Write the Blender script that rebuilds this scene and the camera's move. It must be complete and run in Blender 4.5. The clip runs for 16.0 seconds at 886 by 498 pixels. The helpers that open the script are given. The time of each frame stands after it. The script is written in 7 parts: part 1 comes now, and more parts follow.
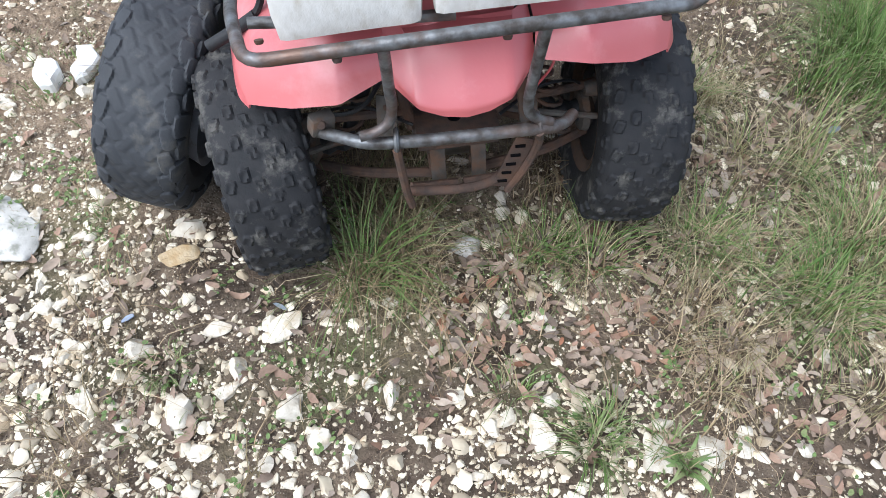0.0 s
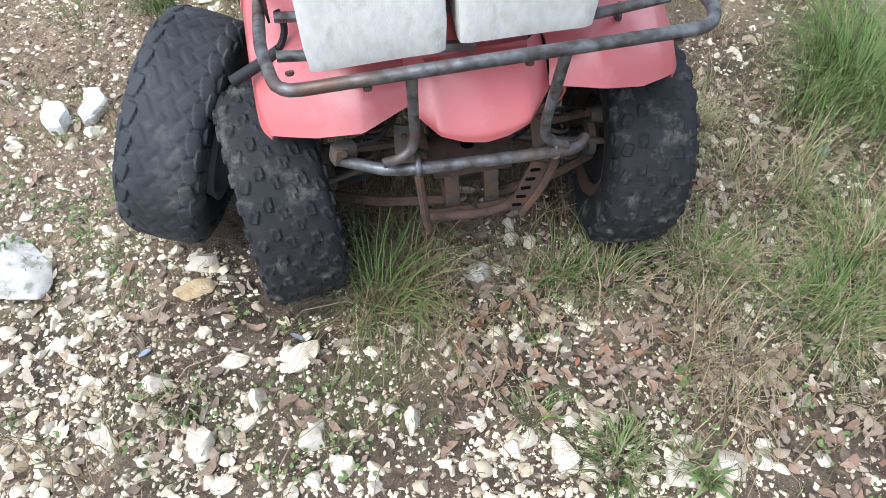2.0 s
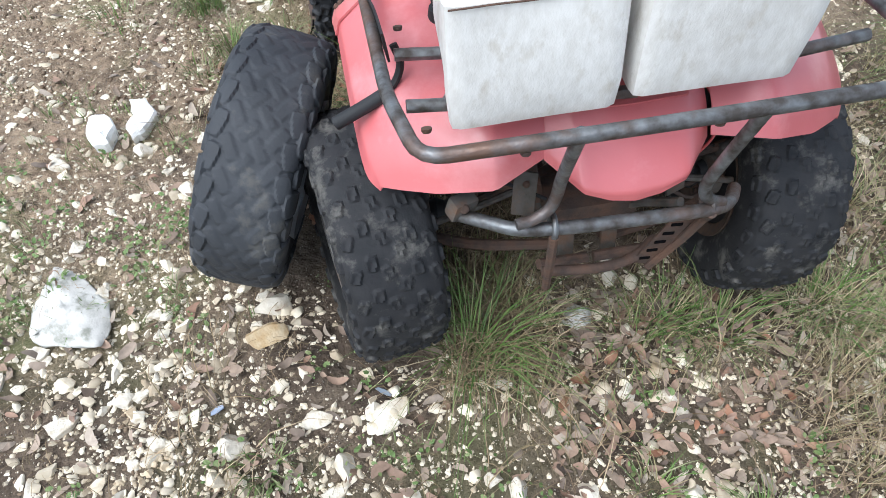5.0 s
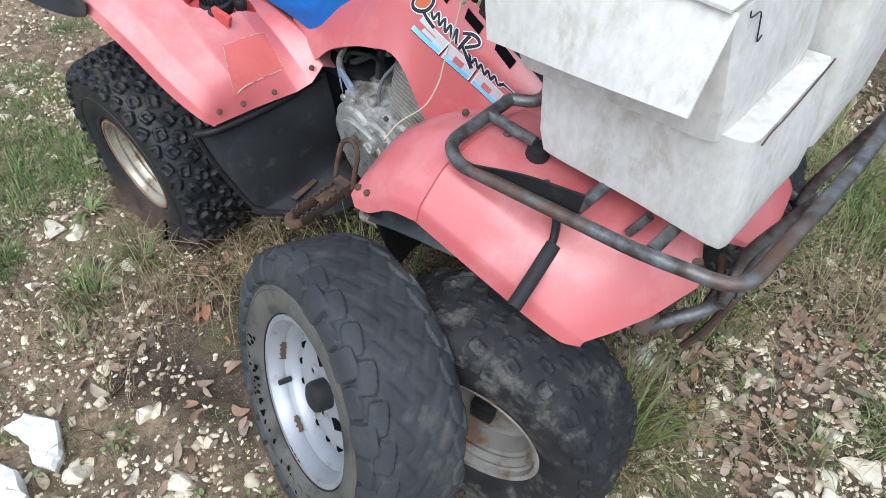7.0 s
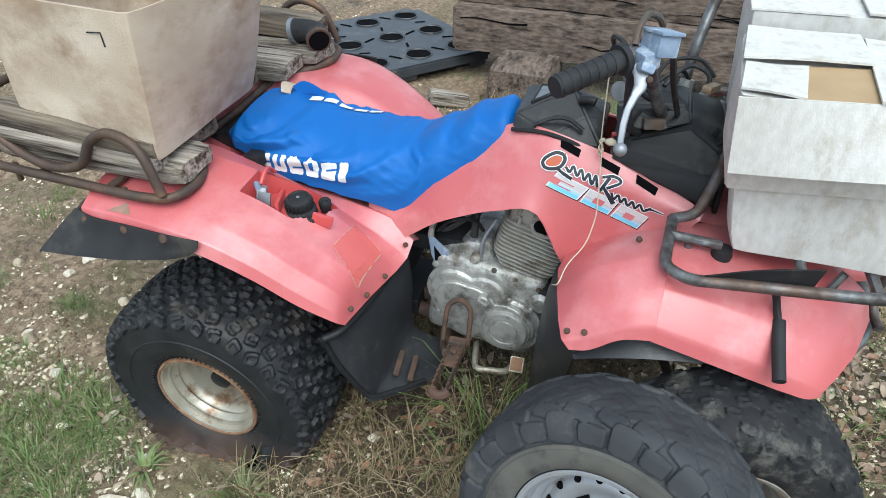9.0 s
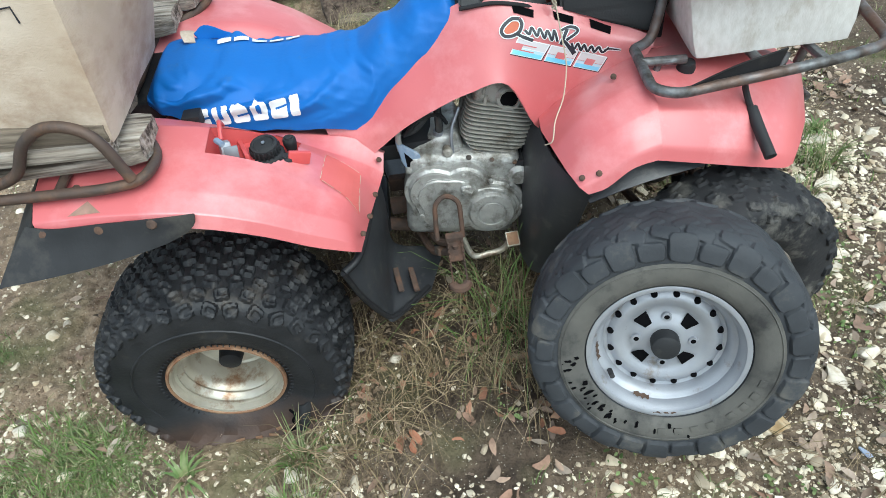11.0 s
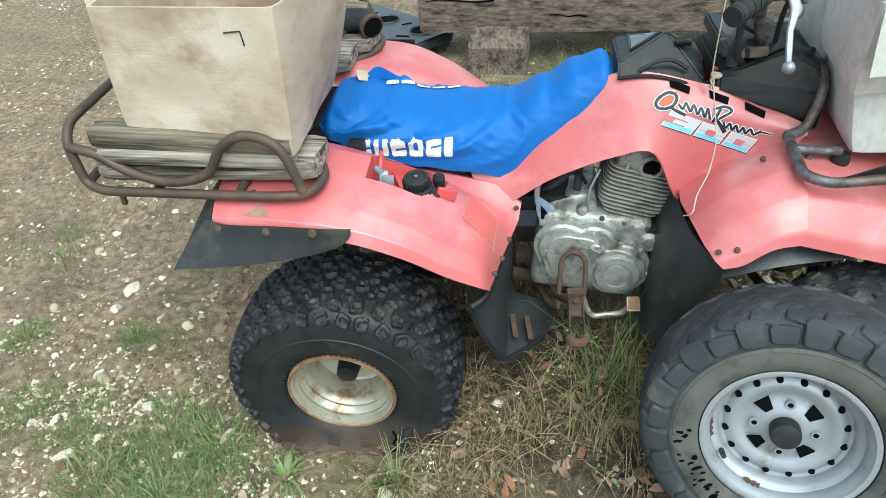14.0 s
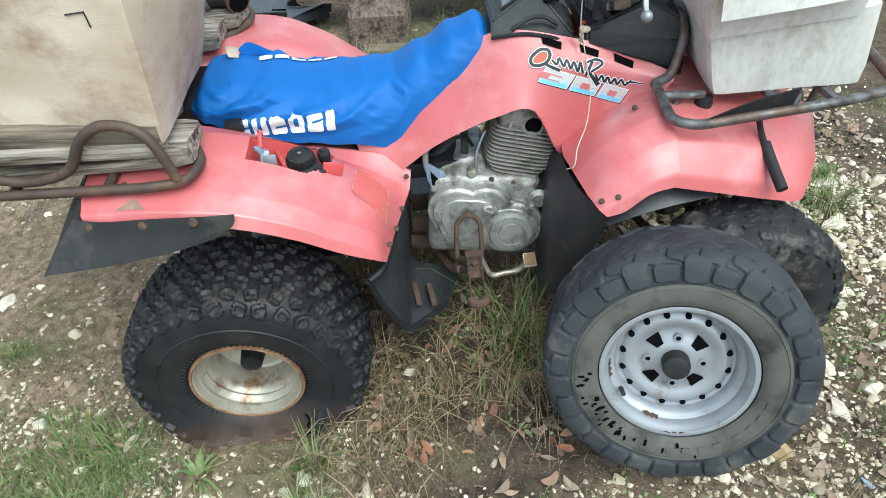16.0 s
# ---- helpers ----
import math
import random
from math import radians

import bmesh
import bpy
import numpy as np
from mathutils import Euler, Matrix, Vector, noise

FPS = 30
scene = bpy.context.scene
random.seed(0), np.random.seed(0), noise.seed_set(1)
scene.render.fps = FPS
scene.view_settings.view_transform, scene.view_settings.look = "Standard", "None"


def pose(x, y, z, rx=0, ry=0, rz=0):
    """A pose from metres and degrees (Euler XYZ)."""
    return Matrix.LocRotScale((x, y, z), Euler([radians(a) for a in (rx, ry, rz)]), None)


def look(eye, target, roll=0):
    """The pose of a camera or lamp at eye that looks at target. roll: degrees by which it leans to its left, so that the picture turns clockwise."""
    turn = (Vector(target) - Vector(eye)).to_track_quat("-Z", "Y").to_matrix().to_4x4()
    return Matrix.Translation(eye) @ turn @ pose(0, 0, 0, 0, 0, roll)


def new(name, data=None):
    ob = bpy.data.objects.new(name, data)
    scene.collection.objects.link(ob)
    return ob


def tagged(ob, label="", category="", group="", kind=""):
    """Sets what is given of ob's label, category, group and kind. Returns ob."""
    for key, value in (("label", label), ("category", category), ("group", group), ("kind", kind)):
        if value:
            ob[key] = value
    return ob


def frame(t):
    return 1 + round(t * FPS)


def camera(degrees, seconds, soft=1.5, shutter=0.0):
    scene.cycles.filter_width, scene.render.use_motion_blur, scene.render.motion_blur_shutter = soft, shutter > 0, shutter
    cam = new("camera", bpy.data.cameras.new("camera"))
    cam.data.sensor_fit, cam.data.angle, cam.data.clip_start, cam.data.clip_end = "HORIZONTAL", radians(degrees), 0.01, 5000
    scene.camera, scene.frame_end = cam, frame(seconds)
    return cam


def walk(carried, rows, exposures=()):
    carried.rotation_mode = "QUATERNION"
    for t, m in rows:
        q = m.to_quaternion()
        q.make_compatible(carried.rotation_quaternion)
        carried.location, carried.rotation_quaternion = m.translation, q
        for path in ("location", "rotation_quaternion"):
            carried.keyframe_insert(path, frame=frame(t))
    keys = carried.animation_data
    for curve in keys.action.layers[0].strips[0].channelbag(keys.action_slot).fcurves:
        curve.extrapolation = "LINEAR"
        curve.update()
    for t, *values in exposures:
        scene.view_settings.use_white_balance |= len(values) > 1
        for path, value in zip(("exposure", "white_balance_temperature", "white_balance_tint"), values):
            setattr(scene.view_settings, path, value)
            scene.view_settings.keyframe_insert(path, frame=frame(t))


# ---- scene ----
cam = camera(67.7, 16.0, soft=0.8)
PATH = [
    (0, (-0.126, -0.91, 1.481), (-0.023, 0.244, -0.15), 0.6),
    (0.5, (-0.098, -0.914, 1.478), (-0.025, 0.252, -0.145), -1.7),
    (1, (-0.131, -0.928, 1.486), (-0.003, 0.284, -0.1), -2.3),
    (1.5, (-0.187, -0.945, 1.487), (-0.035, 0.292, -0.077), -1.2),
    (2, (-0.207, -0.946, 1.487), (-0.047, 0.294, -0.074), 0.7),
    (2.5, (-0.206, -0.948, 1.49), (-0.07, 0.289, -0.076), 1.0),
    (3, (-0.203, -0.945, 1.482), (-0.1, 0.27, -0.103), 0.3),
    (3.5, (-0.211, -0.941, 1.484), (-0.112, 0.289, -0.091), 1.2),
    (3.7, (-0.232, -0.948, 1.487), (-0.17, 0.291, -0.082), 1.5),
    (5.8, (-0.59, -0.456, 1.43), (-0.257, 0.673, -0.187), -0.3),
    (6, (-0.661, -0.414, 1.438), (-0.213, 0.729, -0.141), 0.3),
    (6.5, (-0.925, -0.306, 1.486), (-0.115, 0.775, 0.011), 1.1),
    (7, (-1.032, -0.15, 1.472), (-0.06, 0.78, -0.007), 1.9),
    (7.5, (-1.132, 0.084, 1.473), (-0.164, 0.961, -0.042), -4.9),
    (8, (-1.273, 0.204, 1.473), (-0.121, 0.916, 0.001), -1.1),
    (8.5, (-1.458, 0.337, 1.548), (-0.05, 0.99, 0.287), 0.1),
    (8.7, (-1.474, 0.394, 1.558), (0.01, 1.012, 0.368), 1.0),
    (10.8, (-1.618, 0.879, 1.521), (-0.15, 0.964, 0.165), -7.4),
    (11, (-1.613, 0.864, 1.519), (-0.152, 0.932, 0.155), -7.6),
    (11.5, (-1.623, 0.856, 1.507), (-0.197, 0.967, 0.109), -9.4),
    (12, (-1.64, 0.875, 1.497), (-0.237, 0.973, 0.075), -7.0),
    (12.5, (-1.66, 0.898, 1.506), (-0.205, 1.05, 0.143), -5.5),
    (13, (-1.673, 0.923, 1.523), (-0.148, 1.151, 0.249), -5.1),
    (13.5, (-1.687, 0.934, 1.533), (-0.134, 1.23, 0.308), -4.5),
    (14, (-1.701, 0.948, 1.541), (-0.139, 1.286, 0.339), -4.7),
    (14.5, (-1.714, 0.991, 1.544), (-0.178, 1.334, 0.309), -4.5),
    (15, (-1.722, 0.997, 1.538), (-0.163, 1.258, 0.313), -2.9),
    (15.5, (-1.714, 0.958, 1.533), (-0.171, 1.115, 0.27), -3.8),
    (16, (-1.693, 0.913, 1.529), (-0.161, 0.98, 0.244), -4.6),
]
walk(cam, [(t, look(eye, target, roll)) for t, eye, target, roll in PATH], exposures=[(0, 1.06, 5900, 8), (3.5, 1.06, 5900, 8), (6, 0.88, 5950, 6), (7, 0.73, 5950, 6), (8.5, 0.72, 6020, 2), (11, 0.86, 6000, -2), (12, 0.87, 6000, -2), (13, 0.98, 6040, -5), (14, 0.99, 6040, -7), (15, 0.99, 6040, -7), (16, 0.92, 6030, -4)])
from mathutils.bvhtree import BVHTree

# ---------------------------------------------------------------- light
world = bpy.data.worlds.new("world")
scene.world = world
world.use_nodes = True
wn = world.node_tree.nodes
sky = wn.new("ShaderNodeTexSky")
sky.sky_type = "NISHITA"
sky.sun_disc = False
sky.sun_elevation = radians(58)
sky.sun_rotation = radians(240)
sky.air_density, sky.dust_density, sky.ozone_density = 1.0, 2.0, 1.0
cloud = wn.new("ShaderNodeHueSaturation")
cloud.inputs["Saturation"].default_value = 0.5
world.node_tree.links.new(sky.outputs[0], cloud.inputs["Color"])
world.node_tree.links.new(cloud.outputs[0], wn["Background"].inputs[0])
wn["Background"].inputs[1].default_value = 0.135
sun_data = bpy.data.lights.new("sun", "SUN")
sun_data.energy, sun_data.angle, sun_data.color = 1.75, radians(60), (1.0, 0.97, 0.93)
sun_ob = new("sun", sun_data)
sun_ob.matrix_world = look((-2.4, -1.4, 4.2), (0, 0, 0))

# ---------------------------------------------------------------- materials


def node(nt, kind, data_type="", operation=""):
    n = nt.nodes.new(kind)
    if data_type:
        n.data_type = data_type
    if operation:
        n.operation = operation
    return n


def material(name, col, col2=None, rough=0.6, metal=0.0, scale=8.0, stain=None, stain_scale=2.5, stain_amount=0.5,
             bump=0.15, bump_scale=60.0, stretch=(1, 1, 1), spec=0.5, rough2=None, vary=0.0, weave=0.0):
    """Principled surface: base colour varied at two scales, stains with their own shape, fine relief."""
    m = bpy.data.materials.new(name)
    m.use_nodes = True
    nt = m.node_tree
    p = nt.nodes["Principled BSDF"]
    lk = nt.links.new
    tc = node(nt, "ShaderNodeTexCoord")
    mp = node(nt, "ShaderNodeMapping")
    mp.inputs["Scale"].default_value = stretch
    lk(tc.outputs["Object"], mp.inputs[0])
    fine = node(nt, "ShaderNodeTexNoise")
    fine.inputs["Scale"].default_value, fine.inputs["Detail"].default_value = scale, 6
    lk(mp.outputs[0], fine.inputs["Vector"])
    mix = node(nt, "ShaderNodeMix", data_type="RGBA")
    mix.inputs["A"].default_value = (*col, 1)
    mix.inputs["B"].default_value = (*(col2 or [c * 0.75 for c in col]), 1)
    ramp = node(nt, "ShaderNodeMapRange")
    ramp.inputs["From Min"].default_value, ramp.inputs["From Max"].default_value = 0.35, 0.65
    lk(fine.outputs["Fac"], ramp.inputs["Value"])
    lk(ramp.outputs[0], mix.inputs["Factor"])
    out = mix.outputs["Result"]
    if stain:
        big = node(nt, "ShaderNodeTexNoise")
        big.inputs["Scale"].default_value, big.inputs["Detail"].default_value = stain_scale, 8
        big.inputs["Roughness"].default_value = 0.65
        lk(mp.outputs[0], big.inputs["Vector"])
        r2 = node(nt, "ShaderNodeMapRange")
        r2.inputs["From Min"].default_value, r2.inputs["From Max"].default_value = 0.62 - 0.25 * stain_amount, 0.75 - 0.2 * stain_amount
        lk(big.outputs["Fac"], r2.inputs["Value"])
        m2 = node(nt, "ShaderNodeMix", data_type="RGBA")
        m2.inputs["B"].default_value = (*stain, 1)
        lk(r2.outputs[0], m2.inputs["Factor"])
        lk(out, m2.inputs["A"])
        out = m2.outputs["Result"]
    if vary:
        geo = node(nt, "ShaderNodeNewGeometry")
        hsv = node(nt, "ShaderNodeHueSaturation")
        mr = node(nt, "ShaderNodeMapRange")
        mr.inputs["To Min"].default_value, mr.inputs["To Max"].default_value = 1 - vary, 1 + vary
        lk(geo.outputs["Random Per Island"], mr.inputs["Value"])
        lk(mr.outputs[0], hsv.inputs["Value"])
        tan = node(nt, "ShaderNodeMix", data_type="RGBA")
        tan.inputs["B"].default_value = (0.42, 0.31, 0.19, 1)
        tr = node(nt, "ShaderNodeMapRange")
        tr.inputs["From Min"].default_value, tr.inputs["From Max"].default_value, tr.inputs["To Max"].default_value = 0.7, 0.1, 0.5
        lk(geo.outputs["Random Per Island"], tr.inputs["Value"])
        lk(tr.outputs[0], tan.inputs["Factor"])
        lk(out, tan.inputs["A"])
        lk(tan.outputs["Result"], hsv.inputs["Color"])
        out = hsv.outputs[0]
    lk(out, p.inputs["Base Color"])
    rr = node(nt, "ShaderNodeMapRange")
    rr.inputs["To Min"].default_value, rr.inputs["To Max"].default_value = rough, rough2 if rough2 is not None else min(1, rough + 0.12)
    lk(ramp.outputs[0], rr.inputs["Value"])
    lk(rr.outputs[0], p.inputs["Roughness"])
    p.inputs["Metallic"].default_value = metal
    p.inputs["Specular IOR Level"].default_value = spec
    if bump:
        grain = node(nt, "ShaderNodeTexNoise")
        grain.inputs["Scale"].default_value, grain.inputs["Detail"].default_value = bump_scale, 5
        lk(mp.outputs[0], grain.inputs["Vector"])
        b = node(nt, "ShaderNodeBump")
        b.inputs["Strength"].default_value, b.inputs["Distance"].default_value = bump, 0.004
        height = grain.outputs["Fac"]
        if weave:
            for axis in ("X", "Y", "Z"):
                wv = node(nt, "ShaderNodeTexWave")
                wv.bands_direction = axis
                wv.inputs["Scale"].default_value, wv.inputs["Distortion"].default_value = weave, 2.5
                lk(tc.outputs["Object"], wv.inputs["Vector"])
                ad = node(nt, "ShaderNodeMath", operation="MULTIPLY_ADD")
                ad.inputs[1].default_value = 0.05
                lk(wv.outputs["Fac"], ad.inputs[0])
                lk(height, ad.inputs[2])
                height = ad.outputs[0]
        lk(height, b.inputs["Height"])
        lk(b.outputs[0], p.inputs["Normal"])
    return m


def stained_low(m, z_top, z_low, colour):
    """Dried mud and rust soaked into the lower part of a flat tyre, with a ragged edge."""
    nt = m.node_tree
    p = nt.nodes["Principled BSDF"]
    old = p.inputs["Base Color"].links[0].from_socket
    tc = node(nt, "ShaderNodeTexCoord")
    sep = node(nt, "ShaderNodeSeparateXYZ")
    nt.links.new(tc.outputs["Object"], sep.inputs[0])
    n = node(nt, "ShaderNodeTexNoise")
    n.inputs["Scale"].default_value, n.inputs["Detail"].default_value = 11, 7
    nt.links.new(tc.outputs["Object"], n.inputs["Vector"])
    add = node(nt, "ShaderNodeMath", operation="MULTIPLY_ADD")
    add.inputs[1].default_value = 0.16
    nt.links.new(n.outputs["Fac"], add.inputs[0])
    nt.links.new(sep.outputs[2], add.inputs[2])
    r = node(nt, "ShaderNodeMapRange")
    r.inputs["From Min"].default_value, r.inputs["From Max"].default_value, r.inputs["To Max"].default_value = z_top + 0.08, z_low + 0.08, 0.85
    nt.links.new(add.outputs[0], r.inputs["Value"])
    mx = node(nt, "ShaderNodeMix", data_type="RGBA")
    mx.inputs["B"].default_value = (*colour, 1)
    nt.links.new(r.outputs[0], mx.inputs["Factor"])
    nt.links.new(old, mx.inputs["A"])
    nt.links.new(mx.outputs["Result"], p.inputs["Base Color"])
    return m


def leafy(name, cols, rough=0.7, spec=0.3, through_light=0.0):
    """Many small pieces in one mesh: each island takes its own colour from a ramp."""
    m = bpy.data.materials.new(name)
    m.use_nodes = True
    nt = m.node_tree
    p = nt.nodes["Principled BSDF"]
    geo = node(nt, "ShaderNodeNewGeometry")
    cr = node(nt, "ShaderNodeValToRGB")
    el = cr.color_ramp.elements
    while len(el) < len(cols):
        el.new(0.5)
    for i, c in enumerate(cols):
        el[i].position = i / (len(cols) - 1)
        el[i].color = (*c, 1)
    nt.links.new(geo.outputs["Random Per Island"], cr.inputs[0])
    tc = node(nt, "ShaderNodeTexCoord")
    ns = node(nt, "ShaderNodeTexNoise")
    ns.inputs["Scale"].default_value = 90
    nt.links.new(tc.outputs["Object"], ns.inputs["Vector"])
    mr = node(nt, "ShaderNodeMapRange")
    mr.inputs["To Min"].default_value, mr.inputs["To Max"].default_value = 0.65, 1.3
    nt.links.new(ns.outputs["Fac"], mr.inputs["Value"])
    hs = node(nt, "ShaderNodeHueSaturation")
    nt.links.new(mr.outputs[0], hs.inputs["Value"])
    nt.links.new(cr.outputs[0], hs.inputs["Color"])
    nt.links.new(hs.outputs[0], p.inputs["Base Color"])
    p.inputs["Roughness"].default_value = rough
    p.inputs["Specular IOR Level"].default_value = spec
    return m


RED = material("faded_red_plastic", (0.555, 0.14, 0.148), (0.505, 0.112, 0.12), 0.3, scale=4, stain=(0.63, 0.25, 0.257), stain_scale=2.6, stain_amount=0.5, bump=0.05, bump_scale=160, spec=0.95, rough2=0.45)
CRUMB = leafy("soil_crumbs", [(0.21, 0.152, 0.105), (0.125, 0.09, 0.063), (0.25, 0.187, 0.13), (0.165, 0.12, 0.085), (0.30, 0.232, 0.165), (0.23, 0.168, 0.118)], 0.95, 0.1)
RED2 = material("unfaded_red_plastic", (0.54, 0.085, 0.085), (0.48, 0.07, 0.07), 0.35, bump=0.04)
REFLECTOR = material("worn_red_panel", (0.585, 0.135, 0.125), (0.53, 0.11, 0.10), 0.4, bump=0.1, bump_scale=200)
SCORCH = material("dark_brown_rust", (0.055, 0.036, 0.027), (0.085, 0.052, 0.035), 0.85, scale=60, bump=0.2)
BRASS = material("tarnished_brass", (0.30, 0.2, 0.12), (0.42, 0.33, 0.24), 0.4, 0.7, scale=30, bump=0.1)
BLACK = material("black_plastic", (0.012, 0.0125, 0.0145), (0.019, 0.019, 0.021), 0.46, spec=0.27, scale=12, stain=(0.045, 0.043, 0.039), stain_scale=9, stain_amount=0.22, bump=0.12, bump_scale=220)
SCUFFBLACK = material("scuffed_black_plastic", (0.025, 0.027, 0.032), (0.036, 0.038, 0.043), 0.36, spec=0.55, scale=10, stain=(0.07, 0.069, 0.065), stain_scale=22, stain_amount=0.22, bump=0.12, bump_scale=200)
POD = material("dusty_black_plastic", (0.013, 0.0135, 0.015), (0.019, 0.0195, 0.022), 0.33, spec=0.42, scale=14, stain=(0.06, 0.06, 0.058), stain_scale=11, stain_amount=0.25, bump=0.12, bump_scale=240)
RUBBER = material("black_rubber", (0.015, 0.016, 0.018), (0.024, 0.025, 0.028), 0.62, spec=0.35, scale=20, stain=(0.055, 0.052, 0.048), stain_scale=7, stain_amount=0.3, bump=0.2, bump_scale=140)
TYRE_OLD = material("dusty_tyre_rubber", (0.014, 0.015, 0.0175), (0.027, 0.027, 0.029), 0.68, spec=0.3, scale=24, stain=(0.115, 0.11, 0.10), stain_scale=15, stain_amount=0.34, bump=0.25, bump_scale=110)
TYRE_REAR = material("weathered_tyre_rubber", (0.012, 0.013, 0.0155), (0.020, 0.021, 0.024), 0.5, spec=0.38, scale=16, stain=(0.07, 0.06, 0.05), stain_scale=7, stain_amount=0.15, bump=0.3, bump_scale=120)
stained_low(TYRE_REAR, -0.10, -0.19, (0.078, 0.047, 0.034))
TYRE_SPARE = material("grey_tyre_rubber", (0.027, 0.030, 0.035), (0.050, 0.054, 0.061), 0.62, spec=0.33, scale=9, stain=(0.105, 0.10, 0.088), stain_scale=9, stain_amount=0.25, bump=0.2, bump_scale=130)
SIDEWALL = material("dusty_sidewall_rubber", (0.104, 0.100, 0.090), (0.074, 0.072, 0.066), 0.75, scale=12, stain=(0.028, 0.028, 0.028), stain_scale=10, stain_amount=0.4, bump=0.2, bump_scale=130)
SILVER = material("silver_painted_steel", (0.40, 0.415, 0.45), (0.33, 0.345, 0.38), 0.42, 0.55, scale=10, stain=(0.2, 0.16, 0.12), stain_scale=16, stain_amount=0.06, bump=0.1, bump_scale=300)
GREYRIM = material("grimy_grey_rim", (0.36, 0.35, 0.33), (0.26, 0.25, 0.235), 0.5, 0.3, scale=9, stain=(0.17, 0.1, 0.06), stain_scale=9, stain_amount=0.5, bump=0.2)
MUD = material("dried_mud", (0.34, 0.2, 0.16), (0.24, 0.16, 0.12), 0.9, scale=60, bump=0.2)
CREAM = material("rusty_cream_rim", (0.49, 0.465, 0.40), (0.37, 0.34, 0.275), 0.32, 0.55, scale=11, stain=(0.20, 0.115, 0.065), stain_scale=17, stain_amount=0.42, bump=0.2)
RUST = material("rusty_steel", (0.072, 0.05, 0.041), (0.125, 0.07, 0.047), 0.85, 0.1, scale=22, stain=(0.05, 0.036, 0.03), stain_scale=16, stain_amount=0.45, bump=0.5, bump_scale=150)
LIP_RUST = material("orange_rust", (0.19, 0.09, 0.048), (0.30, 0.19, 0.115), 0.8, 0.1, scale=40, stain=(0.12, 0.065, 0.04), stain_scale=20, stain_amount=0.45, bump=0.3, bump_scale=160)
RACK = material("chipped_rusty_tube", (0.17, 0.18, 0.19), (0.052, 0.045, 0.041), 0.34, 0.4, scale=34, stain=(0.125, 0.075, 0.055), stain_scale=5, stain_amount=0.54, bump=0.35, bump_scale=110, rough2=0.6)
REARRACK = material("brown_rusted_tube", (0.062, 0.048, 0.042), (0.10, 0.066, 0.05), 0.5, 0.3, scale=18, stain=(0.17, 0.098, 0.06), stain_scale=10, stain_amount=0.42, bump=0.3, bump_scale=150)
DIRTY = material("grimy_steel", (0.115, 0.105, 0.095), (0.06, 0.052, 0.045), 0.7, 0.2, scale=22, stain=(0.14, 0.08, 0.05), stain_scale=12, stain_amount=0.55, bump=0.3, bump_scale=120)
BLUE = material("blue_seat_fabric", (0.009, 0.112, 0.40), (0.0105, 0.124, 0.43), 0.55, scale=14, stain=(0.03, 0.115, 0.33), stain_scale=14, stain_amount=0.08, bump=0.15, bump_scale=90, spec=0.35)
WHITE = material("white_print", (0.78, 0.79, 0.8), (0.7, 0.71, 0.73), 0.5, scale=40, bump=0.0)
PALEPRINT = material("pale_grey_print", (0.62, 0.6, 0.62), (0.56, 0.54, 0.56), 0.5, bump=0.0)
PALEBLUE = material("pale_blue_print", (0.42, 0.62, 0.74), (0.5, 0.66, 0.76), 0.4, bump=0.0)
NAVY = material("dark_print", (0.015, 0.018, 0.03), None, 0.4, bump=0.0)
SKYBLUE = material("light_blue_print", (0.16, 0.55, 0.8), (0.3, 0.68, 0.86), 0.4, bump=0.0)
ORANGE = material("orange_print", (0.62, 0.14, 0.06), None, 0.4, bump=0.0)
ENGINE = material("oxidised_aluminium", (0.47, 0.47, 0.455), (0.36, 0.36, 0.345), 0.38, 0.55, scale=24, stain=(0.15, 0.14, 0.12), stain_scale=17, stain_amount=0.5, bump=0.5, bump_scale=130, rough2=0.6)
SCUFFED = material("scuffed_blue_grey_metal", (0.19, 0.26, 0.37), (0.27, 0.34, 0.45), 0.5, 0.2, scale=30, stain=(0.52, 0.56, 0.61), stain_scale=26, stain_amount=0.4, bump=0.4, bump_scale=120)
FINS = material("grimy_fin_alloy", (0.41, 0.40, 0.365), (0.30, 0.29, 0.26), 0.6, 0.2, scale=20, stain=(0.15, 0.13, 0.1), stain_scale=14, stain_amount=0.5, bump=0.3)
ALLOY = material("bright_alloy", (0.30, 0.315, 0.345), (0.22, 0.235, 0.265), 0.45, 0.6, scale=20, bump=0.15)
CARD = material("waxed_white_cardboard", (0.64, 0.63, 0.605), (0.56, 0.545, 0.515), 0.6, scale=60, stain=(0.47, 0.44, 0.39), stain_scale=22, stain_amount=0.32, bump=0.2, bump_scale=260, stretch=(1.2, 1.2, 0.7))
CARD_IN = material("brown_cardboard", (0.42, 0.3, 0.17), (0.36, 0.25, 0.14), 0.8, scale=9, bump=0.1)
CARTON = material("dirty_tan_carton", (0.60, 0.515, 0.425), (0.45, 0.36, 0.272), 0.58, scale=5, stain=(0.325, 0.228, 0.155), stain_scale=3.6, stain_amount=0.68, bump=0.35, bump_scale=150, stretch=(1, 1, 1.5), weave=110)
PLANK = material("silvered_weathered_wood", (0.44, 0.40, 0.35), (0.20, 0.162, 0.125), 0.85, scale=16, stain=(0.04, 0.03, 0.022), stain_scale=6, stain_amount=0.68, bump=0.7, bump_scale=20, stretch=(7, 0.4, 7))
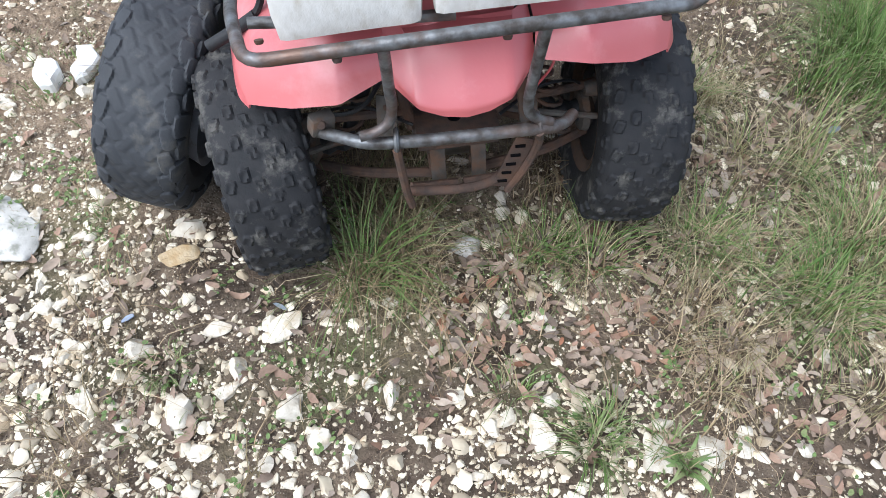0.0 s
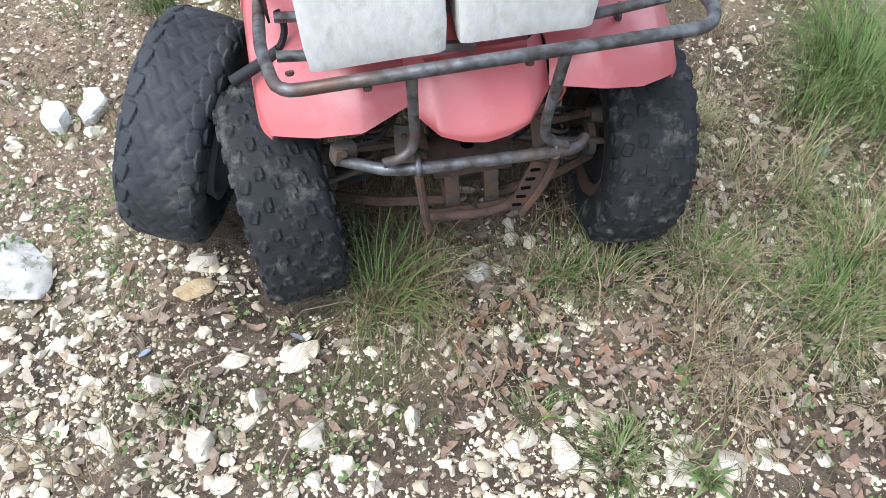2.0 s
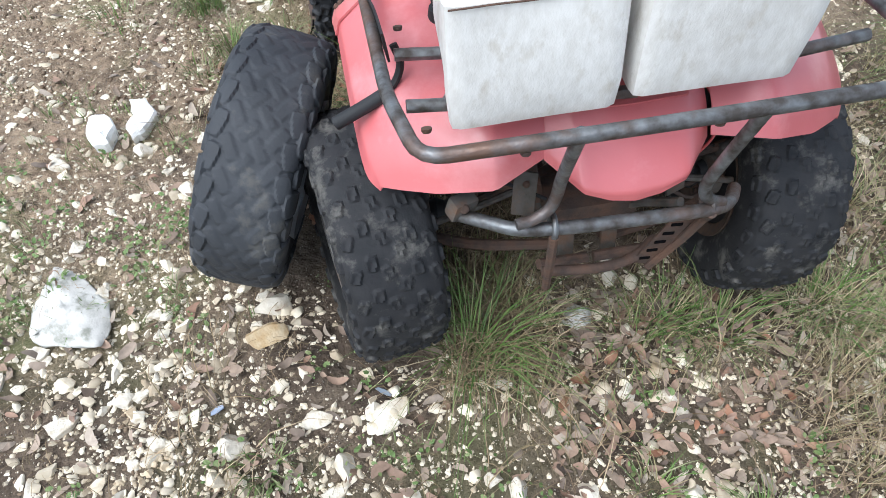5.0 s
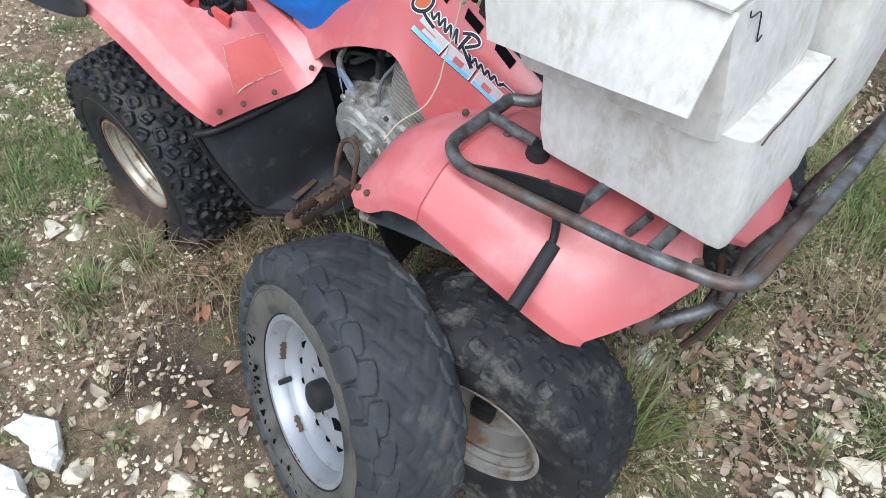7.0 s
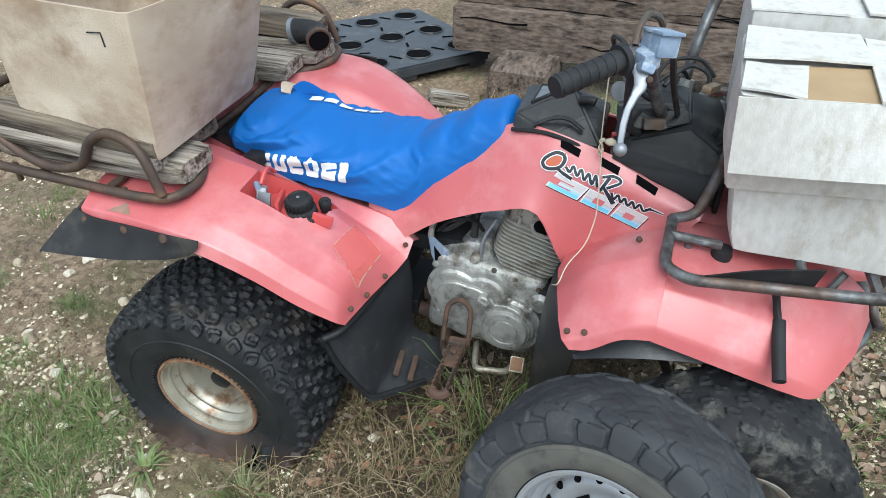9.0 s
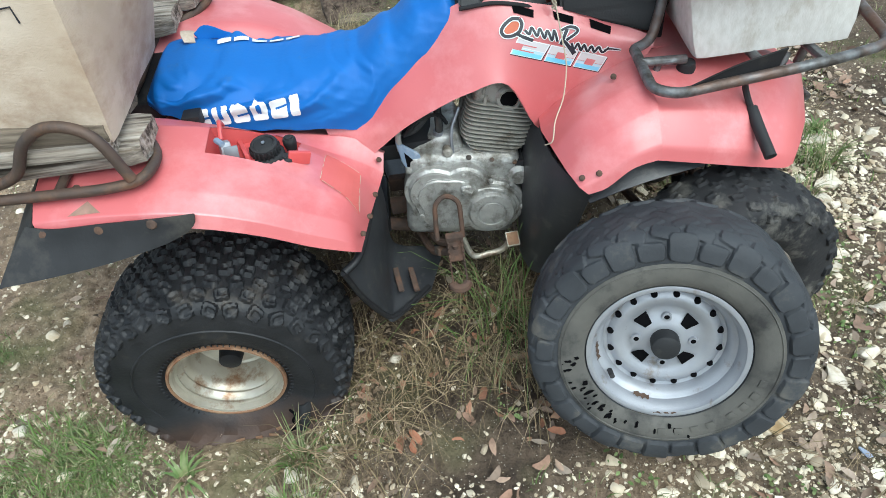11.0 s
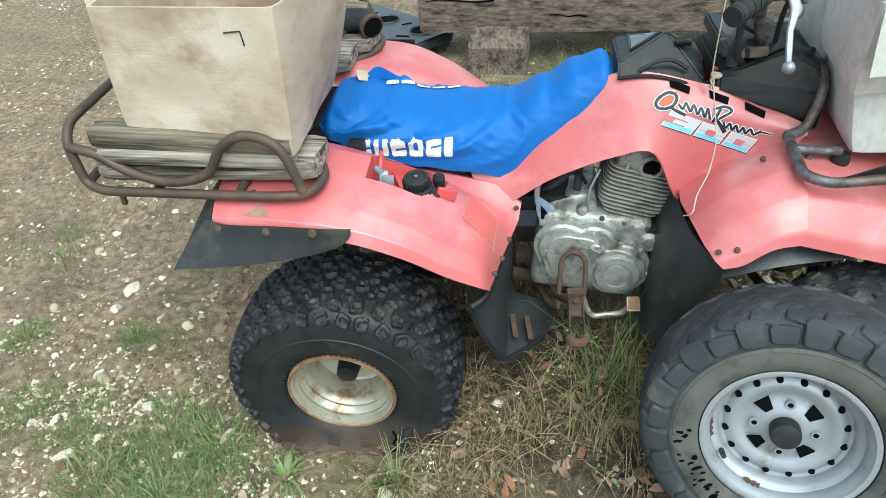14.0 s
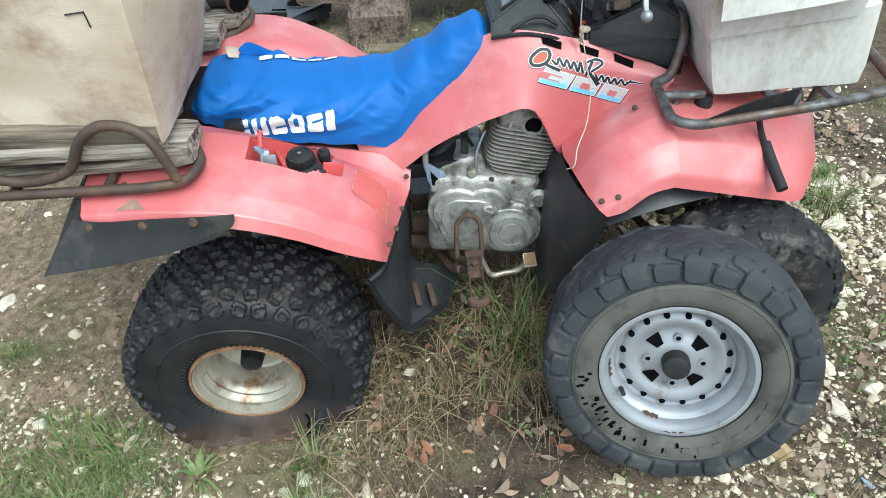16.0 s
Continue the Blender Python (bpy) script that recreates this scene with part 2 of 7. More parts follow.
PLANK_DARK = material("rotten_brown_wood", (0.235, 0.195, 0.15), (0.115, 0.09, 0.067), 0.88, scale=14, stain=(0.028, 0.021, 0.016), stain_scale=5, stain_amount=0.6, bump=0.9, bump_scale=20, stretch=(7, 0.45, 7))
SLEEPER = material("dark_weathered_timber", (0.20, 0.152, 0.124), (0.105, 0.076, 0.06), 0.88, scale=26, stain=(0.026, 0.018, 0.015), stain_scale=9, stain_amount=0.55, bump=1.0, bump_scale=34, stretch=(2.6, 0.75, 2.6))
HDPE = material("black_moulded_plastic", (0.035, 0.04, 0.047), (0.05, 0.055, 0.063), 0.3, scale=12, bump=0.08, stain=(0.1, 0.1, 0.095), stain_scale=8, stain_amount=0.2)
GREYPLASTIC = material("grey_plastic", (0.2, 0.235, 0.28), (0.16, 0.19, 0.23), 0.5, scale=8, bump=0.1)
SCREEN = material("faded_display_window", (0.15, 0.165, 0.185), (0.11, 0.122, 0.14), 0.25, scale=20, bump=0.03)
DARKHOLE = material("dark_hollow", (0.005, 0.005, 0.006), None, 0.9, bump=0.0, spec=0.05)
STRING = material("beige_string", (0.58, 0.51, 0.39), None, 0.9, bump=0.0)
LIME = material("pale_limestone", (0.67, 0.615, 0.495), (0.56, 0.49, 0.375), 0.85, scale=18, stain=(0.42, 0.33, 0.22), stain_scale=9, stain_amount=0.35, bump=0.6, bump_scale=55, vary=0.36)
ROCK = material("pale_limestone_rock", (0.66, 0.61, 0.52), (0.55, 0.49, 0.395), 0.85, scale=1.6, stain=(0.47, 0.39, 0.28), stain_scale=1.1, stain_amount=0.45, bump=0.6, bump_scale=5)
GREYSTONE = material("grey_limestone", (0.60, 0.58, 0.54), (0.47, 0.455, 0.42), 0.9, scale=2.5, stain=(0.26, 0.26, 0.22), stain_scale=2, stain_amount=0.45, bump=0.25, bump_scale=9)
TANSTONE = material("tan_limestone", (0.44, 0.30, 0.15), (0.56, 0.45, 0.3), 0.9, scale=1.6, bump=0.6, bump_scale=5)
LEAF = leafy("dead_leaves", [(0.20, 0.145, 0.11), (0.38, 0.30, 0.235), (0.22, 0.135, 0.095), (0.44, 0.37, 0.30), (0.13, 0.098, 0.078), (0.33, 0.255, 0.195), (0.30, 0.18, 0.125), (0.27, 0.215, 0.17)], 0.75)
GRASS = leafy("green_grass", [(0.075, 0.145, 0.03), (0.12, 0.205, 0.045), (0.055, 0.105, 0.025), (0.17, 0.235, 0.08), (0.13, 0.20, 0.055), (0.25, 0.25, 0.12)], 0.6)
RUSSET = leafy("russet_leaves", [(0.30, 0.13, 0.075), (0.36, 0.19, 0.12), (0.22, 0.10, 0.06), (0.42, 0.26, 0.17), (0.27, 0.16, 0.11)], 0.65)
STRAW = leafy("dry_grass", [(0.28, 0.20, 0.118), (0.42, 0.33, 0.215), (0.19, 0.132, 0.08), (0.26, 0.20, 0.115), (0.16, 0.13, 0.065), (0.10, 0.072, 0.047)], 0.75)
HAY = leafy("bleached_dry_grass", [(0.42, 0.34, 0.205), (0.50, 0.42, 0.275), (0.33, 0.26, 0.155), (0.25, 0.245, 0.11), (0.38, 0.33, 0.19)], 0.7)
FRESH = leafy("fresh_grass", [(0.10, 0.175, 0.04), (0.15, 0.24, 0.06), (0.085, 0.125, 0.042), (0.19, 0.235, 0.095), (0.27, 0.255, 0.15), (0.13, 0.19, 0.065)], 0.6)
HERB = leafy("small_green_weeds", [(0.10, 0.16, 0.05), (0.15, 0.22, 0.075), (0.18, 0.21, 0.09)], 0.55)


def ground_material():
    m = bpy.data.materials.new("stony_soil")
    m.use_nodes = True
    nt = m.node_tree
    lk = nt.links.new
    p = nt.nodes["Principled BSDF"]
    tc = node(nt, "ShaderNodeTexCoord")

    def noise_fac(scale, lo, hi, detail=8, rough=0.6):
        n = node(nt, "ShaderNodeTexNoise")
        n.inputs["Scale"].default_value, n.inputs["Detail"].default_value, n.inputs["Roughness"].default_value = scale, detail, rough
        lk(tc.outputs["Object"], n.inputs["Vector"])
        r = node(nt, "ShaderNodeMapRange")
        r.inputs["From Min"].default_value, r.inputs["From Max"].default_value = lo, hi
        lk(n.outputs["Fac"], r.inputs["Value"])
        return r.outputs[0]

    def mixed(a, b, fac):
        x = node(nt, "ShaderNodeMix", data_type="RGBA")
        lk(fac, x.inputs["Factor"])
        for key, v in (("A", a), ("B", b)):
            if isinstance(v, tuple):
                x.inputs[key].default_value = (*v, 1)
            else:
                lk(v, x.inputs[key])
        return x.outputs["Result"]

    c = mixed((0.285, 0.217, 0.156), (0.118, 0.086, 0.062), noise_fac(26, 0.38, 0.62))
    c = mixed(c, (0.33, 0.262, 0.19), noise_fac(4.2, 0.48, 0.7))
    c = mixed(c, (0.05, 0.036, 0.026), noise_fac(75, 0.56, 0.66))
    mask = node(nt, "ShaderNodeVertexColor")
    mask.layer_name = "soil"
    ms = node(nt, "ShaderNodeSeparateColor")
    lk(mask.outputs[0], ms.inputs[0])
    c = mixed(c, mixed((0.46, 0.345, 0.235), (0.20, 0.142, 0.096), noise_fac(31, 0.38, 0.60)), ms.outputs[2])
    # wet soil colour, which also paints the machine's shade between its wheels
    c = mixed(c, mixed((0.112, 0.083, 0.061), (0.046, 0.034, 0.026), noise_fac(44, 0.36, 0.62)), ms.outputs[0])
    c = mixed(c, (0.13, 0.15, 0.06), ms.outputs[1])
    c = mixed(c, (0.06, 0.044, 0.036), noise_fac(2.1, 0.6, 0.72))
    c = mixed(c, (0.1, 0.115, 0.04), noise_fac(5.5, 0.66, 0.8))
    grit = node(nt, "ShaderNodeTexVoronoi")
    grit.inputs["Scale"].default_value = 165
    lk(tc.outputs["Object"], grit.inputs["Vector"])
    gr = node(nt, "ShaderNodeMapRange")
    gr.inputs["From Min"].default_value, gr.inputs["From Max"].default_value = 0.32, 0.2
    lk(grit.outputs["Distance"], gr.inputs["Value"])
    pick = node(nt, "ShaderNodeMath", operation="MULTIPLY")
    sel = node(nt, "ShaderNodeSeparateColor")
    lk(grit.outputs["Color"], sel.inputs[0])
    gt = node(nt, "ShaderNodeMath", operation="GREATER_THAN")
    gt.inputs[1].default_value = 0.8
    lk(sel.outputs[0], gt.inputs[0])
    lk(gr.outputs[0], pick.inputs[0])
    lk(gt.outputs[0], pick.inputs[1])
    c = mixed(c, (0.58, 0.53, 0.44), pick.outputs[0])
    lk(c, p.inputs["Base Color"])
    p.inputs["Roughness"].default_value = 0.92
    p.inputs["Specular IOR Level"].default_value = 0.25
    b1 = node(nt, "ShaderNodeBump")
    b1.inputs["Strength"].default_value, b1.inputs["Distance"].default_value = 1.0, 0.02
    n = node(nt, "ShaderNodeTexNoise")
    n.inputs["Scale"].default_value, n.inputs["Detail"].default_value = 38, 8
    lk(tc.outputs["Object"], n.inputs["Vector"])
    add = node(nt, "ShaderNodeMath", operation="ADD")
    lk(n.outputs["Fac"], add.inputs[0])
    lk(pick.outputs[0], add.inputs[1])
    n2 = node(nt, "ShaderNodeTexNoise")
    n2.inputs["Scale"].default_value, n2.inputs["Detail"].default_value, n2.inputs["Roughness"].default_value = 150, 6, 0.7
    lk(tc.outputs["Object"], n2.inputs["Vector"])
    add2 = node(nt, "ShaderNodeMath", operation="MULTIPLY_ADD")
    add2.inputs[1].default_value = 0.5
    lk(n2.outputs["Fac"], add2.inputs[0])
    lk(add.outputs[0], add2.inputs[2])
    lk(add2.outputs[0], b1.inputs["Height"])
    lk(b1.outputs[0], p.inputs["Normal"])
    return m


# ---------------------------------------------------------------- mesh helpers
rng = random.Random(7)


def mesh_of(bm, name, mat, smooth=True):
    me = bpy.data.meshes.new(name)
    bm.normal_update()
    bm.to_mesh(me)
    bm.free()
    me.materials.append(mat)
    if smooth:
        me.polygons.foreach_set("use_smooth", [True] * len(me.polygons))
        me.set_sharp_from_angle(angle=radians(40))
    return me


def part(name, bm, mat, parent, label="", smooth=True, at=None):
    """One mesh object under a thing or a part."""
    ob = new(name, mesh_of(bm, name, mat, smooth))
    ob.parent = parent
    if at is not None:
        ob.matrix_basis = at
    if label:
        ob["label"] = label
    return ob


def thing(name, label, category, m=None, group="", kind=""):
    ob = new(name)
    ob.empty_display_size = 0.1
    if m is not None:
        ob.matrix_basis = m
    return tagged(ob, label, category, group, kind)


def spline(pts, n, closed=False):
    """n points on a smooth curve through pts."""
    P = [Vector(p) for p in pts]
    k = len(P)
    out = []
    total = k if closed else k - 1
    for i in range(n):
        s = i / (n if closed else n - 1) * total
        j = min(int(s), total - 1)
        t = s - j
        if closed:
            a, b, c, d = P[(j - 1) % k], P[j % k], P[(j + 1) % k], P[(j + 2) % k]
        else:
            a, b, c, d = P[max(j - 1, 0)], P[j], P[j + 1], P[min(j + 2, k - 1)]
            if j == 0:
                a = b * 2 - c
            if j + 2 > k - 1:
                d = c * 2 - b
        out.append(0.5 * ((2 * b) + (c - a) * t + (2 * a - 5 * b + 4 * c - d) * t * t + (3 * b - a - 3 * c + d) * t ** 3))
    return out


def tube(pts, r, n=None, seg=10, closed=False, bm=None, smooth_path=True, taper=None):
    """A round tube along a smooth path, ends capped."""
    bm = bm or bmesh.new()
    P = spline(pts, n or max(6, 7 * (len(pts) - 1)), closed) if smooth_path else [Vector(p) for p in pts]
    rings = []
    up = None
    m = len(P)
    for i, p in enumerate(P):
        d = (P[(i + 1) % m] - P[i - 1]) if closed else (P[min(i + 1, m - 1)] - P[max(i - 1, 0)])
        d.normalize()
        if up is None:
            up = d.orthogonal().normalized()
        up = (up - d * up.dot(d)).normalized()
        side = d.cross(up)
        rr = r if taper is None else r * (1 + (taper - 1) * i / (m - 1))
        rings.append([bm.verts.new(p + (up * math.cos(a) + side * math.sin(a)) * rr) for a in [2 * math.pi * k / seg for k in range(seg)]])
    for i in range(m if closed else m - 1):
        A, B = rings[i], rings[(i + 1) % m]
        for k in range(seg):
            bm.faces.new((A[k], A[(k + 1) % seg], B[(k + 1) % seg], B[k]))
    if not closed:
        bm.faces.new(rings[0][::-1])
        bm.faces.new(rings[-1])
    return bm


def rounded(points, corner, n=4):
    """A polyline with its inner corners rounded, for bent tubes."""
    P = [Vector(p) for p in points]
    out = [P[0]]
    for a, b, c in zip(P, P[1:], P[2:]):
        u, v = (a - b), (c - b)
        k = min(corner, u.length * 0.45, v.length * 0.45)
        p0, p2 = b + u.normalized() * k, b + v.normalized() * k
        out += [p0 * (1 - t) ** 2 + b * 2 * t * (1 - t) + p2 * t * t for t in [i / n for i in range(n + 1)]]
    out.append(P[-1])
    return out


def bent(points, r, corner=0.05, seg=10, bm=None):
    return tube(rounded(points, corner), r, seg=seg, bm=bm, smooth_path=False)


def box(sx, sy, sz, bevel=0.005, m=None, bm=None, seg=2):
    own = bmesh.new()
    bmesh.ops.create_cube(own, size=1.0, matrix=Matrix.Diagonal((sx, sy, sz, 1)))
    if bevel:
        bmesh.ops.bevel(own, geom=own.edges[:], offset=bevel, segments=seg, affect="EDGES", profile=0.6)
    if m is not None:
        bmesh.ops.transform(own, matrix=m, verts=own.verts)
    return joined(bm, own)


def joined(bm, own):
    if bm is None:
        return own
    tmp = bpy.data.meshes.new("tmp")
    own.to_mesh(tmp)
    own.free()
    bm.from_mesh(tmp)
    bpy.data.meshes.remove(tmp)
    return bm


def turned(profile, seg=48, closed=False, bm=None, m=None):
    """Revolve (radius, x) points about the X axis."""
    own = bmesh.new()
    rings = [[own.verts.new((x, r * math.cos(a), r * math.sin(a))) for a in [2 * math.pi * k / seg for k in range(seg)]] for r, x in profile]
    n = len(rings)
    for i in range(n if closed else n - 1):
        A, B = rings[i], rings[(i + 1) % n]
        for k in range(seg):
            own.faces.new((A[k], A[(k + 1) % seg], B[(k + 1) % seg], B[k]))
    if not closed:
        own.faces.new(rings[0][::-1])
        own.faces.new(rings[-1])
    bmesh.ops.recalc_face_normals(own, faces=own.faces)
    if m is not None:
        bmesh.ops.transform(own, matrix=m, verts=own.verts)
    return joined(bm, own)


def sheet(net, nu, nv, thick=0.004, mirror=False, creased=False, cuts=(0.06, 0.35, 0.65, 0.94)):
    """A smooth shell with thickness over a net of control points (rows of equal length)."""
    cols = [spline(row, nu) for row in net]
    if creased:
        k = len(net) - 1
        steps = [i + f for i in range(k) for f in cuts]
        steps = [0.0] + steps + [float(k)]
        nv = len(steps)
        grid = [[cols[min(int(s), k - 1)][i].lerp(cols[min(int(s), k - 1) + 1][i], s - min(int(s), k - 1)) for s in steps] for i in range(nu)]
    else:
        grid = [spline([c[i] for c in cols], nv) for i in range(nu)]
    if mirror:
        grid = [[Vector((-p.x, p.y, p.z)) for p in row] for row in grid]
    bm = bmesh.new()
    V = [[bm.verts.new(p) for p in row] for row in grid]
    for i in range(nu - 1):
        for j in range(nv - 1):
            bm.faces.new((V[i][j], V[i + 1][j], V[i + 1][j + 1], V[i][j + 1]))
    bmesh.ops.recalc_face_normals(bm, faces=bm.faces)
    bm.normal_update()
    up = sum((f.normal.z for f in bm.faces))
    if up < 0:
        bmesh.ops.reverse_faces(bm, faces=bm.faces)
        bm.normal_update()
    low = [[bm.verts.new(v.co - v.normal * thick) for v in row] for row in V]
    for i in range(nu - 1):
        for j in range(nv - 1):
            bm.faces.new((low[i][j], low[i][j + 1], low[i + 1][j + 1], low[i + 1][j]))
    edge = [(i, 0) for i in range(nu)] + [(nu - 1, j) for j in range(1, nv)] + [(i, nv - 1) for i in range(nu - 2, -1, -1)] + [(0, j) for j in range(nv - 2, 0, -1)]
    for (a, b), (c, d) in zip(edge, edge[1:] + edge[:1]):
        bm.faces.new((V[a][b], low[a][b], low[c][d], V[c][d]))
    bmesh.ops.recalc_face_normals(bm, faces=bm.faces)
    return bm


def inside(poly, x, y):
    hit = False
    for (x0, y0), (x1, y1) in zip(poly, poly[1:] + poly[:1]):
        if (y0 > y) != (y1 > y) and x < (x1 - x0) * (y - y0) / (y1 - y0) + x0:
            hit = not hit
    return hit


def cut_opening(bm, poly):
    """Cut an opening with the outline poly (x, y) down through a fine sheet."""
    gone = [f for f in bm.faces if inside(poly, *f.calc_center_median().xy)]
    bmesh.ops.delete(bm, geom=gone, context="FACES")
    for v in {v for e in bm.edges if len(e.link_faces) == 1 for v in e.verts}:
        best = None
        for a, b in zip(poly, poly[1:] + poly[:1]):
            a, b = Vector(a), Vector(b)
            t = max(0, min(1, (v.co.xy - a).dot(b - a) / (b - a).length_squared))
            p = a.lerp(b, t)
            if best is None or (p - v.co.xy).length < (best - v.co.xy).length:
                best = p
        if (best - v.co.xy).length < .02:
            v.co.x, v.co.y = best
    return bm


def ribbon(points, w0, w1=None):
    """Quads along a line in the print's plane, for painted strokes."""
    P = [Vector(p[:2]) for p in points]
    w1 = w0 if w1 is None else w1
    sides = []
    for i, p in enumerate(P):
        d = (P[min(i + 1, len(P) - 1)] - P[max(i - 1, 0)]).normalized()
        h = (w0 + (w1 - w0) * i / (len(P) - 1)) / 2
        sides.append((p + Vector((-d.y, d.x)) * h, p - Vector((-d.y, d.x)) * h))
    return [[tuple(a[0]), tuple(a[1]), tuple(b[1]), tuple(b[0])] for a, b in zip(sides, sides[1:])]


def decal(polys, trees, origin, ax, ay, ray, offset=0.0015, cells=3):
    """Flat prints laid on a surface: polygons in the plane (origin, ax, ay) dropped along ray on to it."""
    bm = bmesh.new()
    for poly in polys:
        own = bmesh.new()
        f = own.faces.new([own.verts.new((a, b, 0)) for a, b in poly])
        bmesh.ops.triangulate(own, faces=[f])
        bmesh.ops.subdivide_edges(own, edges=own.edges[:], cuts=cells, use_grid_fill=True)
        missed = []
        for v in own.verts:
            p = Vector(origin) + Vector(ax) * v.co.x + Vector(ay) * v.co.y
            best = None
            for tr in trees:
                hit = tr.ray_cast(p - Vector(ray) * 0.6, Vector(ray))
                if hit[0] is not None and (best is None or hit[3] < best[3]):
                    best = hit
            if best:
                nn = best[1] if best[1].dot(Vector(ray)) < 0 else -best[1]
                v.co = best[0] + nn * offset
            else:
                missed.append(v)
        bmesh.ops.delete(own, geom=missed, context="VERTS")
        joined(bm, own)
    return bm


# ---------------------------------------------------------------- ground
def ground_z(x, y):
    """Height of the soil."""
    fade = 1.0 / (1.0 + 0.02 * (x * x + y * y))
    return (0.022 * noise.noise((x * 1.3, y * 1.3, 0.3)) + 0.009 * noise.noise((x * 6, y * 6, 2.0))) * fade


def axis_steps(lo, hi, step, far):
    a = list(np.arange(lo, hi + 1e-6, step))
    d = step
    up, down = [], []
    x0, x1 = lo, hi
    while x1 < far:
        d *= 1.35
        x1 += d
        x0 -= d
        up.append(x1)
        down.append(x0)
    return down[::-1] + a + up


def clod(x, y):
    """Crumbs and ruts of the bare soil."""
    if abs(x) > 4 or abs(y) > 6:
        return 0.0
    a = noise.noise((x * 22, y * 22, 5))
    lump = .009 + .024 * max(0, min(1, (y - 1.15) * 4))
    fine = abs(noise.noise((x * 58, y * 58, 9)))
    return lump * abs(a) * (.6 + noise.noise((x * 3, y * 3, 1))) + (.010 if y > 1.2 else .006) * fine * (.7 + noise.noise((x * 4, y * 4, 6))) + .003 * noise.noise((x * 130, y * 130, 2))


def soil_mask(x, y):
    """How dark (wetness plus painted shade under the machine), mossy and dry the soil is."""
    damp_shade = (.45 if x < .5 else .62) * max(0, min(1, ((.8 if x < .5 else 1.6) - y) * 1.6)) * max(0, min(1, 3.5 - abs(x))) * max(0, min(1, 1 + (x + .75) * 3 if y > .1 else 1))
    # patches between the wheels put the machine's shade into the soil colour
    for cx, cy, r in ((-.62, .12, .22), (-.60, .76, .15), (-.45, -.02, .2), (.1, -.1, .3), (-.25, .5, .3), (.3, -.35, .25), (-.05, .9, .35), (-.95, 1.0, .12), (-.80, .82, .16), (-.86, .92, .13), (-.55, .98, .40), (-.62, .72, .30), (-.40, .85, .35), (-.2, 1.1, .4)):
        damp_shade = max(damp_shade, .95 - ((x - cx) ** 2 + (y - cy) ** 2) / (r * r))
    damp_shade = max(0, min(1, damp_shade + .5 * noise.noise((x * 5, y * 5, 11))))
    moss = .8 * noise.noise((x * 2.4, y * 2.4, 31)) + .5 * noise.noise((x * 9, y * 9, 37)) - .22
    moss += .35 * math.exp(-((x + .85) ** 2 + (y - 1.85) ** 2) * 3) + .3 * math.exp(-((x + 1.2) ** 2 + (y - .5) ** 2) * 4)
    dry = .85 * max(0, min(1, (y - 1.1) * 2, 1), min(1, max(0, (-.72 - x) * 4)) * max(0, min(1, y * 3))) * max(0, min(1, .7 + .8 * noise.noise((x * 3, y * 3, 71))))
    return damp_shade, max(0, min(.8, moss)), dry, 1


def build_ground():
    xs, ys = axis_steps(-2.0, 2.0, 0.0095, 400), axis_steps(-.9, 3.3, 0.0095, 400)
    verts = [(x, y, ground_z(x, y) + clod(x, y)) for y in ys for x in xs]
    w = len(xs)
    faces = [(j * w + i, j * w + i + 1, (j + 1) * w + i + 1, (j + 1) * w + i) for j in range(len(ys) - 1) for i in range(w - 1)]
    me = bpy.data.meshes.new("ground")
    me.from_pydata(verts, [], faces)
    me.polygons.foreach_set("use_smooth", [True] * len(faces))
    me.materials.append(ground_material())
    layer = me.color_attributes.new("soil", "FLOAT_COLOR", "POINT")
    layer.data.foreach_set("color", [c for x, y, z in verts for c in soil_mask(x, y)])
    ob = new("ground", me)
    return tagged(ob, "brown stony soil with patches of moss and grit", "ground", kind="structure")


ground = build_ground()

# ---------------------------------------------------------------- quad bike: root and body shells
# The machine leans a little to its own right, on flat tyres.
LEAN_M = Matrix.Translation((0, 0, 0.6)) @ Matrix.Rotation(radians(3.3), 4, "Z") @ Matrix.Rotation(radians(-2.5), 4, "Y") @ Matrix.Translation((0, 0, -0.6))
LEAN_I = LEAN_M.inverted()
quad = thing("quad_bike", "old faded red quad bike with blue seat and flat tyres", "quad bike", LEAN_M)


def q(x, y, z):
    """A place on the ground plan, in the leaning machine's own frame."""
    return LEAN_I @ Vector((x, y, z))


def qs(side, x, y, z):
    """The same for a part of a pair: the place is given for the machine's right half, side > 0 mirrors it."""
    p = q(-abs(x), y, z)
    return Vector((-p.x, p.y, p.z)) if side > 0 else p


def sym(rows):
    """A net given from the right edge to the middle line, completed by its mirror image."""
    half = [[q(*p) for p in row] for row in rows]
    half[-1] = [Vector((0, p.y, p.z)) for p in half[-1]]
    return half + [[Vector((-p.x, p.y, p.z)) for p in row] for row in half[-2::-1]]


def net(rows):
    return [[q(*p) for p in row] for row in rows]


FF_FRONT = net([
    [(-.149, .074, .656), (-.149, .10, .70), (-.149, .165, .738), (-.15, .25, .75), (-.18, .36, .757), (-.20, .44, .757)],
    [(-.238, .024, .640), (-.238, .052, .70), (-.24, .12, .738), (-.245, .24, .747), (-.26, .36, .764), (-.275, .44, .77)],
    [(-.33, .052, .612), (-.325, .085, .668), (-.33, .14, .708), (-.335, .24, .735), (-.345, .36, .758), (-.355, .44, .768)],
    [(-.39, .085, .592), (-.39, .115, .637), (-.397, .16, .668), (-.408, .24, .70), (-.42, .36, .733), (-.428, .44, .745)],
    [(-.424, .108, .578), (-.436, .135, .598), (-.447, .17, .615), (-.458, .24, .64), (-.472, .36, .672), (-.480, .44, .692)],
